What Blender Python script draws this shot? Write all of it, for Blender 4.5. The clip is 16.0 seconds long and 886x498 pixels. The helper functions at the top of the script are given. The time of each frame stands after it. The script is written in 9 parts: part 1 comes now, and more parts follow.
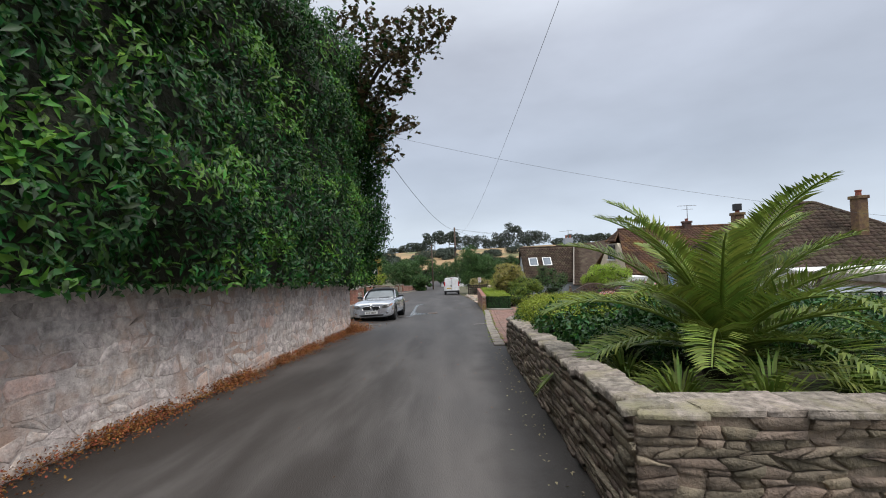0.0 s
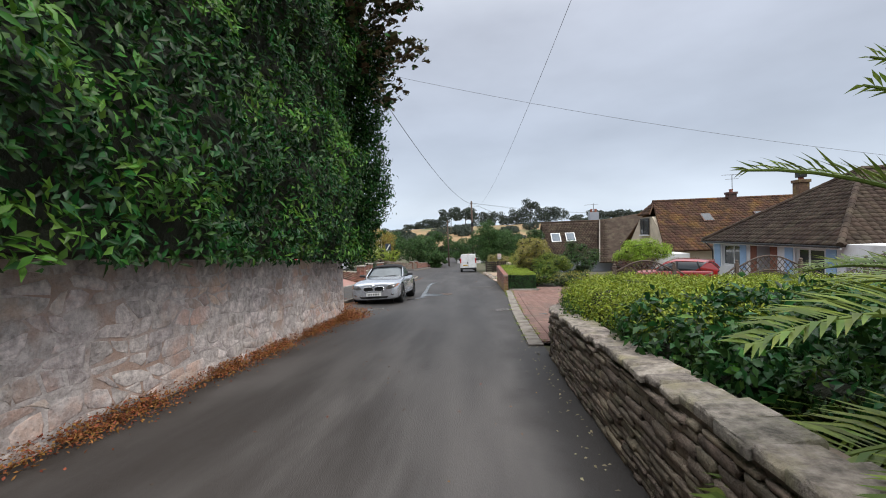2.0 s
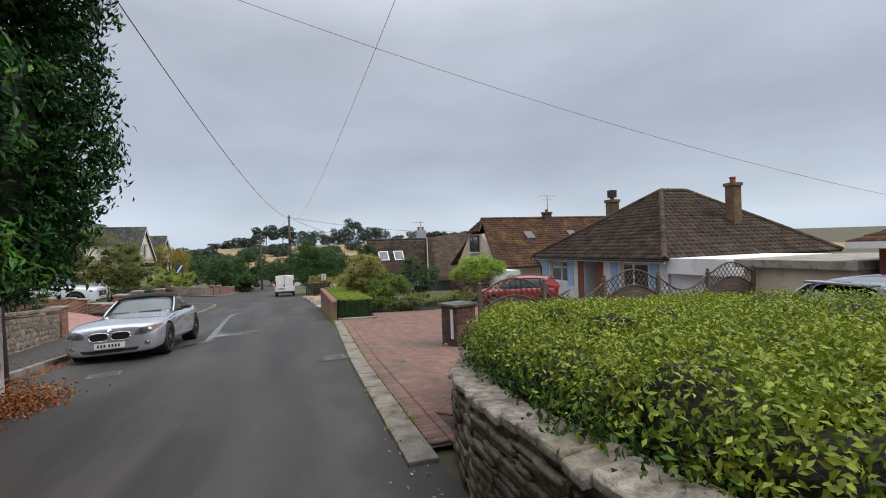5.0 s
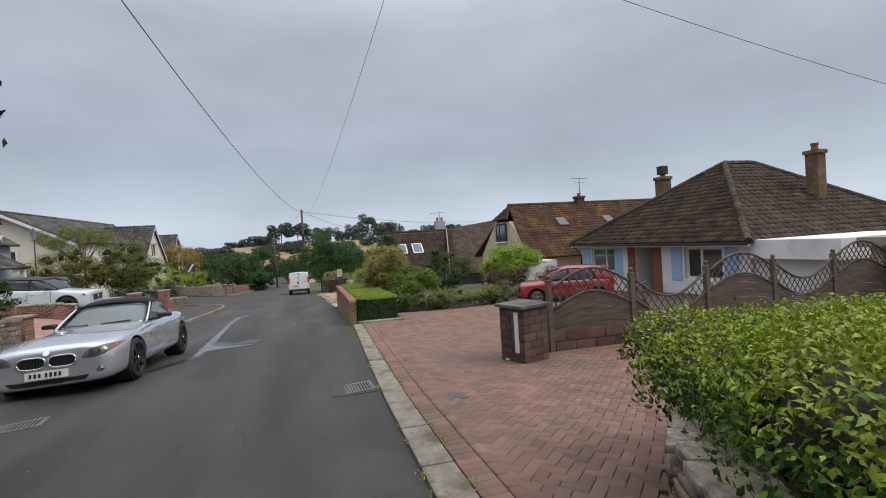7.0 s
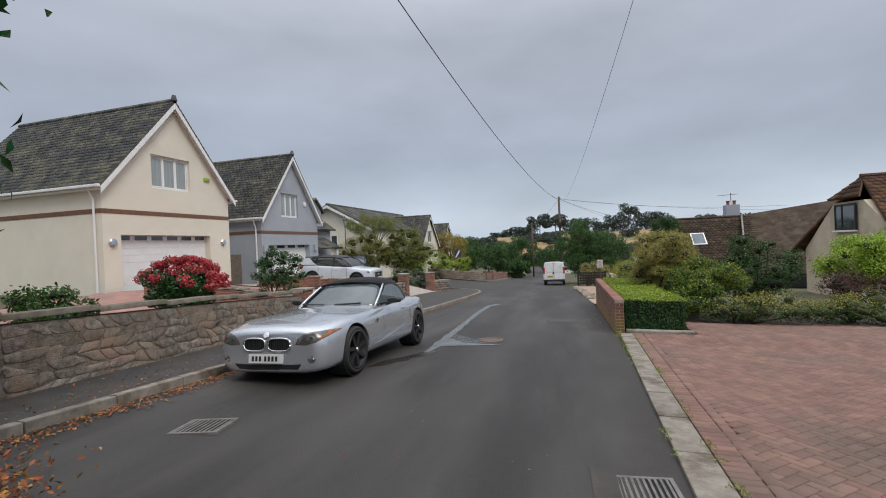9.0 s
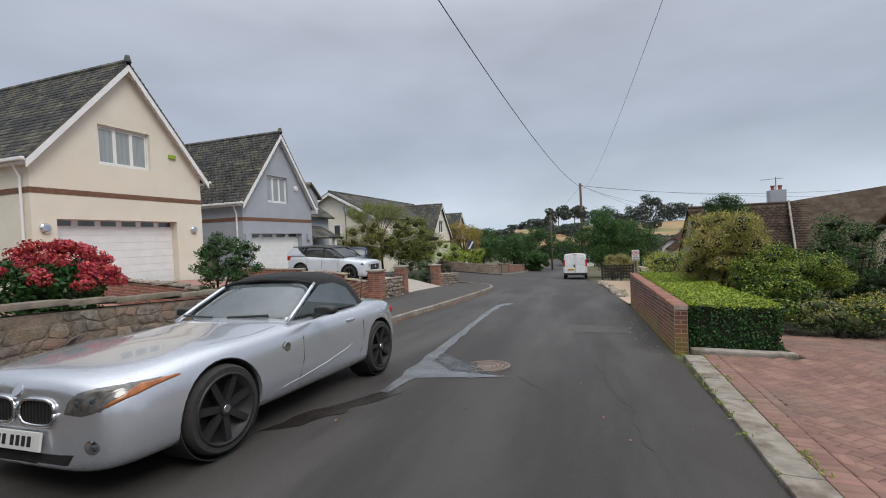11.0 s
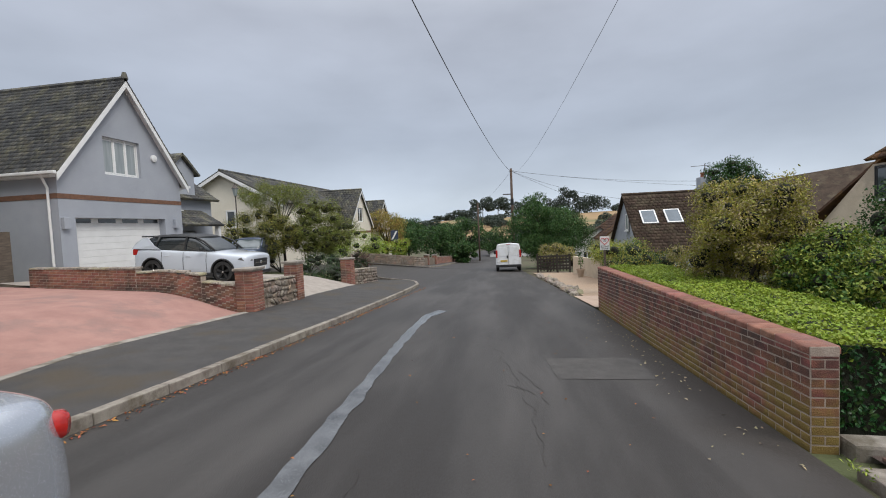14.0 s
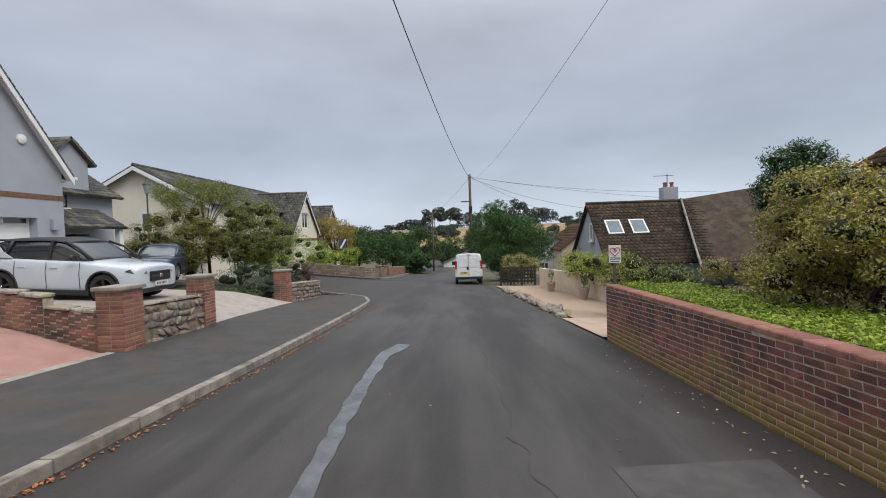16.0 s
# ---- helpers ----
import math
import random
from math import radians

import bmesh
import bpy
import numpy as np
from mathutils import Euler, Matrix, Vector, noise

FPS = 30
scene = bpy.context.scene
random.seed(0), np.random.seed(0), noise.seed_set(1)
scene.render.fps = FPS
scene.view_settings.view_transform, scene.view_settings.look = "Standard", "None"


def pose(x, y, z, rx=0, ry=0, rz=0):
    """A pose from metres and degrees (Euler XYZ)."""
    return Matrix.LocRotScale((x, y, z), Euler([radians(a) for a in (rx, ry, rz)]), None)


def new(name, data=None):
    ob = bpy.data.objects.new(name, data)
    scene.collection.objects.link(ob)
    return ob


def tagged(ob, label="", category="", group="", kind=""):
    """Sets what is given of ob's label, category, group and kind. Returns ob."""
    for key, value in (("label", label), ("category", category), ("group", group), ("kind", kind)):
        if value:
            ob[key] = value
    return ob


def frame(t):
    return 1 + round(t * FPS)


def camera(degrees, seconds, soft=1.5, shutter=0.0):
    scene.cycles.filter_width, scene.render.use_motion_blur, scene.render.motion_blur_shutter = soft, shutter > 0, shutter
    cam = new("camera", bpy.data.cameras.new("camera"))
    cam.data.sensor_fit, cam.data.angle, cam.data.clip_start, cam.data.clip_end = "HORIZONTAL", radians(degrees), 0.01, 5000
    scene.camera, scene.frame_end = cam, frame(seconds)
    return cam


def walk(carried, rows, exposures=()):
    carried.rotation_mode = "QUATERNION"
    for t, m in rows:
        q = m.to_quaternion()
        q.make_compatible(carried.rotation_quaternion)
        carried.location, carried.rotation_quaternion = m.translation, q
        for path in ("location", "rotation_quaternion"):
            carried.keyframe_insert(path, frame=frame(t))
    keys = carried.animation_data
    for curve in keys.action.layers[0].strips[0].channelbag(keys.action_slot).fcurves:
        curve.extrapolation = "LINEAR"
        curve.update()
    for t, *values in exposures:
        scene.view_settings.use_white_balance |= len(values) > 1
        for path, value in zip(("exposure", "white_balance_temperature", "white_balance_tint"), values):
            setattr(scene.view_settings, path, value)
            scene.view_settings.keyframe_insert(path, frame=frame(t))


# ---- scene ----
cam = camera(90.4, 16.0, 1.0)
METRES, EYE, TILT, LEAN, TURN = 24.5, 1.62, 0.0, 0.0, 2.5
ROWS = [
    (0.0, 0.0, 0.0, 0.0, 0.04, 0.88, 2.34),
    (0.5, 0.0011, 0.0316, -0.0019, 0.59, -0.03, 2.66),
    (1.0, 0.0006, 0.0634, -0.0042, 0.97, -1.07, 2.57),
    (1.5, 0.0009, 0.0949, -0.0059, 1.26, -2.15, 2.4),
    (2.0, 0.0002, 0.1267, -0.0081, 2.16, -2.06, 2.21),
    (2.5, 0.0009, 0.158, -0.01, 2.0, -0.93, 2.05),
    (3.0, 0.0013, 0.189, -0.0125, 1.08, -0.53, 1.81),
    (3.5, 0.0034, 0.219, -0.0142, -8.3, 0.22, 1.15),
    (4.0, 0.0053, 0.2484, -0.0156, -19.75, 0.47, 1.0),
    (6.5, 0.015, 0.3978, -0.0251, -19.94, -0.93, 3.33),
    (7.0, 0.0194, 0.4281, -0.0267, -18.96, -1.02, 3.55),
    (7.5, 0.0221, 0.4591, -0.0285, -16.44, -1.01, 2.78),
    (8.0, 0.024, 0.4923, -0.0309, -3.48, -1.1, 2.96),
    (8.5, 0.0254, 0.5225, -0.0335, 11.55, -0.27, 2.64),
    (11.0, 0.0183, 0.6841, -0.0447, 15.93, -1.29, 2.46),
    (11.5, 0.0144, 0.7152, -0.0461, 10.54, -3.44, 1.73),
    (12.0, 0.0099, 0.7465, -0.0472, 8.69, -3.9, 2.79),
    (12.5, 0.0049, 0.7766, -0.0483, 5.88, -2.8, 1.88),
    (13.0, -0.0004, 0.807, -0.0505, 5.9, -2.69, 2.69),
    (13.5, -0.0064, 0.8378, -0.0522, 6.48, -2.57, 2.12),
    (14.0, -0.0115, 0.8688, -0.0543, 6.3, -2.82, 2.59),
    (14.5, -0.0188, 0.8985, -0.0551, 3.97, -3.6, 2.76),
    (15.0, -0.0243, 0.9294, -0.0567, 1.63, -2.77, 3.43),
    (15.5, -0.0302, 0.9604, -0.0582, 0.56, -2.22, 2.38),
    (16.0, -0.0344, 0.9913, -0.0589, -0.03, -1.77, 1.87),
]
walk(cam, [(t, pose(0, 0, EYE, TILT, LEAN, TURN) @ pose(METRES * x, METRES * y, METRES * z, 90 + pitch, roll, yaw)) for t, x, y, z, yaw, pitch, roll in ROWS],
     exposures=[(0.0, 0.18), (2.0, 0.26), (3.5, 0.12), (6.5, -0.06), (8.5, -0.14), (11.0, -0.06), (12.5, 0.0), (16.0, 0.0)])

# ---- sky and light: an even overcast afternoon, brighter towards the zenith and in a band over the horizon ----


def build_world():
    w = bpy.data.worlds.new("overcast_sky")
    scene.world = w
    w.use_nodes = True
    nt = w.node_tree
    n, l = nt.nodes, nt.links
    n.clear()
    out, bg = n.new("ShaderNodeOutputWorld"), n.new("ShaderNodeBackground")
    sky = n.new("ShaderNodeTexSky")
    sky.sky_type, sky.sun_disc = "NISHITA", False
    sky.sun_elevation, sky.sun_rotation = radians(48), radians(122)
    sky.air_density, sky.dust_density = 1.0, 3.0
    co = n.new("ShaderNodeTexCoord")
    sep = n.new("ShaderNodeSeparateXYZ")
    l.new(co.outputs["Generated"], sep.inputs[0])
    # cloud deck colour by height over the horizon
    ramp = n.new("ShaderNodeValToRGB")
    e = ramp.color_ramp.elements
    e[0].position, e[0].color = 0.0, (0.56, 0.66, 0.78, 1)
    e[1].position, e[1].color = 1.0, (2.3, 2.36, 2.45, 1)
    for p, c in ((0.045, (0.60, 0.68, 0.78)), (0.10, (0.50, 0.565, 0.665)), (0.19, (0.41, 0.46, 0.55)), (0.42, (0.455, 0.49, 0.57)), (0.62, (0.9, 0.95, 1.03))):
        k = e.new(p)
        k.color = (*c, 1)
    l.new(sep.outputs["Z"], ramp.inputs[0])
    # soft cloud structure, stretched along the horizon
    mp = n.new("ShaderNodeMapping")
    mp.inputs["Scale"].default_value = (1.2, 1.2, 3.2)
    l.new(co.outputs["Generated"], mp.inputs[0])
    nz = n.new("ShaderNodeTexNoise")
    nz.inputs["Scale"].default_value, nz.inputs["Detail"].default_value, nz.inputs["Roughness"].default_value = 2.2, 5, 0.5
    l.new(mp.outputs[0], nz.inputs[0])
    mr = n.new("ShaderNodeMapRange")
    mr.inputs["From Min"].default_value, mr.inputs["From Max"].default_value = 0.3, 0.7
    mr.inputs["To Min"].default_value, mr.inputs["To Max"].default_value = 0.89, 1.12
    l.new(nz.outputs[0], mr.inputs[0])
    mul = n.new("ShaderNodeVectorMath")
    mul.operation = "MULTIPLY"
    l.new(ramp.outputs[0], mul.inputs[0])
    l.new(mr.outputs[0], mul.inputs[1])
    sc = n.new("ShaderNodeVectorMath")
    sc.operation = "SCALE"
    sc.inputs["Scale"].default_value = 0.012
    l.new(sky.outputs[0], sc.inputs[0])
    add = n.new("ShaderNodeVectorMath")
    l.new(mul.outputs[0], add.inputs[0])
    l.new(sc.outputs[0], add.inputs[1])
    l.new(add.outputs[0], bg.inputs[0])
    bg.inputs[1].default_value = 1.0
    l.new(bg.outputs[0], out.inputs[0])


build_world()
sun_data = bpy.data.lights.new("sun", "SUN")
sun_data.energy, sun_data.angle, sun_data.color = 1.5, radians(25), (1.0, 0.96, 0.9)
sun_lamp = new("sun", sun_data)
sun_lamp.matrix_world = pose(0, 0, 40, 42, 0, 58)

# ---- materials ----
MATS = {}


def mat(name, c1, c2=None, scale=6.0, rough=0.8, bump=0.25, grain=70.0, metal=0.0, stain=None, stain_scale=0.7, stain_amount=0.5, vary=0.0, vary_kind="", spec=0.5, coat=0.0, stretch=(1, 1, 1), translucent=0.0, fine_amt=0.18):
    """A surface with grain, blotches, stains and relief, laid out in world metres."""
    m = bpy.data.materials.new(name)
    MATS[name] = m
    m.use_nodes = True
    nt = m.node_tree
    n, l = nt.nodes, nt.links
    b = n["Principled BSDF"]
    geo = n.new("ShaderNodeNewGeometry")
    mp = n.new("ShaderNodeMapping")
    mp.inputs["Scale"].default_value = stretch
    l.new(geo.outputs["Position"], mp.inputs[0])

    def nz(s, d=4.0, r=0.6):
        k = n.new("ShaderNodeTexNoise")
        k.inputs["Scale"].default_value, k.inputs["Detail"].default_value, k.inputs["Roughness"].default_value = s, d, r
        l.new(mp.outputs[0], k.inputs["Vector"])
        return k.outputs[0]

    def mixc(f, a, b2):
        k = n.new("ShaderNodeMix")
        k.data_type = "RGBA"
        for s, v in ((k.inputs[0], f), (k.inputs[6], a), (k.inputs[7], b2)):
            if hasattr(v, "is_linked"):
                l.new(v, s)
            elif isinstance(v, float):
                s.default_value = v
            else:
                s.default_value = (*v, 1)
        return k.outputs[2]

    def ranged(v, a, b2, lo=0.0, hi=1.0):
        k = n.new("ShaderNodeMapRange")
        k.inputs["From Min"].default_value, k.inputs["From Max"].default_value = a, b2
        k.inputs["To Min"].default_value, k.inputs["To Max"].default_value = lo, hi
        l.new(v, k.inputs[0])
        return k.outputs[0]

    c2 = c2 or tuple(v * 0.75 for v in c1)
    col = mixc(ranged(nz(scale), 0.35, 0.65), c1, c2)
    fine = nz(grain, 3.0)
    if stain:
        col = mixc(ranged(nz(stain_scale, 6.0, 0.65), 0.62 - 0.25 * stain_amount, 0.72 - 0.15 * stain_amount), col, stain)
    hsv = n.new("ShaderNodeHueSaturation")
    l.new(col, hsv.inputs["Color"])
    val = ranged(fine, 0.2, 0.8, 1 - fine_amt, 1 + fine_amt)
    if vary:
        if vary_kind == "object":
            rnd = n.new("ShaderNodeObjectInfo").outputs["Random"]
        else:
            rnd = geo.outputs["Random Per Island"]
        mu = n.new("ShaderNodeMath")
        mu.operation = "MULTIPLY"
        l.new(val, mu.inputs[0])
        l.new(ranged(rnd, 0, 1, 1 - vary, 1 + vary), mu.inputs[1])
        val = mu.outputs[0]
        wn = n.new("ShaderNodeTexWhiteNoise")
        wn.noise_dimensions = "1D"
        l.new(rnd, wn.inputs["W"])
        l.new(ranged(wn.outputs[0], 0, 1, 0.5 - 0.06 * vary, 0.5 + 0.06 * vary), hsv.inputs["Hue"])
    l.new(val, hsv.inputs["Value"])
    l.new(hsv.outputs[0], b.inputs["Base Color"])
    l.new(ranged(fine, 0.2, 0.8, max(rough - 0.55 * fine_amt, 0.02), min(rough + 0.55 * fine_amt, 1)), b.inputs["Roughness"])
    b.inputs["Metallic"].default_value = metal
    b.inputs["Specular IOR Level"].default_value = spec
    b.inputs["Coat Weight"].default_value = coat
    b.inputs["Coat Roughness"].default_value = 0.06
    if bump:
        bp = n.new("ShaderNodeBump")
        bp.inputs["Strength"].default_value, bp.inputs["Distance"].default_value = bump, 0.02
        l.new(fine, bp.inputs["Height"])
        l.new(bp.outputs[0], b.inputs["Normal"])
    if translucent:
        tr = n.new("ShaderNodeBsdfTranslucent")
        mx = n.new("ShaderNodeMixShader")
        mx.inputs[0].default_value = translucent
        l.new(hsv.outputs[0], tr.inputs[0])
        l.new(b.outputs[0], mx.inputs[1])
        l.new(tr.outputs[0], mx.inputs[2])
        l.new(mx.outputs[0], n["Material Output"].inputs[0])
    return m


ASPHALT = mat("asphalt", (0.056, 0.050, 0.046), (0.026, 0.0225, 0.0205), 1.1, 0.66, 0.3, 140, stain=(0.022, 0.018, 0.0155), stain_scale=0.55, stain_amount=0.55, stretch=(1, 0.16, 1), fine_amt=0.3)


def paint_lane_light(m, y0, y1, gain):
    """Paints extra brightness into the lane before y0, fading out by y1, against hedge shade."""
    n, l = m.node_tree.nodes, m.node_tree.links
    b = n["Principled BSDF"]
    src = b.inputs["Base Color"].links[0].from_socket
    geo, sep = n.new("ShaderNodeNewGeometry"), n.new("ShaderNodeSeparateXYZ")
    l.new(geo.outputs["Position"], sep.inputs[0])
    k = n.new("ShaderNodeMapRange")
    k.inputs["From Min"].default_value, k.inputs["From Max"].default_value = y0, y1
    k.inputs["To Min"].default_value, k.inputs["To Max"].default_value = gain, 1.0
    l.new(sep.outputs["Y"], k.inputs[0])
    v = n.new("ShaderNodeVectorMath")
    v.operation = "SCALE"
    l.new(src, v.inputs[0])
    l.new(k.outputs[0], v.inputs["Scale"])
    l.new(v.outputs[0], b.inputs["Base Color"])


def edge_dirt(m):
    """Damp dirt along the foot of the walls and in the gutters, with an uneven border."""
    n, l = m.node_tree.nodes, m.node_tree.links
    b = n["Principled BSDF"]
    src = b.inputs["Base Color"].links[0].from_socket
    geo, sep = n.new("ShaderNodeNewGeometry"), n.new("ShaderNodeSeparateXYZ")
    l.new(geo.outputs["Position"], sep.inputs[0])
    nz = n.new("ShaderNodeTexNoise")
    nz.inputs["Scale"].default_value, nz.inputs["Detail"].default_value = 0.9, 5
    l.new(geo.outputs["Position"], nz.inputs["Vector"])

    def calc(op, *vals):
        k = n.new("ShaderNodeMath")
        k.operation = op
        for q, v in enumerate(vals):
            if isinstance(v, float):
                k.inputs[q].default_value = v
            else:
                l.new(v, k.inputs[q])
        return k.outputs[0]

    def span(v, a, c, lo, hi):
        k = n.new("ShaderNodeMapRange")
        for nm, q in (("From Min", a), ("From Max", c), ("To Min", lo), ("To Max", hi)):
            k.inputs[nm].default_value = q
        l.new(v, k.inputs[0])
        return k.outputs[0]

    wander = calc("MULTIPLY", calc("SUBTRACT", nz.outputs[0], 0.5), 1.6)
    x = calc("ADD", sep.outputs["X"], wander)
    right = span(x, 0.15, 0.6, 0.0, 0.75)
    left_line = span(sep.outputs["Y"], 14.2, 15.2, -3.4, -4.9)
    left = span(calc("SUBTRACT", left_line, x), -0.1, 0.35, 0.0, 0.75)
    k = n.new("ShaderNodeMix")
    k.data_type = "RGBA"
    l.new(calc("MAXIMUM", right, left), k.inputs[0])
    l.new(src, k.inputs[6])
    k.inputs[7].default_value = (0.028, 0.022, 0.018, 1)
    l.new(k.outputs[2], b.inputs["Base Color"])


# base colour lifted up to 1.9 times where the hedge dims the road
paint_lane_light(ASPHALT, 6.0, 15.0, 1.9)
edge_dirt(ASPHALT)
ASPHALT_NEW = mat("pavement_asphalt", (0.058, 0.053, 0.050), (0.040, 0.037, 0.035), 2.5, 0.85, 0.3, 150, stain=(0.06, 0.046, 0.030), stain_scale=0.8)
WET_DARK = mat("wet_dirty_asphalt", (0.03, 0.024, 0.02), (0.02, 0.017, 0.015), 4, 0.28, 0.1, 120)
ASPHALT_DARK = mat("dark_damp_asphalt", (0.040, 0.034, 0.030), (0.028, 0.024, 0.021), 3, 0.65, 0.3, 130, stain=(0.06, 0.05, 0.042), stain_scale=1.5)
ASPHALT_PATCH = mat("asphalt_patch", (0.072, 0.066, 0.062), (0.048, 0.044, 0.041), 4, 0.85, 0.35, 150)
# pale base colour stands in for the sky mirrored in the water film
WET = mat("wet_asphalt_painted_sheen", (0.135, 0.138, 0.143), (0.06, 0.061, 0.063), 2.6, 0.24, 0.05, 120, spec=0.7)
EARTH = mat("earth", (0.11, 0.085, 0.055), (0.06, 0.05, 0.03), 2.0, 0.95, 0.6, 40, stain=(0.07, 0.085, 0.03), stain_scale=0.4, stain_amount=0.7)
GRATE = mat("worn_grating_iron", (0.20, 0.185, 0.175), (0.12, 0.11, 0.10), 10, 0.7, 0.3, 70)
CONCRETE = mat("weathered_concrete", (0.33, 0.30, 0.26), (0.24, 0.215, 0.185), 5, 0.9, 0.4, 90, stain=(0.14, 0.12, 0.09), stain_scale=2.0)
KERB = mat("kerb_concrete", (0.28, 0.25, 0.21), (0.18, 0.155, 0.13), 6, 0.9, 0.4, 90, stain=(0.11, 0.088, 0.063), stain_scale=2.5, vary=0.12, vary_kind="object")
MORTAR = mat("mortar", (0.60, 0.535, 0.50), (0.36, 0.31, 0.285), 8, 0.95, 1.0, 30, stain=(0.40, 0.28, 0.22), stain_scale=1.1)
MORTAR_BROWN = mat("brown_mortar", (0.23, 0.185, 0.14), (0.12, 0.098, 0.075), 9, 0.95, 1.0, 30, stain=(0.27, 0.20, 0.15), stain_scale=1.3)
RUBBLE = mat("grey_pink_rubble", (0.66, 0.585, 0.545), (0.31, 0.265, 0.245), 9, 0.92, 1.0, 28, stain=(0.54, 0.37, 0.29), stain_scale=1.0, vary=0.2, vary_kind="object")
RUBBLE_J = mat("grey_pink_rubble_small", (0.66, 0.585, 0.545), (0.31, 0.265, 0.245), 9, 0.92, 1.0, 28, stain=(0.54, 0.37, 0.29), stain_scale=1.0, vary=0.2)
SLATE_STONE = mat("brown_grey_slate_stone", (0.27, 0.215, 0.16), (0.14, 0.112, 0.085), 9, 0.9, 0.9, 50, stain=(0.34, 0.26, 0.19), stain_scale=1.6, vary=0.35, vary_kind="object")
SLATE_STONE_J = mat("brown_grey_slate_stone_small", (0.27, 0.215, 0.16), (0.14, 0.112, 0.085), 9, 0.9, 0.9, 50, stain=(0.34, 0.26, 0.19), stain_scale=1.6, vary=0.35)
CAP_STONE = mat("lichened_cap_stone", (0.36, 0.31, 0.26), (0.13, 0.11, 0.09), 13, 0.9, 0.7, 50, stain=(0.27, 0.24, 0.15), stain_scale=2.2, vary=0.2, vary_kind="object")
GARDEN_STONE = mat("garden_rubble", (0.31, 0.265, 0.22), (0.13, 0.108, 0.088), 11, 0.92, 0.8, 50, stain=(0.30, 0.20, 0.14), stain_scale=1.5, vary=0.25, vary_kind="object")
GARDEN_STONE_J = mat("garden_rubble_small", (0.31, 0.265, 0.22), (0.13, 0.108, 0.088), 11, 0.92, 0.8, 50, stain=(0.30, 0.20, 0.14), stain_scale=1.5, vary=0.25)
BRICK = mat("red_brick", (0.31, 0.14, 0.095), (0.22, 0.095, 0.068), 7, 0.9, 0.5, 90, stain=(0.10, 0.065, 0.05), stain_scale=1.1, stain_amount=0.5, vary=0.25, vary_kind="object")
BRICK_J = mat("red_brick_joined", (0.31, 0.14, 0.095), (0.22, 0.095, 0.068), 7, 0.9, 0.5, 90, stain=(0.10, 0.065, 0.05), stain_scale=1.1, vary=0.25)
BRICK_ORANGE = mat("orange_brick", (0.27, 0.095, 0.058), (0.19, 0.066, 0.042), 7, 0.9, 0.4, 90, vary=0.2)
BRICK_LICHEN = mat("lichened_chimney_brick", (0.15, 0.085, 0.05), (0.09, 0.055, 0.035), 8, 0.92, 0.5, 60, stain=(0.20, 0.135, 0.055), stain_scale=1.8, stain_amount=0.6)
BRICK_BROWN = mat("brown_block", (0.14, 0.075, 0.058), (0.10, 0.055, 0.045), 6, 0.92, 0.6, 70, stain=(0.08, 0.06, 0.05), stain_scale=2.0, vary=0.25, vary_kind="object")
BRICK_CAP = mat("pale_red_coping_brick", (0.29, 0.13, 0.09), (0.20, 0.085, 0.06), 7, 0.9, 0.5, 90, stain=(0.2, 0.12, 0.10), stain_scale=1.5, vary=0.2, vary_kind="object")


def algae_brick(name, kind):
    """Red brick with green-yellow algae creeping up from the foot and soot streaks under the coping."""
    m = mat(name, (0.25, 0.098, 0.066), (0.165, 0.066, 0.046), 7, 0.9, 0.5, 90, stain=(0.085, 0.055, 0.045), stain_scale=1.4, stain_amount=0.4, vary=0.28, vary_kind=kind)
    n, l = m.node_tree.nodes, m.node_tree.links
    b = n["Principled BSDF"]
    src = b.inputs["Base Color"].links[0].from_socket
    geo = n.new("ShaderNodeNewGeometry")
    sep = n.new("ShaderNodeSeparateXYZ")
    l.new(geo.outputs["Position"], sep.inputs[0])

    def math_node(op, a, c):
        k = n.new("ShaderNodeMath")
        k.operation = op
        for q, v in enumerate((a, c)):
            if isinstance(v, float):
                k.inputs[q].default_value = v
            else:
                l.new(v, k.inputs[q])
        return k.outputs[0]

    def noise_at(scale, detail):
        k = n.new("ShaderNodeTexNoise")
        k.inputs["Scale"].default_value, k.inputs["Detail"].default_value, k.inputs["Roughness"].default_value = scale, detail, 0.65
        l.new(geo.outputs["Position"], k.inputs["Vector"])
        return k.outputs[0]

    height = math_node("ADD", math_node("ADD", sep.outputs["Z"], math_node("MULTIPLY", sep.outputs["Y"], 0.06)), 0.04)

    def blend(fac, colour, into):
        k = n.new("ShaderNodeMix")
        k.data_type = "RGBA"
        l.new(fac, k.inputs[0])
        l.new(into, k.inputs[6])
        k.inputs[7].default_value = (*colour, 1)
        return k.outputs[2]

    def ramp(v, a, c, hi):
        k = n.new("ShaderNodeMapRange")
        k.inputs["From Min"].default_value, k.inputs["From Max"].default_value, k.inputs["To Max"].default_value = a, c, hi
        l.new(v, k.inputs[0])
        return k.outputs[0]

    algae = ramp(math_node("SUBTRACT", noise_at(1.5, 5.0), math_node("MULTIPLY", height, 0.46)), 0.31, 0.48, 0.8)
    soot = ramp(math_node("ADD", noise_at(2.4, 5.0), math_node("MULTIPLY", height, 0.34)), 0.68, 0.86, 0.75)
    col = blend(algae, (0.20, 0.145, 0.028), src)
    l.new(blend(soot, (0.035, 0.028, 0.025), col), b.inputs["Base Color"])
    return m


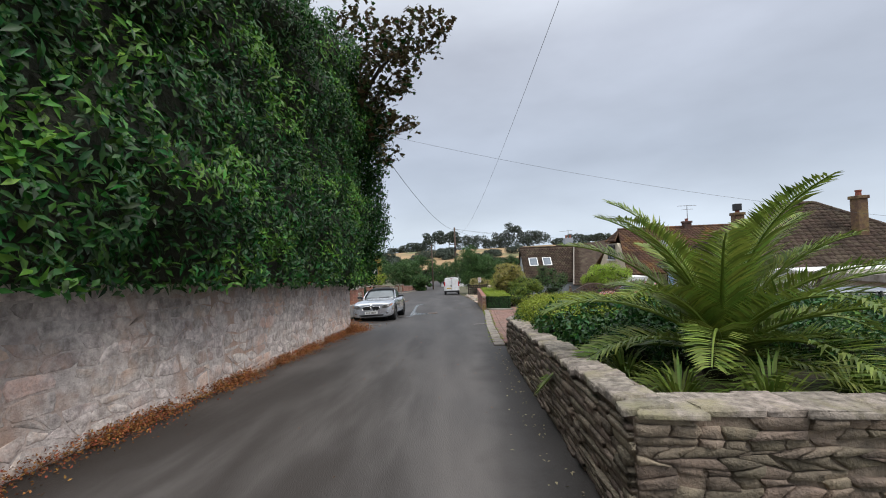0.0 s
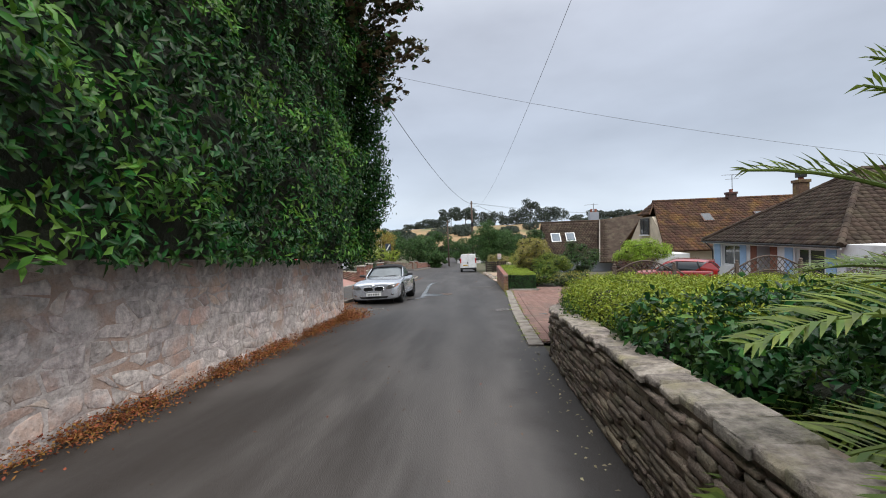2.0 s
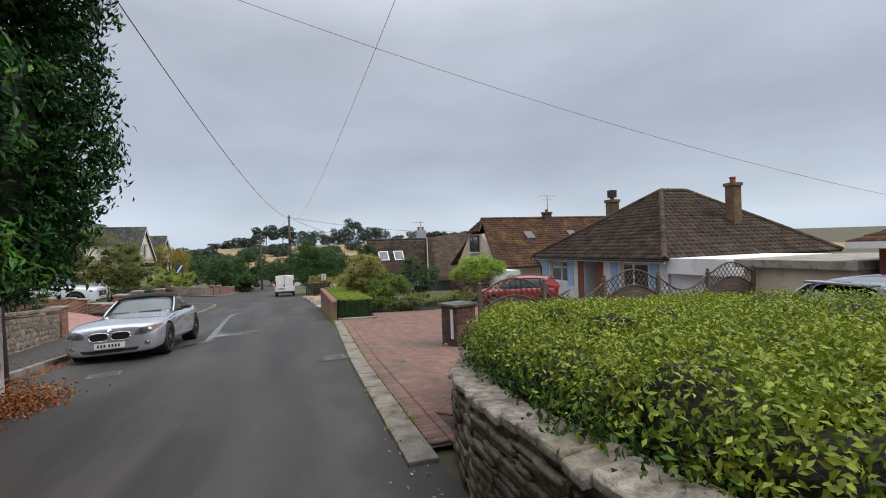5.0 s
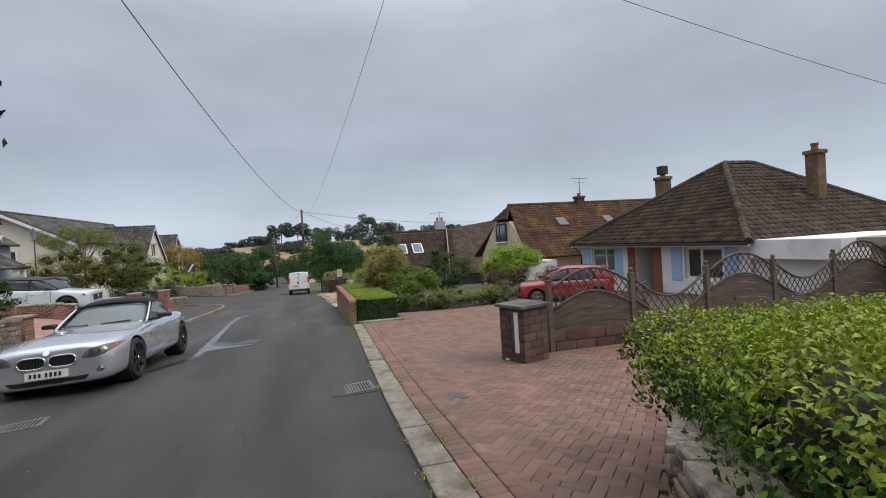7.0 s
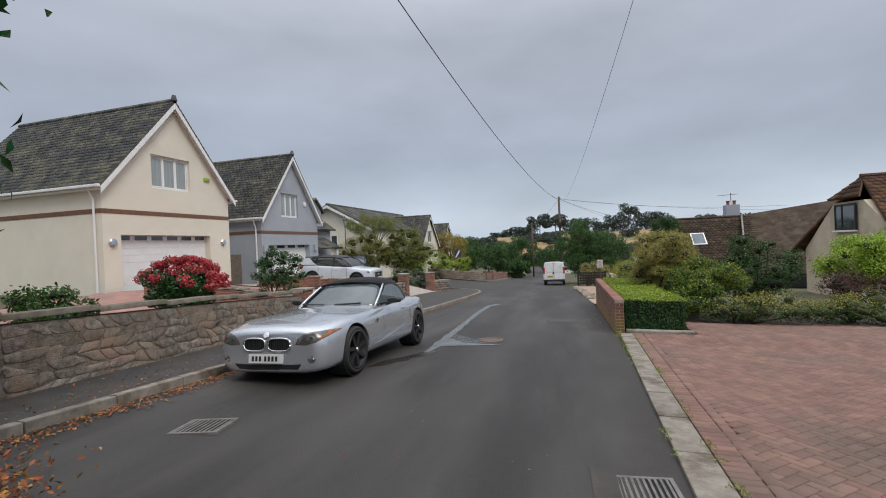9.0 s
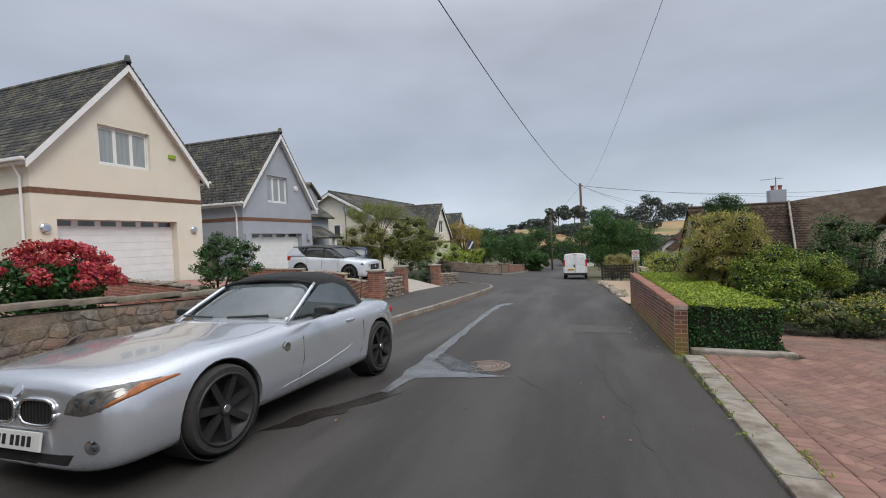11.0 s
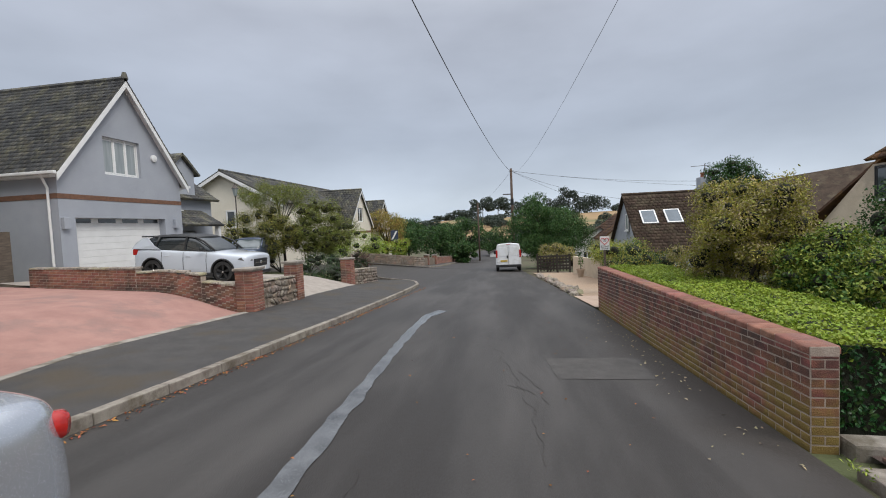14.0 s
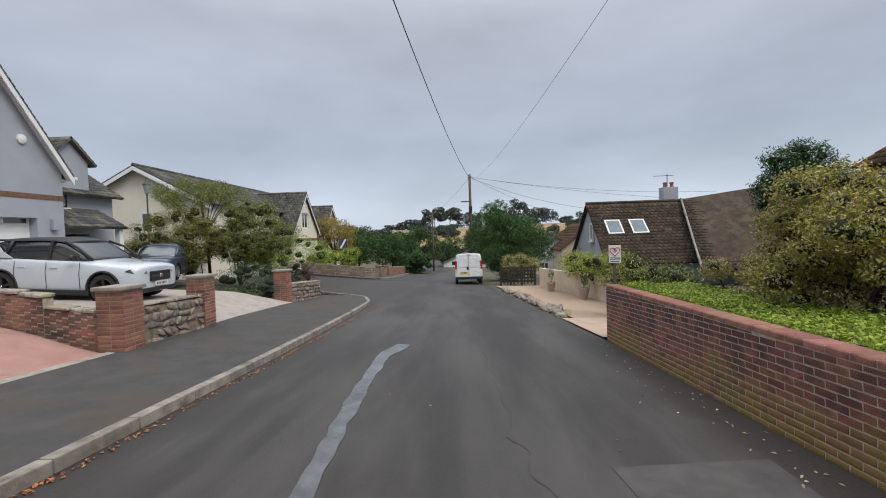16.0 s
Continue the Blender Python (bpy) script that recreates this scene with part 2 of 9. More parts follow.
BRICK_WALL = algae_brick("garden_wall_brick", "object")
BRICK_WALL_J = algae_brick("garden_wall_brick_joined", "island")
JOINT = mat("brick_joint", (0.42, 0.35, 0.29), (0.29, 0.235, 0.19), 8, 0.95, 0.4, 80)
PAVER = mat("red_paver", (0.225, 0.128, 0.100), (0.165, 0.092, 0.072), 3, 0.9, 0.4, 90, stain=(0.15, 0.10, 0.08), stain_scale=0.6, vary=0.16, vary_kind="object")
PAVER_J = mat("red_paver_joined", (0.225, 0.128, 0.100), (0.165, 0.092, 0.072), 3, 0.9, 0.4, 90, stain=(0.15, 0.10, 0.08), stain_scale=0.6, vary=0.16)
PAVER_JOINT = mat("paver_joint_sand", (0.09, 0.06, 0.05), (0.055, 0.04, 0.033), 6, 0.95, 0.3, 90)
PINK_DRIVE = mat("pink_paving", (0.36, 0.20, 0.165), (0.29, 0.155, 0.13), 2, 0.9, 0.3, 60, stain=(0.24, 0.15, 0.13), stain_scale=0.8)
GREY_DRIVE = mat("grey_paving", (0.34, 0.30, 0.26), (0.27, 0.235, 0.205), 3, 0.9, 0.3, 60)
GRAVEL = mat("tan_gravel", (0.40, 0.29, 0.20), (0.26, 0.185, 0.13), 25, 0.95, 0.9, 45, stain=(0.33, 0.25, 0.18), stain_scale=0.6)
RENDER_CREAM = mat("cream_render", (0.72, 0.67, 0.57), (0.67, 0.62, 0.52), 1.2, 0.9, 0.15, 120, stain=(0.70, 0.64, 0.53), stain_scale=0.5)
RENDER_GREY = mat("pale_grey_render", (0.36, 0.38, 0.42), (0.325, 0.345, 0.385), 1.2, 0.9, 0.15, 120)
RENDER_WHITE = mat("white_render", (0.74, 0.74, 0.74), (0.68, 0.68, 0.69), 1.5, 0.85, 0.1, 120, stain=(0.60, 0.59, 0.57), stain_scale=0.8)
RENDER_BUFF = mat("buff_render", (0.60, 0.51, 0.39), (0.53, 0.44, 0.33), 1.2, 0.9, 0.2, 110, stain=(0.42, 0.35, 0.27), stain_scale=0.7)
PAINT_WHITE = mat("white_paint", (0.78, 0.78, 0.77), (0.72, 0.72, 0.71), 3, 0.45, 0.03, 100, fine_amt=0.015)
PAINT_BLUE = mat("pale_blue_shutter", (0.33, 0.50, 0.72), (0.29, 0.45, 0.66), 4, 0.55, 0.05, 80, fine_amt=0.015)
SLATE = mat("weathered_slate", (0.085, 0.085, 0.083), (0.042, 0.042, 0.043), 1.8, 0.78, 0.4, 35, stain=(0.15, 0.14, 0.10), stain_scale=1.5, stain_amount=0.62, vary=0.3, stretch=(1, 1, 1))
TILE = mat("brown_roof_tile", (0.080, 0.055, 0.040), (0.042, 0.029, 0.022), 1.6, 0.88, 0.4, 40, stain=(0.095, 0.074, 0.052), stain_scale=1.3, stain_amount=0.5, vary=0.2, spec=0.2)
TILE_RUST = mat("russet_roof_tile", (0.105, 0.058, 0.038), (0.068, 0.039, 0.028), 1.2, 0.88, 0.4, 40, stain=(0.16, 0.085, 0.035), stain_scale=0.8, vary=0.2, spec=0.2)
BAND_BRICK = mat("brown_brick_band", (0.20, 0.10, 0.06), (0.13, 0.07, 0.045), 9, 0.9, 0.4, 60)
GLASS_DARK = mat("window_glass", (0.05, 0.06, 0.065), (0.035, 0.04, 0.045), 1.2, 0.06, 0.0, 20, spec=0.8, fine_amt=0.015)
GLASS_CURTAIN = mat("curtained_window_glass", (0.33, 0.36, 0.36), (0.24, 0.27, 0.28), 5, 0.1, 0.0, 20, spec=0.7, stretch=(3, 3, 0.15), fine_amt=0.015)
WOOD_FENCE = mat("weathered_grey_brown_wood", (0.155, 0.120, 0.092), (0.085, 0.066, 0.052), 3, 0.9, 0.5, 50, stretch=(1, 1, 6), vary=0.18)
WOOD_POLE = mat("creosoted_pole_wood", (0.11, 0.075, 0.055), (0.075, 0.05, 0.038), 4, 0.9, 0.5, 50, stretch=(6, 6, 0.6))
BARK = mat("bark", (0.05, 0.041, 0.032), (0.026, 0.021, 0.017), 9, 0.95, 0.9, 40, stretch=(2, 2, 0.5))
IRON = mat("cast_iron", (0.12, 0.10, 0.09), (0.08, 0.07, 0.062), 8, 0.65, 0.4, 80, metal=0.5)
BLACK_PLASTIC = mat("black_plastic", (0.02, 0.02, 0.021), (0.015, 0.015, 0.016), 10, 0.5, 0.05, 120)
BLACK_MATTE = mat("matt_black", (0.012, 0.012, 0.012), (0.009, 0.009, 0.009), 10, 0.9, 0.0, 60)
RUBBER = mat("tyre_rubber", (0.022, 0.021, 0.021), (0.03, 0.028, 0.026), 20, 0.85, 0.2, 120)
SILVER = mat("silver_car_paint", (0.56, 0.585, 0.63), (0.54, 0.565, 0.61), 1.5, 0.27, 0.0, 200, metal=0.65, coat=1.0, fine_amt=0.015)
WHITE_CAR = mat("white_car_paint", (0.54, 0.575, 0.63), (0.51, 0.545, 0.60), 1.5, 0.3, 0.0, 200, coat=1.0, fine_amt=0.015)
VAN_WHITE = mat("van_white_paint", (0.74, 0.75, 0.76), (0.69, 0.70, 0.71), 2, 0.35, 0.0, 100, coat=0.6, stain=(0.6, 0.6, 0.58), stain_scale=1.0, fine_amt=0.015)
RED_CAR = mat("red_car_paint", (0.32, 0.022, 0.02), (0.28, 0.018, 0.017), 2, 0.28, 0.0, 100, coat=1.0, fine_amt=0.015)
GREY_CAR = mat("grey_car_paint", (0.15, 0.17, 0.20), (0.13, 0.15, 0.18), 2, 0.28, 0.0, 100, metal=0.4, coat=1.0, fine_amt=0.015)
BLUE_CAR = mat("blue_car_paint", (0.06, 0.08, 0.14), (0.05, 0.07, 0.12), 2, 0.28, 0.0, 100, metal=0.3, coat=1.0, fine_amt=0.015)
CAR_GLASS = mat("car_glass", (0.022, 0.028, 0.03), (0.018, 0.022, 0.025), 2, 0.05, 0.0, 30, spec=1.0, fine_amt=0.015)
CAR_SCREEN = mat("windscreen_glass", (0.10, 0.12, 0.13), (0.055, 0.07, 0.075), 1.0, 0.05, 0.0, 30, spec=1.0, fine_amt=0.015)
FABRIC = mat("black_roof_fabric", (0.016, 0.016, 0.018), (0.012, 0.012, 0.013), 12, 0.92, 0.15, 150)
CHROME = mat("chrome", (0.75, 0.75, 0.76), (0.7, 0.7, 0.71), 4, 0.15, 0.0, 60, metal=1.0, fine_amt=0.015)
ALLOY = mat("satin_black_alloy", (0.03, 0.03, 0.031), (0.024, 0.024, 0.025), 4, 0.42, 0.0, 60, metal=0.3, fine_amt=0.015)
ALLOY_GREY = mat("grey_alloy", (0.4, 0.4, 0.41), (0.33, 0.33, 0.34), 4, 0.35, 0.0, 60, metal=0.8, fine_amt=0.015)
LAMP_CLEAR = mat("headlamp_lens", (0.13, 0.12, 0.11), (0.05, 0.047, 0.045), 14, 0.08, 0.0, 30, spec=0.9)
LAMP_AMBER = mat("amber_lens", (0.36, 0.13, 0.045), (0.22, 0.08, 0.03), 14, 0.12, 0.0, 30)
LAMP_RED = mat("red_lens", (0.45, 0.02, 0.015), (0.35, 0.015, 0.012), 14, 0.12, 0.0, 30)
PLATE_WHITE = mat("white_plate", (0.68, 0.68, 0.66), (0.64, 0.64, 0.62), 5, 0.4, 0.0, 60, fine_amt=0.015)
PLATE_YELLOW = mat("yellow_plate", (0.72, 0.50, 0.04), (0.68, 0.46, 0.03), 5, 0.4, 0.0, 60)
RED_PAINT = mat("red_sign_paint", (0.55, 0.03, 0.04), (0.5, 0.025, 0.035), 5, 0.4, 0.0, 60, fine_amt=0.015)
TERRACOTTA = mat("pale_pot", (0.46, 0.36, 0.27), (0.36, 0.28, 0.21), 6, 0.9, 0.3, 60)
FIELD = mat("dry_field", (0.33, 0.22, 0.11), (0.25, 0.165, 0.08), 0.05, 0.95, 0.2, 1.0, stain=(0.10, 0.13, 0.05), stain_scale=0.018, stain_amount=0.45)


def leafmat(name, c1, c2, vary=0.4, rough=0.45, tr=0.2):
    return mat(name, c1, c2, 3.0, rough, 0.0, 30, vary=vary, spec=0.25, translucent=tr)


LAUREL = leafmat("dark_evergreen_leaf", (0.011, 0.046, 0.008), (0.026, 0.088, 0.014), 0.65, 0.4, 0.14)
LAUREL_TIP = leafmat("fresh_evergreen_leaf", (0.05, 0.15, 0.018), (0.10, 0.22, 0.03), 0.4, 0.4)
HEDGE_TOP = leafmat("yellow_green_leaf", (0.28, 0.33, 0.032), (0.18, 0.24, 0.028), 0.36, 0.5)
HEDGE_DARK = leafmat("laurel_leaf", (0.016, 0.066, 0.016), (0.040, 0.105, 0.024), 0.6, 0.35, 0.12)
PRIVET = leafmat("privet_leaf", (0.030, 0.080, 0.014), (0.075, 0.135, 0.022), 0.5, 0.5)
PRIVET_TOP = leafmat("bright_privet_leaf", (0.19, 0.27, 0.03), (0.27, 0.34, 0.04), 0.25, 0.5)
MAPLE = leafmat("dark_bronze_leaf", (0.10, 0.06, 0.035), (0.05, 0.06, 0.022), 0.5, 0.5)
PALM = leafmat("palm_leaflet", (0.13, 0.20, 0.035), (0.20, 0.25, 0.05), 0.4, 0.45)
OLIVE = leafmat("olive_gold_leaf", (0.36, 0.31, 0.07), (0.24, 0.25, 0.05), 0.4, 0.6)
GARDEN_LEAF = leafmat("dull_garden_leaf", (0.17, 0.165, 0.04), (0.095, 0.115, 0.03), 0.5, 0.55)
CREAMLEAF = leafmat("cream_flower_spray", (0.42, 0.35, 0.21), (0.32, 0.28, 0.15), 0.3, 0.7)
BUSH = leafmat("bush_leaf", (0.030, 0.075, 0.020), (0.055, 0.105, 0.028), 0.5, 0.5)
BUSH_LIGHT = leafmat("light_bush_leaf", (0.19, 0.26, 0.04), (0.26, 0.30, 0.055), 0.4, 0.5)
YELLOWGREEN = leafmat("lime_leaf", (0.32, 0.46, 0.05), (0.26, 0.40, 0.045), 0.3, 0.5)
PURPLE = leafmat("purple_leaf", (0.11, 0.05, 0.042), (0.08, 0.038, 0.033), 0.4, 0.5)
WILLOW = leafmat("willow_leaf", (0.050, 0.110, 0.030), (0.075, 0.140, 0.040), 0.5, 0.5)
RUSTLEAF = leafmat("rust_gold_leaf", (0.34, 0.22, 0.06), (0.25, 0.20, 0.055), 0.4, 0.6)
# dark pine green greyed and lightened: distance haze put into the colour
PINE = leafmat("hazed_pine_leaf", (0.060, 0.080, 0.064), (0.072, 0.090, 0.068), 0.4, 0.7)
FLOWER = leafmat("pink_red_petal", (0.50, 0.075, 0.085), (0.36, 0.035, 0.05), 0.35, 0.6)
LITTER = leafmat("dry_brown_leaf", (0.34, 0.14, 0.05), (0.22, 0.09, 0.036), 0.5, 0.8, 0.1)

# ---- shapes ----


def part(name, bm, material, parent=None, label="", smooth=False):
    """Links a bmesh (or a finished mesh) as one object, under parent where given."""
    if isinstance(bm, bpy.types.Mesh):
        me = bm
    else:
        me = bpy.data.meshes.new(name)
        bmesh.ops.recalc_face_normals(bm, faces=bm.faces)
        bm.to_mesh(me)
        bm.free()
    if smooth:
        me.polygons.foreach_set("use_smooth", [True] * len(me.polygons))
    if material and not me.materials:
        me.materials.append(material)
    ob = new(name, me)
    if parent:
        ob.parent = parent
    if label:
        ob["label"] = label
    return ob


def thing(name, x, y, z, rz=0.0, label="", category="", group="", kind=""):
    ob = new(name)
    ob.empty_display_size = 0.1
    ob.matrix_basis = pose(x, y, z, 0, 0, rz)
    return tagged(ob, label, category, group, kind)


def box(x0, y0, z0, x1, y1, z1, bevel=0.0, bm=None):
    bm2 = bmesh.new()
    vs = [bm2.verts.new((x, y, z)) for z in (z0, z1) for x, y in ((x0, y0), (x1, y0), (x1, y1), (x0, y1))]
    for f in ((3, 2, 1, 0), (4, 5, 6, 7), (0, 1, 5, 4), (1, 2, 6, 5), (2, 3, 7, 6), (3, 0, 4, 7)):
        bm2.faces.new([vs[i] for i in f])
    if bevel:
        bmesh.ops.bevel(bm2, geom=bm2.edges[:], offset=bevel, segments=2, affect="EDGES", profile=0.6)
    if bm is None:
        return bm2
    join(bm, bm2)
    return bm


def join(bm, other, m=None):
    me = bpy.data.meshes.new("tmp")
    if m is not None:
        other.transform(m)
    other.to_mesh(me)
    other.free()
    bm.from_mesh(me)
    bpy.data.meshes.remove(me)
    return bm


def prism(pts, y0, y1, axis="y", bevel=0.0):
    """A polygon in the plane across axis, pulled from y0 to y1."""
    bm = bmesh.new()

    def at(p, d):
        return (p[0], d, p[1]) if axis == "y" else (d, p[0], p[1]) if axis == "x" else (p[0], p[1], d)

    a, b = [bm.verts.new(at(p, y0)) for p in pts], [bm.verts.new(at(p, y1)) for p in pts]
    bm.faces.new(a)
    bm.faces.new(b[::-1])
    for i in range(len(pts)):
        j = (i + 1) % len(pts)
        bm.faces.new((a[i], b[i], b[j], a[j]))
    bmesh.ops.recalc_face_normals(bm, faces=bm.faces)
    if bevel:
        bmesh.ops.bevel(bm, geom=bm.edges[:], offset=bevel, segments=2, affect="EDGES")
    return bm


def tube(points, radii, sides=8, bm=None, caps=True):
    bm = bm or bmesh.new()
    pts = [Vector(p) for p in points]
    if not isinstance(radii, (list, tuple)):
        radii = [radii] * len(pts)
    rings = []
    for i, p in enumerate(pts):
        d = (pts[min(i + 1, len(pts) - 1)] - pts[max(i - 1, 0)]).normalized()
        a = d.cross(Vector((0, 0, 1)) if abs(d.z) < 0.9 else Vector((1, 0, 0))).normalized()
        b = d.cross(a)
        rings.append([bm.verts.new(p + radii[i] * (math.cos(k * 2 * math.pi / sides) * a + math.sin(k * 2 * math.pi / sides) * b)) for k in range(sides)])
    for r, s in zip(rings, rings[1:]):
        for k in range(sides):
            bm.faces.new((r[k], r[(k + 1) % sides], s[(k + 1) % sides], s[k]))
    if caps:
        bm.faces.new(rings[0][::-1])
        bm.faces.new(rings[-1])
    return bm


def lathe(profile, sides=24, axis="z", caps=True):
    """Turns (radius, height) pairs about z (or x)."""
    bm = bmesh.new()
    rings = []
    for r, h in profile:
        ring = []
        for k in range(sides):
            c, s = math.cos(k * 2 * math.pi / sides) * max(r, 1e-4), math.sin(k * 2 * math.pi / sides) * max(r, 1e-4)
            ring.append(bm.verts.new((c, s, h) if axis == "z" else (h, c, s)))
        rings.append(ring)
    for r, s in zip(rings, rings[1:]):
        for k in range(sides):
            bm.faces.new((r[k], r[(k + 1) % sides], s[(k + 1) % sides], s[k]))
    if caps:
        bm.faces.new(rings[0][::-1])
        bm.faces.new(rings[-1])
    return bm


def mesh_np(name, verts, faces):
    """A mesh from numpy arrays of corners and equal-sided faces."""
    me = bpy.data.meshes.new(name)
    nv, (nf, k) = len(verts), faces.shape
    me.vertices.add(nv)
    me.vertices.foreach_set("co", np.asarray(verts, np.float32).ravel())
    me.loops.add(nf * k)
    me.loops.foreach_set("vertex_index", faces.astype(np.int32).ravel())
    me.polygons.add(nf)
    me.polygons.foreach_set("loop_start", np.arange(0, nf * k, k, dtype=np.int32))
    me.update(calc_edges=True)
    return me


RNG = np.random.default_rng(7)


def leaf_mesh(name, pos, nrm, length, width, droop=0.3, spread=0.7):
    """Folded pointed leaves (four triangles each) at pos, facing about nrm."""
    n = len(pos)
    nr = nrm + RNG.normal(0, spread, (n, 3))
    nr /= np.linalg.norm(nr, axis=1)[:, None] + 1e-9
    up = RNG.normal(0, 1, (n, 3)) + np.array([0, 0, -droop * 2])
    ax = up - (up * nr).sum(1)[:, None] * nr
    ax /= np.linalg.norm(ax, axis=1)[:, None] + 1e-9
    sd = np.cross(nr, ax)
    L = (length * RNG.uniform(0.6, 1.3, n))[:, None]
    W = (width * RNG.uniform(0.7, 1.2, n))[:, None]
    p0, p3 = pos - ax * L * 0.5, pos + ax * L * 0.5 - nr * L * 0.12
    mid = pos - ax * L * 0.02
    p1, p2 = mid + sd * W * 0.5 + nr * W * 0.18, mid - sd * W * 0.5 + nr * W * 0.18
    v = np.stack([p0, p1, p3, p2, mid], 1).reshape(-1, 3)
    f = np.array([[0, 1, 4], [1, 2, 4], [2, 3, 4], [3, 0, 4]])
    faces = (np.arange(n)[:, None, None] * 5 + f[None]).reshape(-1, 3)
    return mesh_np(name, v, faces)


def vnoise(p, s):
    return np.array([noise.noise(Vector(q) * s) for q in p])


def blob_points(n, centres, radii, shell=0.35, stray=0.13):
    """Points near the skins of many ellipsoids, those inside another one left out."""
    c, r = np.asarray(centres, float), np.asarray(radii, float)
    w = (r[:, 0] * r[:, 1] + r[:, 0] * r[:, 2] + r[:, 1] * r[:, 2])
    k = RNG.choice(len(c), int(n * 1.6), p=w / w.sum())
    d = RNG.normal(0, 1, (len(k), 3))
    d /= np.linalg.norm(d, axis=1)[:, None]
    p = c[k] + d * r[k] * RNG.uniform(1 - shell, 1.06, len(k))[:, None]
    keep = np.ones(len(k), bool)
    for a, b in zip(c, r):
        keep &= (((p - a) / b) ** 2).sum(1) > 0.42
    p = p + RNG.normal(0, stray, p.shape) * r[k]
    nr = d / r[k]
    nr /= np.linalg.norm(nr, axis=1)[:, None]
    return p[keep][:n], nr[keep][:n]


def core_mesh(centres, radii, shrink=0.8):
    bm = bmesh.new()
    for c, r in zip(centres, radii):
        bmesh.ops.create_icosphere(bm, subdivisions=2, radius=1, matrix=Matrix.Translation(c) @ Matrix.Diagonal((r[0] * shrink, r[1] * shrink, r[2] * shrink, 1)))
    for v in bm.verts:
        v.co += Vector((noise.noise(v.co * 2.1), noise.noise(v.co * 2.3 + Vector((9, 0, 0))), noise.noise(v.co * 1.9 + Vector((0, 7, 0))))) * 0.12
    return bm


def wpart(name, bm, material, parent, label="", smooth=False, m=None):
    """A part whose shape is given in world metres (or by m, its world pose)."""
    ob = part(name, bm, material, parent, label, smooth)
    top = parent
    while top.parent:
        top = top.parent
    ob.matrix_parent_inverse = (parent.matrix_parent_inverse @ parent.matrix_basis).inverted() if parent is top else (top.matrix_basis @ parent.matrix_parent_inverse @ parent.matrix_basis).inverted()
    if m is not None:
        ob.matrix_basis = m
    return ob


def cut(bm, boxes):
    """Cuts closed shapes out of a closed shape."""
    me = bpy.data.meshes.new("tmp_cut")
    bmesh.ops.recalc_face_normals(bm, faces=bm.faces)
    bm.to_mesh(me)
    bm.free()
    ob = new("tmp_cut", me)
    cb = bmesh.new()
    for b in boxes:
        bmesh.ops.recalc_face_normals(b, faces=b.faces)
        join(cb, b)
    cme = bpy.data.meshes.new("tmp_cutter")
    cb.to_mesh(cme)
    cb.free()
    co = new("tmp_cutter", cme)
    md = ob.modifiers.new("cut", "BOOLEAN")
    md.operation, md.object, md.solver = "DIFFERENCE", co, "EXACT"
    dg = bpy.context.evaluated_depsgraph_get()
    dg.update()
    me2 = bpy.data.meshes.new_from_object(ob.evaluated_get(dg))
    out = bmesh.new()
    out.from_mesh(me2)
    for o in (ob, co):
        bpy.data.objects.remove(o)
    for d in (me, cme, me2):
        bpy.data.meshes.remove(d)
    return out


def smoothstep(a, b, v):
    t = min(max((v - a) / (b - a), 0), 1)
    return t * t * (3 - 2 * t)


def G(x, y):
    """Height of the ground: the street falls 6 in 100 ahead and a little to the right; gardens rise to the houses uphill."""
    xx = max(min(x, 30), -30)
    z = -0.02 - 0.02 * xx
    if y < 90:
        z -= 0.06 * y
    else:
        z -= 5.4 + 3.2 * (1 - math.exp(-(y - 90) / 53))
    if x < -8.2:
        z += 0.08 * min(-8.2 - x, 8) * smoothstep(18, 26, y) * (1 - smoothstep(70, 90, y))
    if x < -7.8 and 24 < y < 42:
        z += (0.45 * smoothstep(7.6, 10.6, -x) - 0.05 * min(max(-9.2 - x, 0), 6)) * smoothstep(24.4, 25.6, y) * (1 - smoothstep(39.3, 41.5, y))
    if x > 1.2:
        z -= 0.13 * smoothstep(1.3, 3.2, x) * smoothstep(11, 14, y) * (1 - smoothstep(23.5, 25, y))
    if y > 170:
        z += smoothstep(170, 430, y) * (15.5 + 0.02 * min(max(x, -150), 150)) - 3.0 * smoothstep(-40, -170, x) * smoothstep(170, 430, y)
    return z


# ---- ground ----
def grid_mesh(xs, ys, fz):
    v = np.array([(x, y, fz(x, y)) for y in ys for x in xs])
    nx = len(xs)
    f = np.array([(j * nx + i, j * nx + i + 1, (j + 1) * nx + i + 1, (j + 1) * nx + i) for j in range(len(ys) - 1) for i in range(nx - 1)])
    return mesh_np("sheet", v, f)


gx = np.unique(np.concatenate([np.linspace(-1500, -60, 14), np.linspace(-60, 60, 61), np.linspace(60, 1500, 14)]))
gy = np.unique(np.concatenate([np.linspace(-300, -20, 6), np.linspace(-20, 100, 61), np.linspace(100, 480, 40), np.linspace(480, 3000, 12)]))
tagged(part("ground", grid_mesh(gx, gy, lambda x, y: G(x, y) - 0.05), EARTH), "bare earth and dry grass ground under the gardens", "ground", kind="structure")
fx = np.linspace(-400, 400, 41)
fy = np.linspace(190, 520, 50)
tagged(part("hillside_field", grid_mesh(fx, fy, lambda x, y: G(x, y) + 0.1), FIELD), "dry golden hillside fields beyond the valley", "field", kind="structure")



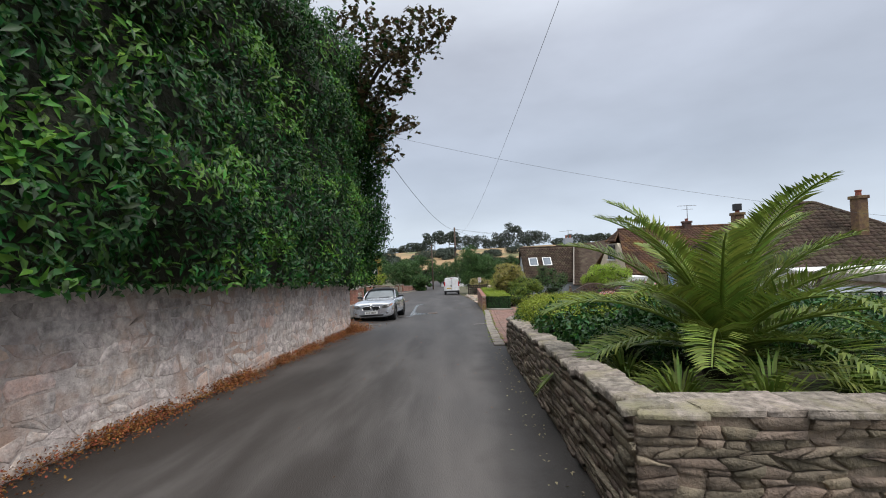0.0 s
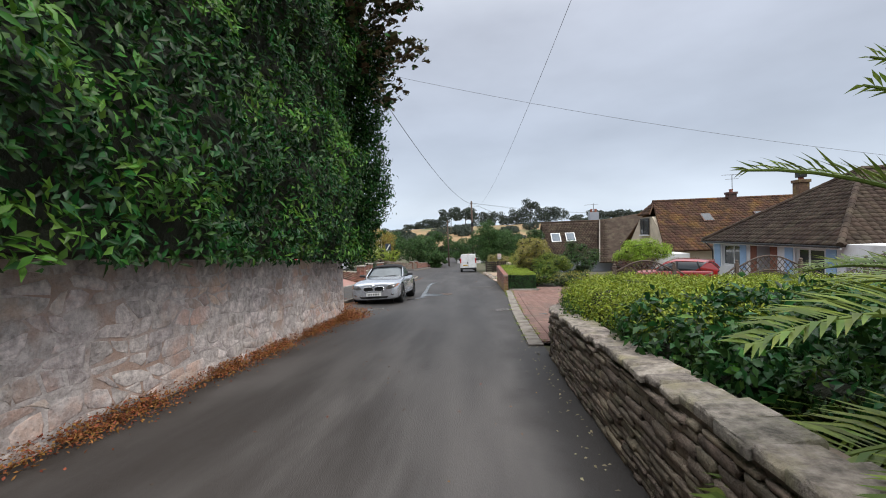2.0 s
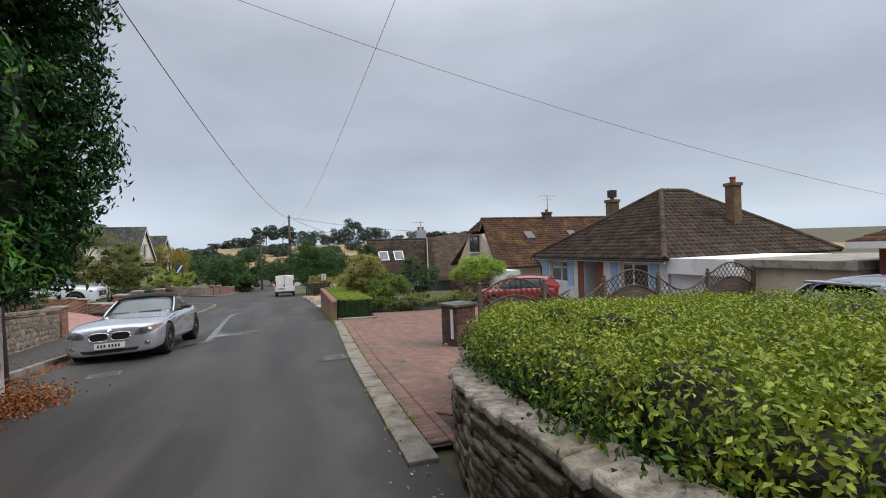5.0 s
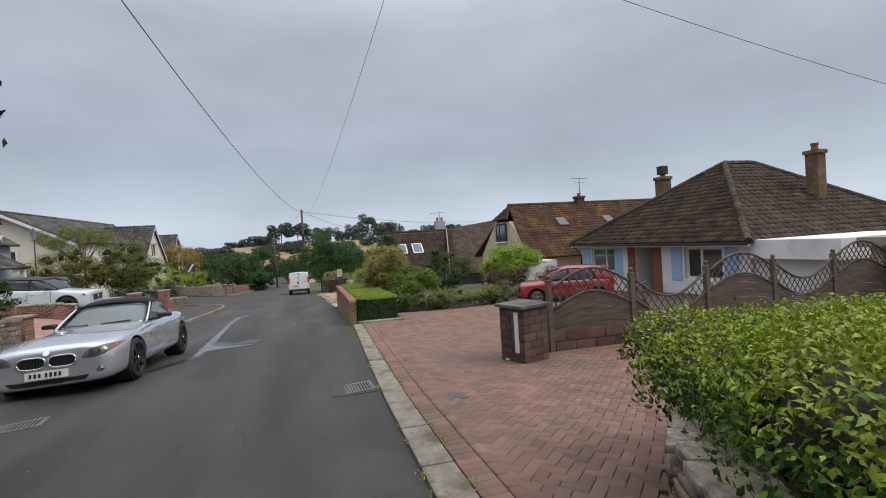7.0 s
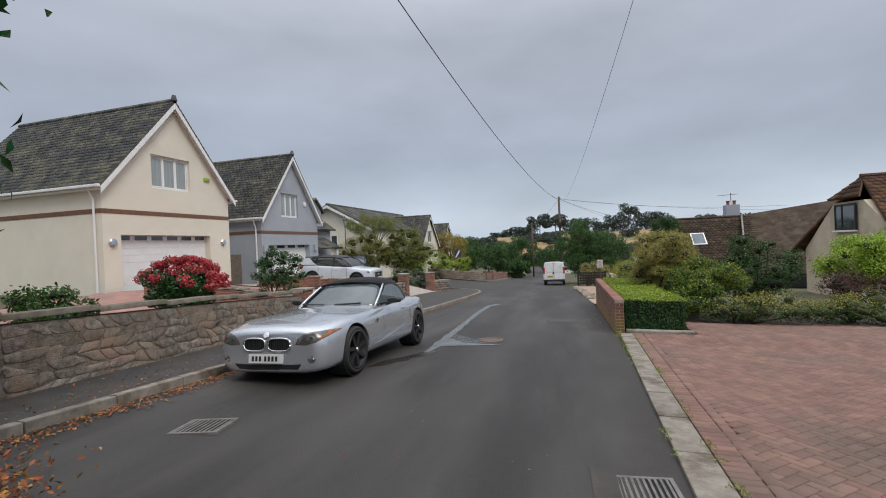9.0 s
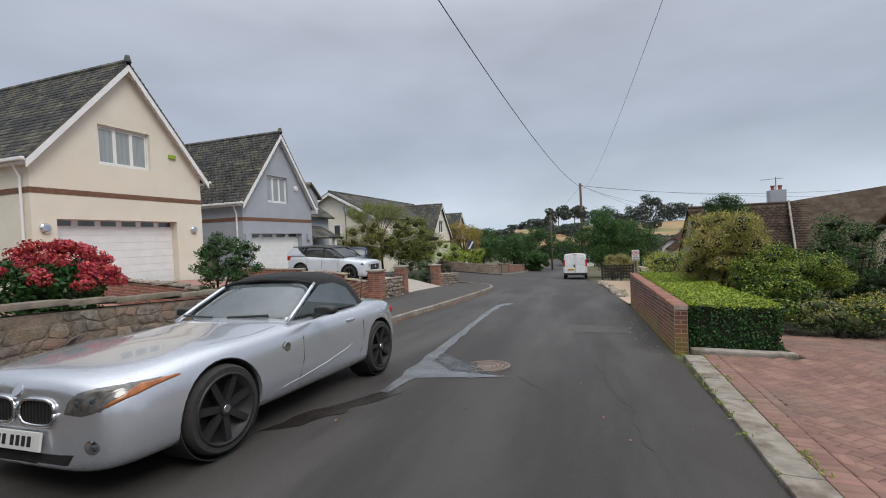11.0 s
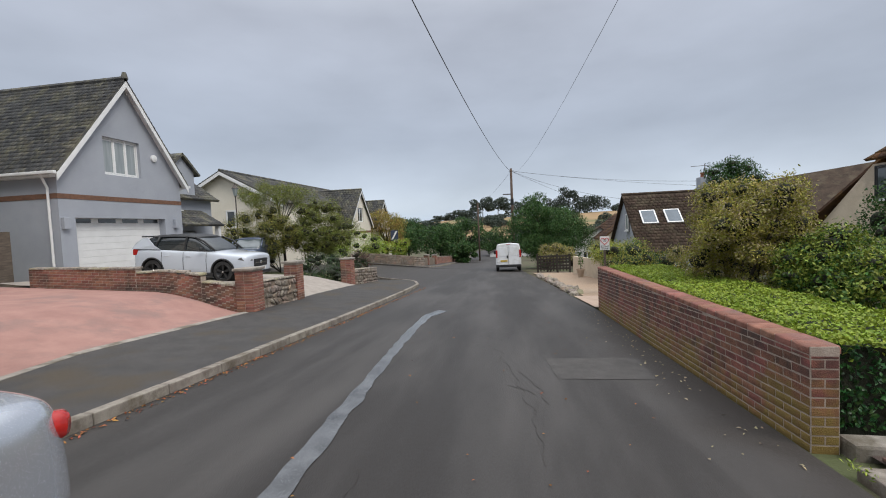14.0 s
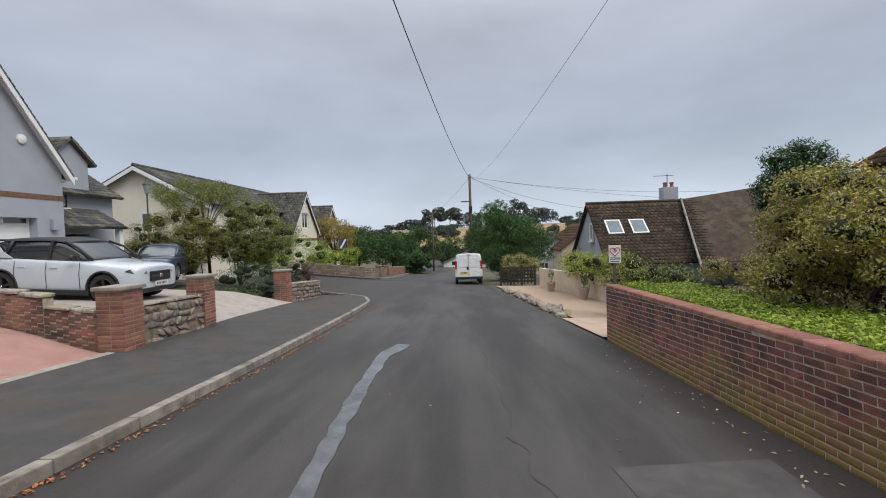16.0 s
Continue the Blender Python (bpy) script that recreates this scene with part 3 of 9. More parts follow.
def strip(x_left, x_right, y0, y1, step, lift, nx=2, thick=0.0):
    """A strip of ground between two edges given as functions of y; with thick it gets sides."""
    ys = np.arange(y0, y1 + step * 0.5, step)
    bm = bmesh.new()
    rows = []
    for y in ys:
        a, b = x_left(y), x_right(y)
        rows.append([bm.verts.new((a + (b - a) * i / (nx - 1), y, G(a + (b - a) * i / (nx - 1), y) + lift)) for i in range(nx)])
    for r, s in zip(rows, rows[1:]):
        for i in range(nx - 1):
            bm.faces.new((r[i], r[i + 1], s[i + 1], s[i]))
    if thick:
        bm.normal_update()
        ex = bmesh.ops.extrude_face_region(bm, geom=bm.faces[:])
        for v in [g for g in ex["geom"] if isinstance(g, bmesh.types.BMVert)]:
            v.co.z -= thick
    return bm


def interp(pts):
    ys, xs = [p[0] for p in pts], [p[1] for p in pts]
    return lambda y: float(np.interp(y, ys, xs))


LEFT_WALL_X = -3.95
kerb_left = interp([(13, -5.12), (28, -5.1), (33, -5.14), (38, -5.3), (41, -5.5), (43.5, -6.2), (45.3, -7.8), (46.5, -9.8), (47.0, -13)])
road_left = interp([(-12, -4.0), (14.2, -4.0), (14.7, -5.2), (40, -5.5), (43, -6.2), (44.8, -7.5), (46.2, -9.8), (47.5, -22), (60, -22), (61.4, -9.8), (64, -8.9), (70, -8.6), (90, -9), (110, -10), (160, -12)])
road_right = interp([(-12, 1.0), (2.5, 1.0), (12, 0.98), (33, 0.92), (40, 0.55), (54, -0.35), (80, -1.8), (110, -4.5), (160, -8)])
road = part("road", strip(road_left, road_right, -12, 160, 0.5, 0.0, 9), ASPHALT)
tagged(road, "worn dark grey asphalt street running downhill", "road", kind="structure")

def flat_patch(name, pts, lift, material, label, category, wob=0.0):
    """A thin patch lying on the road, its outline roughened."""
    bm = bmesh.new()
    vs = []
    n = len(pts)
    for i in range(n):
        (xa, ya), (xb, yb) = pts[i], pts[(i + 1) % n]
        k = max(1, int(math.hypot(xb - xa, yb - ya) / 0.12)) if wob else 1
        for j in range(k):
            x, y = xa + (xb - xa) * j / k, ya + (yb - ya) * j / k
            x += wob * noise.noise(Vector((x * 3, y * 3, 2.0)))
            y += wob * noise.noise(Vector((x * 3, y * 3, 9.0)))
            vs.append(bm.verts.new((x, y, G(x, y) + lift)))
    bmesh.ops.triangulate(bm, faces=[bm.faces.new(vs)])
    return tagged(part(name, bm, material), label, category, kind="structure")


flat_patch("road_repair_patch", [(-0.80, 27.62), (0.50, 27.8), (0.42, 26.7), (-0.72, 26.62)], 0.0045, ASPHALT_PATCH, "pale rectangular asphalt repair in the street", "road surface")
# real water streak; its sheen is painted by the pale colour
flat_patch("water_streak", [(-2.92, 32.6), (-3.2, 32.7), (-3.42, 31.9), (-3.33, 29.5), (-3.2, 27.8), (-3.06, 26.2), (-2.93, 24.4), (-2.82, 22.9), (-2.70, 21.4), (-2.60, 21.4), (-2.52, 22.1), (-1.6, 22.42), (-1.4, 22.5), (-2.2, 22.6), (-2.64, 23.1), (-2.74, 24.5), (-2.90, 26.2), (-3.03, 27.8), (-3.15, 29.5), (-3.2, 31.6)], 0.007, WET, "wet streak of water running down the street, its sky sheen painted pale", "water", 0.045)
flat_patch("water_stain", [(-3.15, 20.0), (-2.85, 20.3), (-2.62, 20.9), (-2.5, 21.5), (-2.62, 21.6), (-2.78, 21.1), (-2.98, 20.8), (-3.2, 20.4)], 0.006, WET_DARK, "dark damp brown stain beside the parked roadster", "stain", 0.16)


def crack(pts, label="thin dark crack in the asphalt"):
    bm = bmesh.new()
    line = []
    for (xa, ya), (xb, yb) in zip(pts, pts[1:]):
        k = max(2, int(math.hypot(xb - xa, yb - ya) / 0.1))
        line += [(xa + (xb - xa) * j / k, ya + (yb - ya) * j / k) for j in range(k)]
    prev = None
    for x, y in line:
        x += 0.09 * noise.noise(Vector((x * 4, y * 4, 1.5)))
        w = 0.0012 + 0.0035 * abs(noise.noise(Vector((x * 6, y * 6, 4.0))))
        a, b = bm.verts.new((x - w, y, G(x, y) + 0.0065)), bm.verts.new((x + w, y + 0.01, G(x, y) + 0.0065))
        if prev:
            bm.faces.new((prev[0], prev[1], b, a))
        prev = (a, b)
    tagged(part("road_crack", bm, ASPHALT_DARK), label, "crack", kind="structure")


for c in ([(-1.6, 32), (-1.45, 29.5), (-1.5, 28.2), (-1.15, 26), (-0.95, 24.3)], [(-1.25, 22.6), (-0.95, 22.2), (-0.9, 21.6), (-1.15, 21.3)], [(-0.3, 23.6), (0.0, 22.0), (0.15, 20.5)], [(-1.2, 26.9), (-0.95, 26.2), (-0.85, 25.6)], [(-1.3, 26.3), (-1.0, 26.0), (-0.75, 26.4)], [(-1.0, 16.2), (-0.75, 15.2), (-0.85, 14.6)], [(-2.05, 33), (-2.0, 35.5), (-2.2, 38)], [(-2.4, 24.2), (-2.2, 22.9), (-1.7, 22.45)]):
    crack(c)

# left pavement with kerb stones
pav_back = interp([(14.5, -6.15), (17, -6.32), (21.2, -6.7), (25.5, -7.3), (27, -7.75), (31.5, -7.85), (36, -8.2), (43.2, -8.3), (44.5, -9.5), (46, -14)])
tagged(part("pavement", strip(pav_back, lambda y: kerb_left(y) - 0.12, 14.7, 44.4, 0.5, 0.10, 5, 0.12), ASPHALT_NEW), "dark asphalt pavement behind a concrete kerb", "pavement", kind="structure")


def kerb_run(edge, y0, y1, width, height, length, material, group, label, side=-1, gap=0.012):
    """Kerb stones laid end to end along an edge x(y)."""
    y, k = y0, 0
    while y < y1:
        xa, xb = edge(y), edge(min(y + length, y1))
        d = Vector((xb - xa, min(length, y1 - y), 0))
        L = d.length - gap
        if L < 0.15:
            break
        ang = math.degrees(math.atan2(d.y, d.x)) - 90
        bm = box(-width if side < 0 else 0, 0, -0.12, 0 if side < 0 else width, L, height, 0.015)
        for v in bm.verts:
            w = pose(xa, y, 0, 0, 0, ang) @ v.co
            v.co.z += G(w.x, w.y)
        ob = part("kerb_stone", bm, material)
        ob.matrix_basis = pose(xa, y, 0.004 * math.sin(k * 5.1), 0, 0, ang)
        tagged(ob, label, "kerb", group, "structure")
        y, k = y + d.y, k + 1


kerb_run(kerb_left, 14.7, 46.6, 0.13, 0.115, 0.91, KERB, "kerb stones of the pavement", "weathered concrete kerb stone beside the asphalt pavement")
KERB_R = interp([(11, 0.70), (16, 0.76), (20, 0.90), (23.6, 1.04), (24.6, 1.07)])
kerb_run(KERB_R, 11.2, 24.6, 0.28, 0.035, 0.92, KERB, "edging stones of the drive", "stained flat concrete edging stone before the red drive", 1)

# drives
drive_l = lambda y: KERB_R(y) + 0.28
drive_bed = part("driveway", strip(drive_l, lambda y: 16.0, 11.5, 31, 0.5, 0.0, 60), PAVER_JOINT)
tagged(drive_bed, "sand bed of the red herringbone paved driveway", "driveway", kind="structure")
tagged(part("driveway_pink", strip(lambda y: -15.9, lambda y: pav_back(y) - 0.15, 24.9, 31.5, 0.5, 0.07, 33), PINK_DRIVE), "pink paved driveway before the cream house", "driveway", kind="structure")
tagged(part("driveway_edge", strip(lambda y: pav_back(y) - 0.15, lambda y: pav_back(y), 24.9, 31.4, 0.5, 0.105, 2, 0.1), CONCRETE), "pale concrete edging of the pink driveway", "kerb", kind="structure")
tagged(part("driveway_grey", strip(lambda y: -16, lambda y: pav_back(y), 31.8, 40.5, 0.5, 0.09, 33), GREY_DRIVE), "pale grey paved driveway between brick pillars", "driveway", kind="structure")
tagged(part("driveway_garden", strip(lambda y: -15.9, lambda y: pav_back(y) - 0.8, 16.5, 24.9, 0.5, 0.15, 7), PINK_DRIVE), "reddish paved yard behind the garden wall", "driveway", kind="structure")
tagged(part("pavement_far", strip(lambda y: -16, lambda y: -9.5 + 0.6 * smoothstep(61, 66, y), 61.4, 90, 0.5, 0.1, 3, 0.12), ASPHALT_NEW), "asphalt pavement at the side street corner", "pavement", kind="structure")
kerb_run(interp([(61.3, -12), (61.8, -10.2), (63.0, -9.2), (66, -8.75), (90, -9)]), 61.4, 88, 0.13, 0.115, 0.91, KERB, "kerb stones of the pavement", "weathered concrete kerb stone beside the asphalt pavement")
gravel_r = interp([(33.2, 3.4), (40, 3.6), (52, 3.8)])
tagged(part("gravel_drive", strip(lambda y: road_right(y) + 0.35, gravel_r, 36.2, 52, 0.5, 0.02, 6), GRAVEL), "tan gravel forecourt", "driveway", kind="structure")
tagged(part("gravel_apron", strip(lambda y: road_right(y) + 0.01, gravel_r, 33.3, 36.2, 0.5, 0.03, 3), mat("pale_concrete_apron", (0.42, 0.31, 0.24), (0.35, 0.26, 0.20), 3, 0.9, 0.3, 70)), "pale smooth concrete apron of the gravel drive", "driveway", kind="structure")

# ---- walls of stones and bricks ----
def piece_variants(n, jit, inset, seed, mid=0.7):
    """Unit pieces (1 x 1 in the wall's plane, 1 proud of it) with chamfered, uneven faces."""
    r = np.random.default_rng(seed)
    out = []
    for _ in range(n):
        q = np.array([(-0.5, -0.5), (0.5, -0.5), (0.5, 0.5), (-0.5, 0.5)])
        a = q + r.uniform(-jit, jit, (4, 2))
        b = a * (1 - inset) + r.uniform(-jit, jit, (4, 2)) * 0.4
        v = np.vstack([np.c_[a[:, 0], np.zeros(4), a[:, 1]], np.c_[a[:, 0], -mid + r.uniform(-0.15, 0.1, 4) * min(1, jit * 12), a[:, 1]], np.c_[b[:, 0], -1 + r.uniform(-0.25, 0.15, 4) * min(1, jit * 12), b[:, 1]]])
        f = [(8, 9, 10, 11)] + [(4 + i, 4 + (i + 1) % 4, 8 + (i + 1) % 4, 8 + i) for i in range(4)] + [(i, (i + 1) % 4, 4 + (i + 1) % 4, 4 + i) for i in range(4)]
        out.append((v, np.array(f)))
    return out


STONES = piece_variants(8, 0.13, 0.16, 3)
SLABS = piece_variants(8, 0.10, 0.06, 4)
BRICKS = piece_variants(3, 0.008, 0.05, 5)
BLOCKS = piece_variants(3, 0.006, 0.03, 6, 0.92)
VARIANT_MESH = {}


def variant_mesh(name, variants, i, material):
    key = (id(variants), i, material.name)
    if key not in VARIANT_MESH:
        me = mesh_np(name, *variants[i])
        me.materials.append(material)
        VARIANT_MESH[key] = me
    return VARIANT_MESH[key]


def lay_pieces(parent, name, mats, variants, limit=300):
    """Lays pieces: the first ones as objects, the rest joined. mats: list of (matrix, material, joined material)."""
    rest = {}
    for k, (m, ma, mj) in enumerate(mats):
        i = k * 7 % len(variants)
        if k < limit:
            ob = new(name, variant_mesh(name, variants, i, ma))
            ob.parent = parent
            ob.matrix_basis = m
        else:
            rest.setdefault(mj.name, []).append((m, i))
    for mn, items in rest.items():
        vs, fs, o = [], [], 0
        for m, i in items:
            v, f = variants[i]
            a = np.array(m)
            vs.append(v @ a[:3, :3].T + a[:3, 3])
            fs.append(f + o)
            o += len(v)
        ob = part(name + "_rest", mesh_np(name, np.vstack(vs), np.vstack(fs)), MATS[mn], parent)
        ob["kind"] = "stuff"


def face_pieces(p0, p1, h0, h1, cw, ch, depth, ma, mj, base=0.0, gap=0.012, seed=1, wob=0.25, bond=False, pick=None, r0=None):
    """Poses of pieces that fill a wall face from p0 to p1 (facing right of the way), up to the height h0..h1."""
    r = random.Random(seed)
    a, b = Vector((*p0, 0)), Vector((*p1, 0))
    d = b - a
    L = d.length
    d /= L
    nrm = Vector((d.y, -d.x, 0))
    out = []
    v, row = 0.0, 0
    while v < max(h0, h1) - 0.03:
        hh = ch * r.uniform(1 - wob, 1 + wob)
        u = -cw * 0.5 * (row % 2) if bond else -r.uniform(0, cw)
        while u < L:
            ww = cw if bond else cw * r.uniform(0.5, 1.6)
            ua, ub = max(u, 0), min(u + ww, L)
            u += ww
            if ub - ua < 0.04:
                continue
            um = (ua + ub) / 2
            top = h0 + (h1 - h0) * um / L
            h2 = min(hh, top - v)
            if h2 < 0.025:
                continue
            c = a + d * um
            z = G(c.x, c.y) + base + v + h2 / 2
            slope = (G(*(a + d * ub).xy) - G(*(a + d * ua).xy)) / (ub - ua)
            m = Matrix(((d.x, -nrm.x, 0, c.x), (d.y, -nrm.y, 0, c.y), (slope, 0, 1, z), (0, 0, 0, 1)))
            dd = depth * (1 if bond else r.uniform(0.5, 1.25))
            m = m @ Matrix.Diagonal((ub - ua - gap, dd, h2 - gap, 1))
            m1, m2 = (pick(c, v, r) if pick else (ma, mj))
            out.append((m, m1, m2))
        v += hh
        row += 1
    return out


def wall_core(pts, thick, heights, base=-0.3):
    """A wall body along a polyline of its face (thickness to the left of the way), following the ground."""
    bm = bmesh.new()
    fine = []
    for i in range(len(pts) - 1):
        a, b = Vector(pts[i]), Vector(pts[i + 1])
        k = max(1, int((b - a).length / 1.0))
        for j in range(k + (i == len(pts) - 2)):
            t = j / k
            fine.append((a.lerp(b, t), heights[i] + (heights[i + 1] - heights[i]) * t))
    rings = []
    for i, (p, h) in enumerate(fine):
        q0, q1 = fine[max(i - 1, 0)][0], fine[min(i + 1, len(fine) - 1)][0]
        d = (q1 - q0).normalized()
        nl = Vector((-d.y, d.x))
        q = p + nl * thick
        g = G(p.x, p.y)
        rings.append([bm.verts.new((p.x, p.y, g + base)), bm.verts.new((p.x, p.y, g + h)), bm.verts.new((q.x, q.y, g + h)), bm.verts.new((q.x, q.y, g + base))])
    for r, s in zip(rings, rings[1:]):
        for k in range(4):
            bm.faces.new((r[k], r[(k + 1) % 4], s[(k + 1) % 4], s[k]))
    bm.faces.new(rings[0])
    bm.faces.new(rings[-1][::-1])
    return bm


def coping_pieces(pts, heights, width, thick, length, ma, mj, over=0.03, seed=2, gap=0.01, wob=0.3):
    """Cap stones along a polyline of the wall's face (wall to the left of the way)."""
    r = random.Random(seed)
    out = []
    for i in range(len(pts) - 1):
        a, b = Vector((*pts[i], 0)), Vector((*pts[i + 1], 0))
        d = b - a
        L = d.length
        d /= L
        nl = Vector((-d.y, d.x, 0))
        u = 0.0
        while u < L - 0.03:
            w = min(length * r.uniform(1 - wob, 1 + wob), L - u)
            um = u + w / 2
            c = a + d * um + nl * (width / 2 - over)
            z = G(c.x, c.y) + heights[i] + (heights[i + 1] - heights[i]) * um / L
            slope = (G(*(a + d * (u + w)).xy) - G(*(a + d * u).xy) + (heights[i + 1] - heights[i]) * w / L) / w
            m = Matrix(((d.x, 0, nl.x, c.x), (d.y, 0, nl.y, c.y), (slope, -1, 0, z), (0, 0, 0, 1)))
            out.append((m @ Matrix.Diagonal((w - gap, thick * r.uniform(1 - wob * 0.5, 1 + wob * 0.5), width * r.uniform(1 - wob * 0.3, 1 + wob * 0.2), 1)), ma, mj))
            u += w
    return out


def rubble(parent, p0, p1, h0, h1, cw, ch, depth, ma, mj, seed, limit, gap=0.012, base=0.0, name="stone", blunt=0.86, ragged=0.28):
    """Irregular stones set in mortar over a wall face that looks to the right of the way."""
    r = random.Random(seed)
    a = Vector((*p0, 0))
    d = Vector((*p1, 0)) - a
    L = d.length
    d /= L
    nrm = Vector((d.y, -d.x, 0))
    nu, nv = max(2, round(L / cw)), max(2, round(max(h0, h1) / ch))
    node = {}
    for j in range(nv + 1):
        off = r.uniform(-0.5, 0.5)
        for i in range(nu + 1):
            u = (i + (off if 0 < i < nu else 0) + (r.uniform(-0.3, 0.3) if 0 < i < nu else 0)) * L / nu
            v = j / nv + ((r.uniform(-ragged, ragged)) / nv if 0 < j < nv else 0)
            node[i, j] = (min(max(u, 0), L), v)

    def place(u, v, out):
        h = h0 + (h1 - h0) * u / L
        p = a + d * u + nrm * out
        return Vector((p.x, p.y, G(p.x, p.y) + base + v * h))

    count, rest_v, rest_f = 0, [], []
    for j in range(nv):
        i = 0
        while i < nu:
            w = 2 if r.random() < 0.22 and i < nu - 1 else 1
            poly = [node[i, j], node[i + w, j], node[i + w, j + 1], node[i, j + 1]]
            i += w
            cu, cv = sum(p[0] for p in poly) / 4, sum(p[1] for p in poly) / 4
            if r.random() < 0.12:
                continue
            pts = []
            for k in range(4):
                (ua, va), (ub, vb) = poly[k], poly[(k + 1) % 4]
                pts.append((ua, va))
                pts.append(((ua + ub) / 2 + r.uniform(-0.12, 0.12) * cw, (va + vb) / 2 + r.uniform(-0.12, 0.12) / nv))
            hh = h0 + (h1 - h0) * cu / L

            def ring(k, out):
                o = []
                for q, (u, v) in enumerate(pts):
                    kk = k * (blunt if q % 2 == 0 else 1.0)
                    g = gap / max(0.02, math.hypot(u - cu, (v - cv) * hh))
                    kk *= max(0.3, 1 - g)
                    o.append(place(min(max(cu + (u - cu) * kk, 0), L), cv + (v - cv) * kk, out))
                return o

            dd = depth * r.uniform(0.35, 1.3)
            vs = ring(1.0, -0.01) + ring(0.985, dd * 0.6) + [q + nrm * dd * r.uniform(-0.35, 0.35) for q in ring(0.90, dd)]
            vs.append(place(cu + r.uniform(-0.2, 0.2) * cw, cv, dd * r.uniform(0.7, 1.25)))
            fs = []
            for b in (0, 8):
                fs += [(b + k, b + (k + 1) % 8, b + 8 + (k + 1) % 8) for k in range(8)] + [(b + k, b + 8 + (k + 1) % 8, b + 8 + k) for k in range(8)]
            fs += [(16 + k, 16 + (k + 1) % 8, 24) for k in range(8)]
            v_np, f_np = np.array([tuple(q) for q in vs]), np.array(fs)
            if count < limit:
                part(name, mesh_np(name, v_np, f_np), ma, parent)
            else:
                rest_f.append(f_np + 25 * len(rest_v))
                rest_v.append(v_np)
            count += 1
    if rest_v:
        part(name + "_rest", mesh_np(name, np.vstack(rest_v), np.vstack(rest_f)), mj, parent)["kind"] = "stuff"


# old rubble wall with the tall hedge; runs towards the camera, so its face looks to the road
old_wall = tagged(part("wall_old", wall_core([(LEFT_WALL_X, -8), (LEFT_WALL_X, 15.05)], 0.5, [1.76, 1.62]), MORTAR), "old grey and pink rubble stone wall under a tall hedge", "wall", kind="structure")

# stone wall of the garden with the palm: front face, street face, rounded end
RW2 = [(1.0, 2.75), (0.97, 9.2), (1.0, 10.3), (1.2, 11.3), (1.62, 12.2), (2.3, 12.9), (3.3, 13.3), (8.0, 13.4)]
RH = [0.76, 0.72, 0.66, 0.62, 0.62, 0.62, 0.62, 0.62]
garden_wall = tagged(part("wall_garden", wall_core([(x, y) for x, y in RW2[::-1]], 0.34, [h + 0.05 for h in RH[::-1]]), MORTAR_BROWN), "low brown slate stone garden wall with rough cap stones", "wall", kind="structure")
garden_wall_front = tagged(part("wall_garden_front", wall_core([(1.0, 2.75), (7.5, 2.75)], 0.34, [0.81, 0.77]), MORTAR_BROWN), "front of the low brown slate stone garden wall", "wall", kind="structure")
tagged(part("garden_bed", strip(interp([(3.0, 1.3), (10, 1.35), (11.2, 1.6), (13.3, 3.2)]), lambda y: 9.0, 3.05, 13.2, 0.4, 0.58, 6), EARTH), "dark soil of the raised garden bed", "soil", kind="structure")

# rubble wall of the cream house, with concrete coping
LOW = [(-6.2, 14.6), (-6.3, 17.0), (-6.72, 21.2), (-7.2, 24.2)]
low_wall = tagged(part("wall_low", wall_core([(x - 0.004, y) for x, y in LOW], 0.3, [0.95, 0.95, 0.92, 0.85]), MORTAR_BROWN), "low rubble garden wall with a concrete coping", "wall", kind="structure")

# brick wall on the other side
brick_wall = tagged(part("wall_brick", wall_core([(1.02, 24.97), (1.0, 33.3)][::-1], 0.2, [0.783, 1.103][::-1]), JOINT), "red brick garden wall stained with algae", "wall", kind="structure")

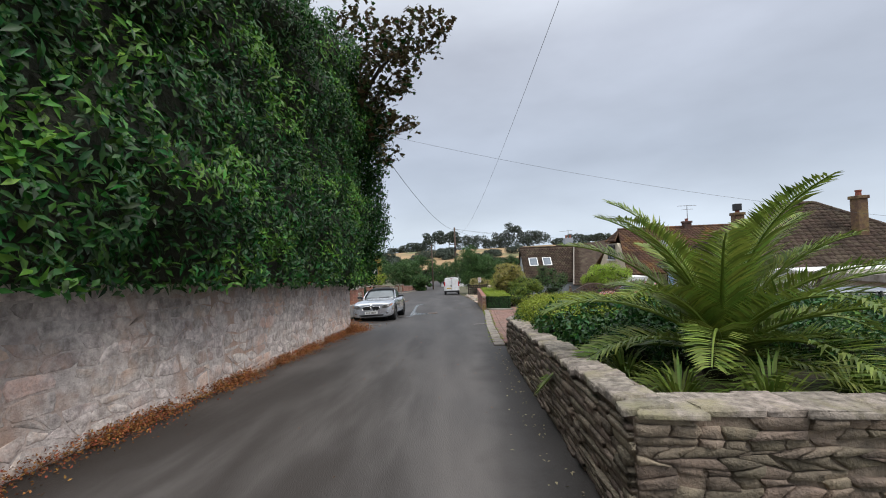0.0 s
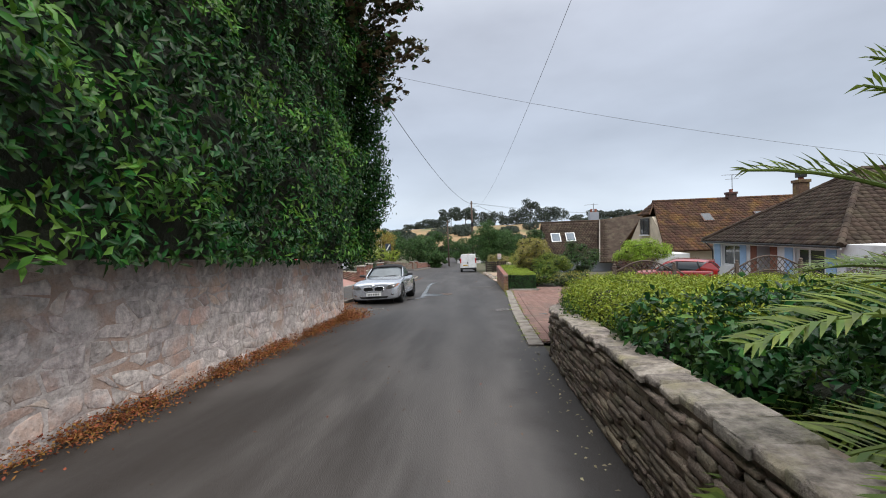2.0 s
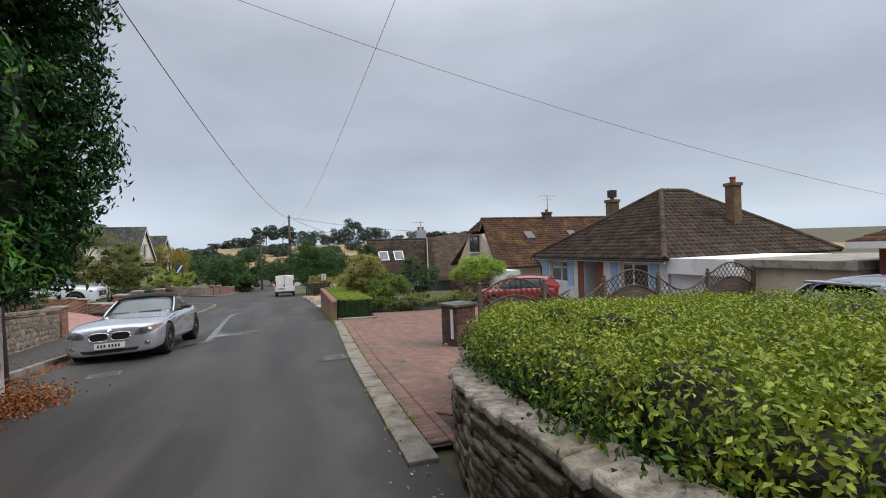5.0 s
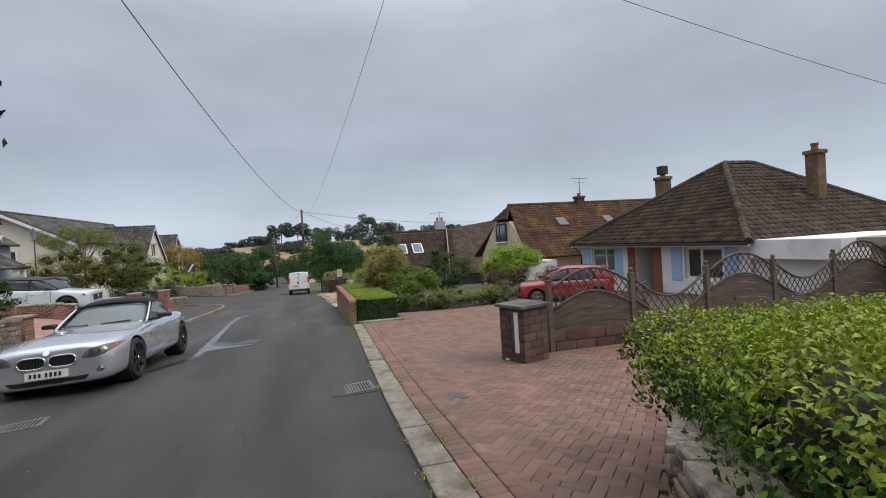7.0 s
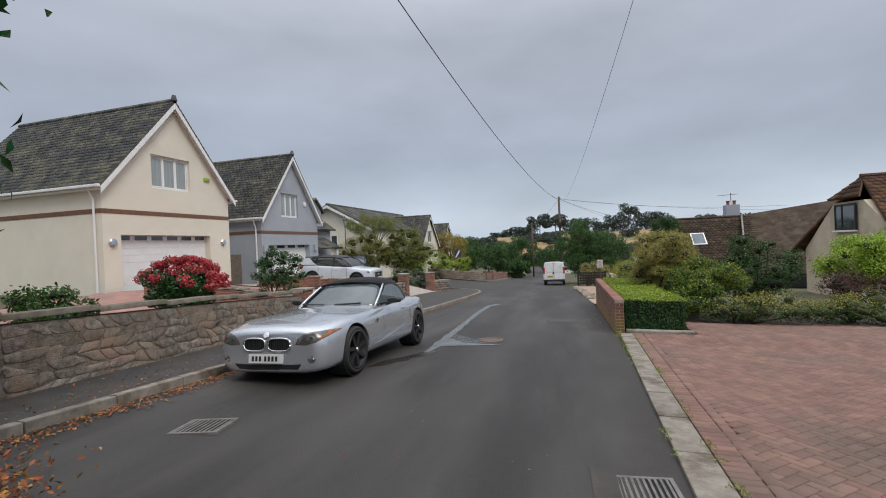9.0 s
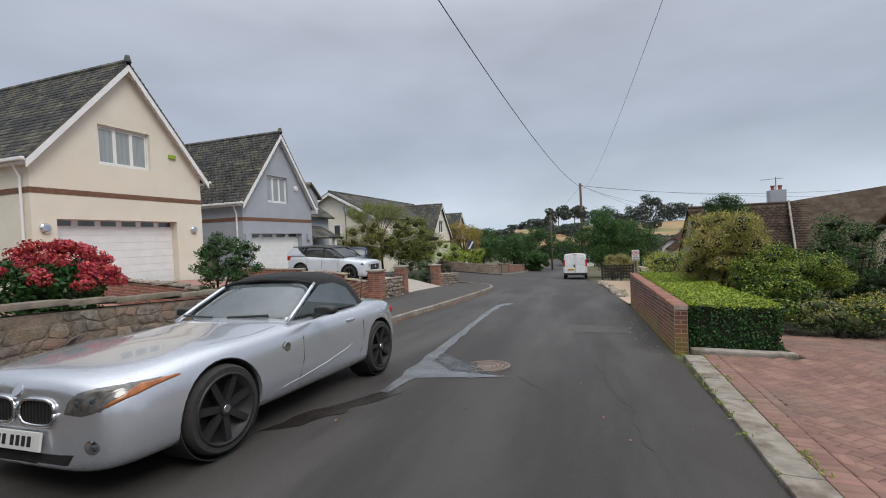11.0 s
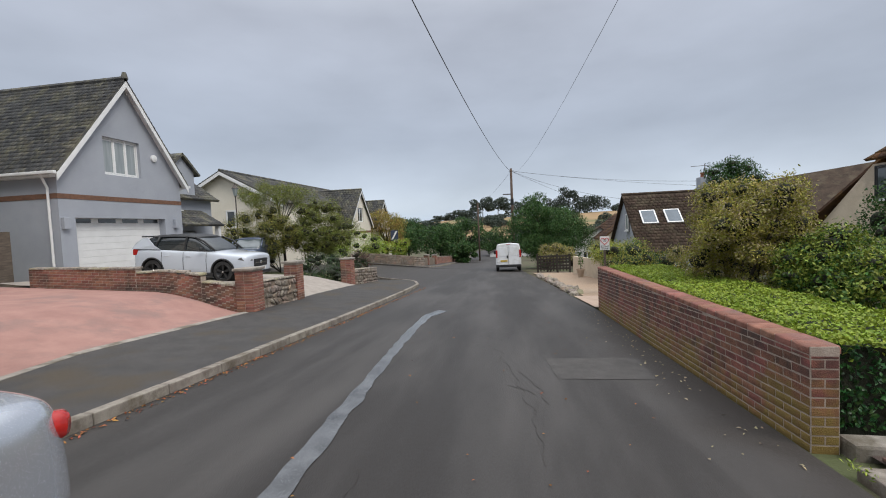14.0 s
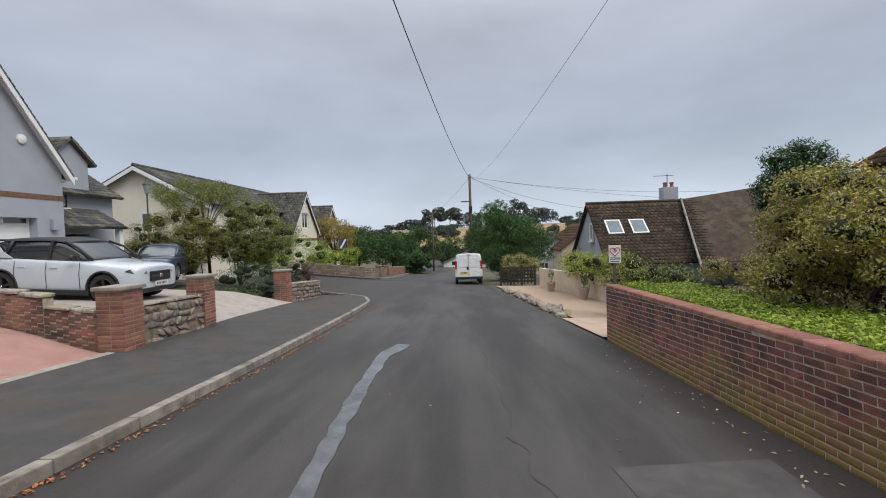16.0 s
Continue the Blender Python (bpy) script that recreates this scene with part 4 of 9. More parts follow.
# ---- houses ----
def roof_slope(name, parent, eave_a, eave_b, ridge_a, ridge_b, material, tw=0.25, course=0.22, thick=0.018):
    """One roof slope: a board and courses of overlapping tiles, trimmed to the slope's outline."""
    a, b, c, d = (Vector(p) for p in (eave_a, eave_b, ridge_b, ridge_a))
    along = (b - a).normalized()
    nrm = along.cross(d - a).normalized()
    if nrm.z < 0:
        nrm = -nrm
    up = nrm.cross(along).normalized()
    if up.z < 0:
        up = -up
    S = (d - a).dot(up)
    L0, L1 = (a - a).dot(along), (b - a).dot(along)
    R0, R1 = (d - a).dot(along), (c - a).dot(along)
    bm = bmesh.new()
    lo = [bm.verts.new(p - nrm * 0.09) for p in (a, b, c, d)]
    hi = [bm.verts.new(p) for p in (a, b, c, d)]
    bm.faces.new(lo), bm.faces.new(hi)
    for i in range(4):
        bm.faces.new((lo[i], lo[(i + 1) % 4], hi[(i + 1) % 4], hi[i]))
    ob = wpart(name, bm, material, parent)
    r = random.Random(11)
    vs, fs = [], []
    rows = int(S / course)
    for j in range(rows):
        s0, s1 = j * course, min((j + 1) * course + 0.05, S)
        la, lb = L0 + (R0 - L0) * s0 / S, L1 + (R1 - L1) * s0 / S
        u = la - (tw * 0.5 if j % 2 else 0)
        while u < lb:
            u0, u1 = max(u, la), min(u + tw - 0.006, lb)
            u += tw
            if u1 - u0 < 0.05:
                continue
            lift = thick * r.uniform(0.8, 1.5)
            o = len(vs)
            for uu, ss, hh in ((u0, s0, lift + 0.012), (u1, s0, lift + 0.012), (u1, s1, 0.008), (u0, s1, 0.008), (u0, s0, 0.0), (u1, s0, 0.0), (u1, s1, 0.0), (u0, s1, 0.0)):
                la2, lb2 = L0 + (R0 - L0) * ss / S, L1 + (R1 - L1) * ss / S
                vs.append(a + along * min(max(uu, la2), lb2) + up * ss + nrm * hh)
            for f in ((0, 1, 2, 3), (4, 5, 1, 0), (5, 6, 2, 1), (7, 4, 0, 3)):
                fs.append([o + k for k in f])
    if vs:
        t = part("roof_tiles", mesh_np("roof_tiles", np.array([tuple(v) for v in vs]), np.array(fs)), material, ob)
        t["kind"] = "stuff"
    return ob


def ridge_tiles(parent, p, q, material, name="ridge", r=0.11):
    p, q = Vector(p), Vector(q)
    L = (q - p).length
    k = max(2, int(L / 0.42))
    bm = bmesh.new()
    for i in range(k):
        a, b = p.lerp(q, i / k), p.lerp(q, (i + 0.97) / k)
        tube([a, b], [r * 1.04, r * 0.96], 8, bm)
    ob = wpart(name, bm, material, parent)
    ob["kind"] = "stuff"
    return ob


def window(parent, at, rz, w, h, lights, sill=True, glass=None, bars=0, frame_mat=None):
    """A casement window: frame, panes, sill. It faces -y before the turn rz."""
    m = pose(*at, 0, 0, rz)
    f, d = 0.06, 0.07
    x = -w / 2 + f
    inner = w - 2 * f
    edges, gaps = [], []
    for i, q in enumerate(lights):
        x1 = x + inner * q
        edges.append((x, x1))
        gaps.append(box(x + (f / 2 if i else 0), -0.1, f, x1 - (f / 2 if i < len(lights) - 1 else 0), 0.2, h - f))
        x = x1
    bm = cut(box(-w / 2, 0, 0, w / 2, d, h), gaps)
    ob = wpart("window", bm, frame_mat or PAINT_WHITE, parent, m=m)
    for (x0, x1) in edges:
        sash = box(x0 + 0.012, 0.015, f + 0.012, x1 - 0.012, 0.045, h - f - 0.012)
        inn = box(x0 + 0.06, 0.0, f + 0.06, x1 - 0.06, 0.06, h - f - 0.06)
        part("sash", cut(sash, [inn]), frame_mat or PAINT_WHITE, ob)
        part("pane", box(x0 + 0.03, 0.028, f + 0.03, x1 - 0.03, 0.034, h - f - 0.03), glass or GLASS_CURTAIN, ob)
    if sill:
        part("sill", box(-w / 2 - 0.1, -0.09, -0.09, w / 2 + 0.1, 0.05, -0.005, 0.012), sill if not isinstance(sill, bool) else PAINT_WHITE, ob)
    return ob


def garage_door(parent, at, rz, w, h, lights):
    """A sectional garage door with a row of small lights at the top."""
    m = pose(*at, 0, 0, rz)
    k = 9
    ob = wpart("garage_door", box(-w / 2, 0.012, 0, w / 2, 0.05, h), PAINT_WHITE, parent, "white sectional garage door", m=m)
    for i in range(k):
        part("door_section", box(-w / 2 + 0.002, 0, h * i / k + 0.005, w / 2 - 0.002, 0.011, h * (i + 1) / k - 0.005, 0.004), PAINT_WHITE, ob)
    for i in range(lights):
        x = -w / 2 + w * (i + 0.5) / lights
        part("light", box(x - w / lights * 0.36, -0.004, h * 0.90, x + w / lights * 0.36, 0.01, h * 0.97, 0.003), GLASS_DARK, ob)
    return ob


def gable_house(label, X, y0, y1, zb, ze, za, depth, wall_mat, roof_mat, over=0.2, band=None, garage=None, win=None, lamps=(), sill=None):
    """A house with its gable to +x at X, from y0 to y1."""
    ob = thing("house", X - depth / 2, (y0 + y1) / 2, zb, 0, label, "house")
    ym = (y0 + y1) / 2
    bm = prism([(y0, zb - 0.6), (y1, zb - 0.6), (y1, ze), (ym, za - 0.12), (y0, ze)], X - depth, X, "x")
    holes = []
    if garage:
        holes.append(box(X - 0.35, garage[0], zb - 0.2, X + 0.2, garage[1], garage[2]))
    if win:
        holes.append(box(X - 0.3, win[0], win[2], X + 0.2, win[1], win[3]))
    wpart("wall", cut(bm, holes) if holes else bm, wall_mat, ob)
    if garage:
        garage_door(ob, (X - 0.30, (garage[0] + garage[1]) / 2, zb), 90, garage[1] - garage[0] + 0.1, garage[2] - zb + 0.05, garage[3])
    if win:
        window(ob, (X - 0.12, (win[0] + win[1]) / 2, win[2]), 90, win[1] - win[0], win[3] - win[2], (0.33, 0.34, 0.33), sill=sill or wall_mat)
    if band:
        wpart("brick_band", box(X - depth, y0 - 0.015, band, X + 0.015, y1 + 0.015, band + 0.17), BAND_BRICK, ob)
    slope = (za - ze) / (ym - y0)
    ov = over
    ea, eb = y0 - ov, y1 + ov
    zl = ze - ov * slope
    for yy, s in ((ea, 1), (eb, -1)):
        roof_slope("roof", ob, (X + 0.28, yy, zl), (X - depth - 0.2, yy, zl), (X + 0.28, ym, za), (X - depth - 0.2, ym, za), roof_mat, 0.25, 0.2)
        # white barge board and soffit
        d = Vector((0, ym - yy, za - zl)).normalized()
        q = Vector((X + 0.26, yy, zl - 0.10))
        bm = bmesh.new()
        e = Vector((X + 0.26, ym, za - 0.10))
        dn = Vector((0, 0, -0.24))
        vs = [bm.verts.new(p) for p in (q, e, e + dn, q + dn)]
        vs2 = [bm.verts.new(p + Vector((0.035, 0, 0))) for p in (q, e, e + dn, q + dn)]
        bm.faces.new(vs), bm.faces.new(vs2[::-1])
        for i in range(4):
            bm.faces.new((vs[i], vs2[i], vs2[(i + 1) % 4], vs[(i + 1) % 4]))
        wpart("barge_board", bm, PAINT_WHITE, ob)
        soff = bmesh.new()
        pts = [Vector((X, yy, zl - 0.13)), Vector((X, ym, za - 0.13)), Vector((X + 0.27, ym, za - 0.13)), Vector((X + 0.27, yy, zl - 0.13))]
        vv = [soff.verts.new(p) for p in pts] + [soff.verts.new(p + Vector((0, 0, -0.02))) for p in pts]
        for f in ((0, 1, 2, 3), (7, 6, 5, 4), (0, 1, 5, 4), (1, 2, 6, 5), (2, 3, 7, 6), (3, 0, 4, 7)):
            soff.faces.new([vv[i] for i in f])
        wpart("soffit", soff, PAINT_WHITE, ob)
        gy2 = yy - s * 0.02
        wpart("gutter", box(X - depth, min(gy2, gy2 - s * 0.11), zl - 0.12, X + 0.3, max(gy2, gy2 - s * 0.11), zl - 0.02, 0.02), PAINT_WHITE, ob)
        wpart("fascia", box(X - depth, min(yy, yy + s * ov), zl - 0.2, X - 0.01, max(yy, yy + s * ov), zl - 0.12), PAINT_WHITE, ob)
    ridge_tiles(ob, (X + 0.28, ym, za + 0.0), (X - depth - 0.2, ym, za + 0.0), roof_mat)
    wpart("finial", tube([(X + 0.24, ym, za), (X + 0.24, ym, za + 0.24)], [0.13, 0.07], 8), roof_mat, ob)
    wpart("downpipe", tube([(X - 0.35, y0 - ov - 0.02, zl - 0.1), (X - 0.3, y0 - 0.06, zl - 0.55), (X - 0.3, y0 - 0.06, zb)], 0.04, 8), PAINT_WHITE, ob)
    for (ly, lz, kind) in lamps:
        if kind == "round":
            wl = wpart("wall_lamp", lathe([(0.16, 0), (0.16, 0.05), (0.12, 0.1)], 20, "x"), CHROME, ob, "round wall lamp", m=pose(X, ly, lz))
            part("lens", lathe([(0.115, 0.1), (0.1, 0.115), (0.01, 0.12)], 20, "x"), mat("lamp_lens", (0.35, 0.42, 0.5)) if "lamp_lens" not in MATS else MATS["lamp_lens"], wl)
        else:
            wl = wpart("wall_lamp", box(0, -0.11, -0.2, 0.14, 0.11, 0.2, 0.02), RENDER_GREY, ob, "square wall lamp", m=pose(X, ly, lz))
    return ob


cream = gable_house("cream rendered house with a gable, brown brick band and white garage", -16.1, 25.38, 31.5, -0.78, 3.72, 7.38, 9, RENDER_CREAM, SLATE, band=2.46, garage=(26.05, 30.28, 1.68, 6), win=(27.42, 29.3, 3.6, 4.98), lamps=((25.72, 1.38, "round"), (31.05, 1.36, "round")))
wpart("alarm_box", box(-16.1, 30.05, 4.2, -16.02, 30.35, 4.35, 0.02), YELLOWGREEN, cream, "yellow alarm box")
grey = gable_house("pale grey rendered house with a gable and white garage", -16.1, 33.85, 39.4, -0.95, 3.0, 6.62, 9, RENDER_GREY, SLATE, band=1.84, garage=(34.4, 38.4, 1.2, 4), win=(35.68, 37.32, 2.84, 4.26), lamps=((34.0, 1.0, "square"), (38.95, 1.0, "square")), sill=SLATE)
wpart("alarm_box", lathe([(0.15, 0), (0.15, 0.06), (0.05, 0.09)], 16, "x"), PAINT_WHITE, grey, "white alarm bell", m=pose(-16.1, 38.0, 3.75))
# lower wing and porch of the grey house
wing = wpart("wing", box(-22, 39.6, -1.5, -17.4, 43.2, 2.6), RENDER_GREY, grey)
roof_slope("wing_roof", grey, (-17.0, 39.6, 2.3), (-17.0, 43.4, 2.3), (-19.6, 39.6, 4.1), (-19.6, 43.4, 4.1), SLATE)
roof_slope("porch_roof", grey, (-16.1, 39.62, 0.95), (-16.1, 42.4, 0.95), (-17.4, 39.62, 1.75), (-17.4, 42.4, 1.75), SLATE)
wpart("porch_post", box(-16.45, 42.1, -1.6, -16.25, 42.3, 0.95), PAINT_WHITE, grey)
window(grey, (-17.4, 41.0, -0.9), 90, 1.8, 1.6, (0.5, 0.5), glass=GLASS_DARK)
window(grey, (-17.4, 40.5, 1.75), 90, 0.9, 0.7, (1.0,), glass=GLASS_DARK)
dormer = wpart("dormer", prism([(40.1, 2.4), (41.9, 2.4), (41.9, 3.7), (41.0, 4.4), (40.1, 3.7)], -19.5, -17.3, "x"), RENDER_GREY, grey)
for s in (39.85, 42.15):
    roof_slope("dormer_roof", grey, (-17.1, s, 3.55), (-19.6, s, 3.55), (-17.1, 41.0, 4.55), (-19.6, 41.0, 4.55), SLATE)

# long cream house with its gable to the camera and a cross gable to the road
h3 = thing("house", -22, 60, -2.2, 0, "cream rendered house with grey slate roofs behind shrubs", "house")
wpart("wall", prism([(-26.5, -2.6), (-17.6, -2.6), (-17.6, 2.75), (-22.0, 5.0), (-26.5, 2.75)], 51, 70, "y"), RENDER_CREAM, h3)
for xe in (-17.2, -26.9):
    roof_slope("roof", h3, (xe, 50.6, 2.6), (xe, 70.4, 2.6), (-22.0, 50.6, 5.15), (-22.0, 70.4, 5.15), SLATE, 0.3, 0.3)
ridge_tiles(h3, (-22, 50.6, 5.17), (-22, 70.4, 5.17), SLATE)
for xe in (-17.2, -26.9):
    bb = bmesh.new()
    vs = [bb.verts.new(p) for p in ((xe, 50.55, 2.5), (-22, 50.55, 5.06), (-22, 50.55, 4.82), (xe, 50.55, 2.26), (xe, 50.6, 2.5), (-22, 50.6, 5.06), (-22, 50.6, 4.82), (xe, 50.6, 2.26))]
    for f in ((0, 1, 2, 3), (7, 6, 5, 4), (0, 1, 5, 4), (1, 2, 6, 5), (2, 3, 7, 6), (3, 0, 4, 7)):
        bb.faces.new([vs[i] for i in f])
    wpart("barge_board", bb, PAINT_WHITE, h3)
window(h3, (-21.55, 50.95, 0.95), 0, 0.8, 1.3, (1.0,), glass=GLASS_DARK, sill=RENDER_CREAM)


def cross_gable(parent, X, y0, y1, zb, ze, za, depth, win):
    ym = (y0 + y1) / 2
    bm = prism([(y0, zb), (y1, zb), (y1, ze), (ym, za - 0.1), (y0, ze)], X - depth, X, "x")
    holes = [box(X - 0.25, win[0], win[2], X + 0.2, win[1], win[3])]
    wpart("wall", cut(bm, holes), RENDER_CREAM, parent)
    window(parent, (X - 0.1, (win[0] + win[1]) / 2, win[2]), 90, win[1] - win[0], win[3] - win[2], (0.5, 0.5), glass=GLASS_DARK)
    sl = (za - ze) / (ym - y0)
    for yy in (y0 - 0.3, y1 + 0.3):
        zl = ze - 0.3 * sl
        roof_slope("roof", parent, (X + 0.25, yy, zl), (X - depth - 1, yy, zl), (X + 0.25, ym, za), (X - depth - 1, ym, za), SLATE, 0.3, 0.3)
        bb = bmesh.new()
        p = [Vector((X + 0.25, yy, zl - 0.1)), Vector((X + 0.25, ym, za - 0.1)), Vector((X + 0.25, ym, za - 0.34)), Vector((X + 0.25, yy, zl - 0.34))]
        vs = [bb.verts.new(v) for v in p] + [bb.verts.new(v + Vector((-0.04, 0, 0))) for v in p]
        for f in ((0, 1, 2, 3), (7, 6, 5, 4), (0, 1, 5, 4), (1, 2, 6, 5), (2, 3, 7, 6), (3, 0, 4, 7)):
            bb.faces.new([vs[i] for i in f])
        wpart("barge_board", bb, PAINT_WHITE, parent)
    ridge_tiles(parent, (X + 0.25, ym, za), (X - depth - 1, ym, za), SLATE)
    wpart("brick_band", box(X - 0.3, y0 + 0.02, 0.1, X + 0.02, y1 - 0.02, 0.32), BAND_BRICK, parent)


cross_gable(h3, -16.1, 60.6, 66.8, -3.0, 1.2, 4.45, 7, (63.0, 64.6, 1.2, 2.6))
h5 = thing("house", -20, 73, -3, 0, "cream rendered house with a grey slate gable farther down", "house")
cross_gable(h5, -16.1, 68.6, 74.6, -4.0, 0.8, 3.75, 10, (71, 72.4, 0.6, 1.8))

# ---- bungalow with the brown hipped roof ----
bz = -2.15
bung = thing("bungalow", 20, 27, bz, 0, "white bungalow with blue shutters and a brown hipped tile roof", "house")
BX = 14.75
holes = [box(BX - 0.2, 29.63, -1.2, BX + 0.4, 31.52, 0.12), box(BX - 0.2, 23.42, -1.22, BX + 0.4, 25.19, 0.12), box(BX - 0.2, 26.97, bz, BX + 1.2, 28.05, 0.14)]
shell = cut(box(BX, 22.3, bz - 0.5, 25, 32.55, 0.33), holes)
wpart("wall", shell, RENDER_WHITE, bung)
window(bung, (BX + 0.1, 30.575, -1.2), -90, 1.89, 1.32, (0.6, 0.4), glass=GLASS_DARK)
window(bung, (BX + 0.1, 24.305, -1.22), -90, 1.77, 1.34, (0.42, 0.58), glass=GLASS_DARK)
for y, w in ((31.98, 0.66), (29.3, 0.58), (25.6, 0.55), (23.03, 0.55)):
    wpart("shutter", box(BX - 0.035, y - w / 2, -1.3, BX - 0.003, y + w / 2, 0.14, 0.008), PAINT_BLUE, bung, "pale blue shutter")
for y in (26.71, 28.34):
    wpart("porch_pier", box(BX - 0.03, y - 0.26, bz, BX + 0.25, y + 0.26, 0.2), BRICK_ORANGE, bung)
wpart("porch_wall", box(BX + 1.15, 26.9, bz, BX + 1.2, 28.1, 0.1), BRICK_ORANGE, bung)
wpart("front_door", box(BX + 1.08, 27.1, bz + 0.05, BX + 1.14, 27.95, -0.1, 0.01), BRICK_BROWN, bung)
E0, E1, EY0, EY1, ZE, ZR = 14.3, 25.4, 22.0, 32.95, 0.31, 3.83
YM, RX0, RX1 = 26.75, 18.95, 20.7
roof_slope("roof", bung, (E0, EY1, ZE), (E0, EY0, ZE), (RX0, YM, ZR), (RX0, YM, ZR), TILE, 0.33, 0.3, 0.03)
roof_slope("roof", bung, (E0, EY0, ZE), (E1, EY0, ZE), (RX0, YM, ZR), (RX1, YM, ZR), TILE, 0.33, 0.3, 0.03)
roof_slope("roof", bung, (E1, EY0, ZE), (E1, EY1, ZE), (RX1, YM, ZR), (RX1, YM, ZR), TILE, 0.33, 0.3, 0.03)
roof_slope("roof", bung, (E1, EY1, ZE), (E0, EY1, ZE), (RX1, YM, ZR), (RX0, YM, ZR), TILE, 0.33, 0.3, 0.03)
for p, q in (((E0, EY0, ZE + 0.02), (RX0, YM, ZR)), ((E0, EY1, ZE + 0.02), (RX0, YM, ZR)), ((E1, EY0, ZE + 0.02), (RX1, YM, ZR)), ((RX0, YM, ZR), (RX1, YM, ZR))):
    ridge_tiles(bung, p, q, TILE, "hip_ridge", 0.13)
wpart("fascia", box(E0 + 0.02, EY0 + 0.05, ZE - 0.18, E0 + 0.1, EY1 - 0.05, ZE - 0.05), PAINT_WHITE, bung)
wpart("gutter", box(E0 - 0.1, EY0, ZE - 0.12, E0 + 0.01, EY1, ZE - 0.03, 0.02), BLACK_PLASTIC, bung)
wpart("soffit", box(E0 + 0.1, EY0 + 0.1, ZE - 0.12, BX + 0.3, EY1 - 0.1, ZE - 0.09), PAINT_WHITE, bung)
wpart("downpipe", tube([(E0, 32.6, ZE - 0.1), (BX - 0.06, 32.45, -0.3), (BX - 0.06, 32.45, bz)], 0.04, 8), BLACK_PLASTIC, bung)


def chimney(parent, x, y, z0, z1, w, pot, body):
    ch = wpart("chimney", box(x - w / 2, y - w / 2, z0, x + w / 2, y + w / 2, z1 - 0.25, 0.01), body, parent)
    part("chimney_cap", box(x - w / 2 - 0.06, y - w / 2 - 0.06, z1 - 0.25, x + w / 2 + 0.06, y + w / 2 + 0.06, z1 - 0.08, 0.02), body, ch)
    part("chimney_pot", lathe([(0.14, 0), (0.12, pot * 0.7), (0.15, pot * 0.75), (0.15, pot), (0.1, pot)], 12), BRICK_ORANGE, ch).matrix_basis = pose(x, y, z1 - 0.1)
    return ch


chimney(bung, 21.05, 24.2, 1.6, 3.98, 0.5, 0.32, BRICK_LICHEN)
chimney(bung, 18.2, 29.8, 1.6, 3.75, 0.55, 0.25, BRICK_LICHEN)
wpart("cowl", box(18.0, 29.6, 3.8, 18.4, 30.0, 4.25, 0.03), BLACK_PLASTIC, bung)
# flat-roofed garages beside it
garage = thing("garage", 17, 19.5, -2.1, 0, "white flat-roofed garage with a grey felt roof edge", "garage")
wpart("wall", box(14.9, 19.6, -2.6, 20, 22.28, 0.15), RENDER_WHITE, garage)
wpart("fascia", box(14.55, 19.4, -0.3, 20.2, 22.15, 0.35, 0.02), RENDER_WHITE, garage)
garage2 = thing("garage", 15.5, 17.0, -2.0, 0, "buff rendered flat-roofed garage with a dark roof edge", "garage")
wpart("wall", box(14.2, 15.3, -2.6, 20, 18.5, 0.12), RENDER_BUFF, garage2)
wpart("roof", box(14.0, 15.2, 0.12, 20.2, 18.7, 0.38, 0.02), CONCRETE, garage2)
neigh = thing("bungalow", 20, 11.5, -2, 0, "buff bungalow with brick corners and a brown hipped roof", "house")
wpart("wall", box(14.6, 5, -2.6, 24, 15.0, 0.75), RENDER_BUFF, neigh)
wpart("brick_corner", box(14.57, 14.55, -2.6, 14.95, 15.03, 0.7), BRICK_ORANGE, neigh)
roof_slope("roof", neigh, (14.1, 15.5, 0.9), (14.1, 4.5, 0.9), (18.5, 10.6, 3.2), (18.5, 9.0, 3.2), TILE_RUST, 0.33, 0.3)
roof_slope("roof", neigh, (24.5, 15.5, 0.9), (14.1, 15.5, 0.9), (20, 10.6, 3.2), (18.5, 10.6, 3.2), TILE_RUST, 0.33, 0.3)
roof_slope("roof", neigh, (14.1, 4.5, 0.9), (24.5, 4.5, 0.9), (18.5, 9.0, 3.2), (20, 9.0, 3.2), TILE_RUST, 0.33, 0.3)
wpart("fascia", box(14.05, 4.5, 0.72, 14.15, 15.5, 0.9), PAINT_WHITE, neigh)
wpart("fascia", box(14.15, 14.02, 0.72, 24.5, 15.5, 0.9), PAINT_WHITE, neigh)

# ---- chalet bungalow with the russet roof ----
ch = thing("house", 19, 42, -2.6, 0, "cream chalet bungalow with a long russet tile roof", "house")
wpart("wall", prism([(36.6, -3), (45.4, -3), (45.4, -0.4), (42.25, 2.1), (39.75, 2.1), (36.6, -0.4)], 13.75, 27, "x"), RENDER_BUFF, ch)
roof_slope("roof", ch, (13.2, 36.0, -0.5), (27.5, 36.0, -0.5), (14.3, 41.0, 3.35), (27.5, 41.0, 3.35), TILE_RUST, 0.33, 0.3, 0.03)
roof_slope("roof", ch, (13.2, 46.0, -0.5), (27.5, 46.0, -0.5), (14.3, 41.0, 3.35), (27.5, 41.0, 3.35), TILE_RUST, 0.33, 0.3, 0.03)
roof_slope("roof", ch, (13.5, 39.65, 2.3), (13.5, 42.35, 2.3), (14.4, 41.0, 3.36), (14.4, 41.0, 3.36), TILE_RUST, 0.33, 0.3, 0.03)
ridge_tiles(ch, (14.3, 41, 3.37), (27.5, 41, 3.37), TILE_RUST)
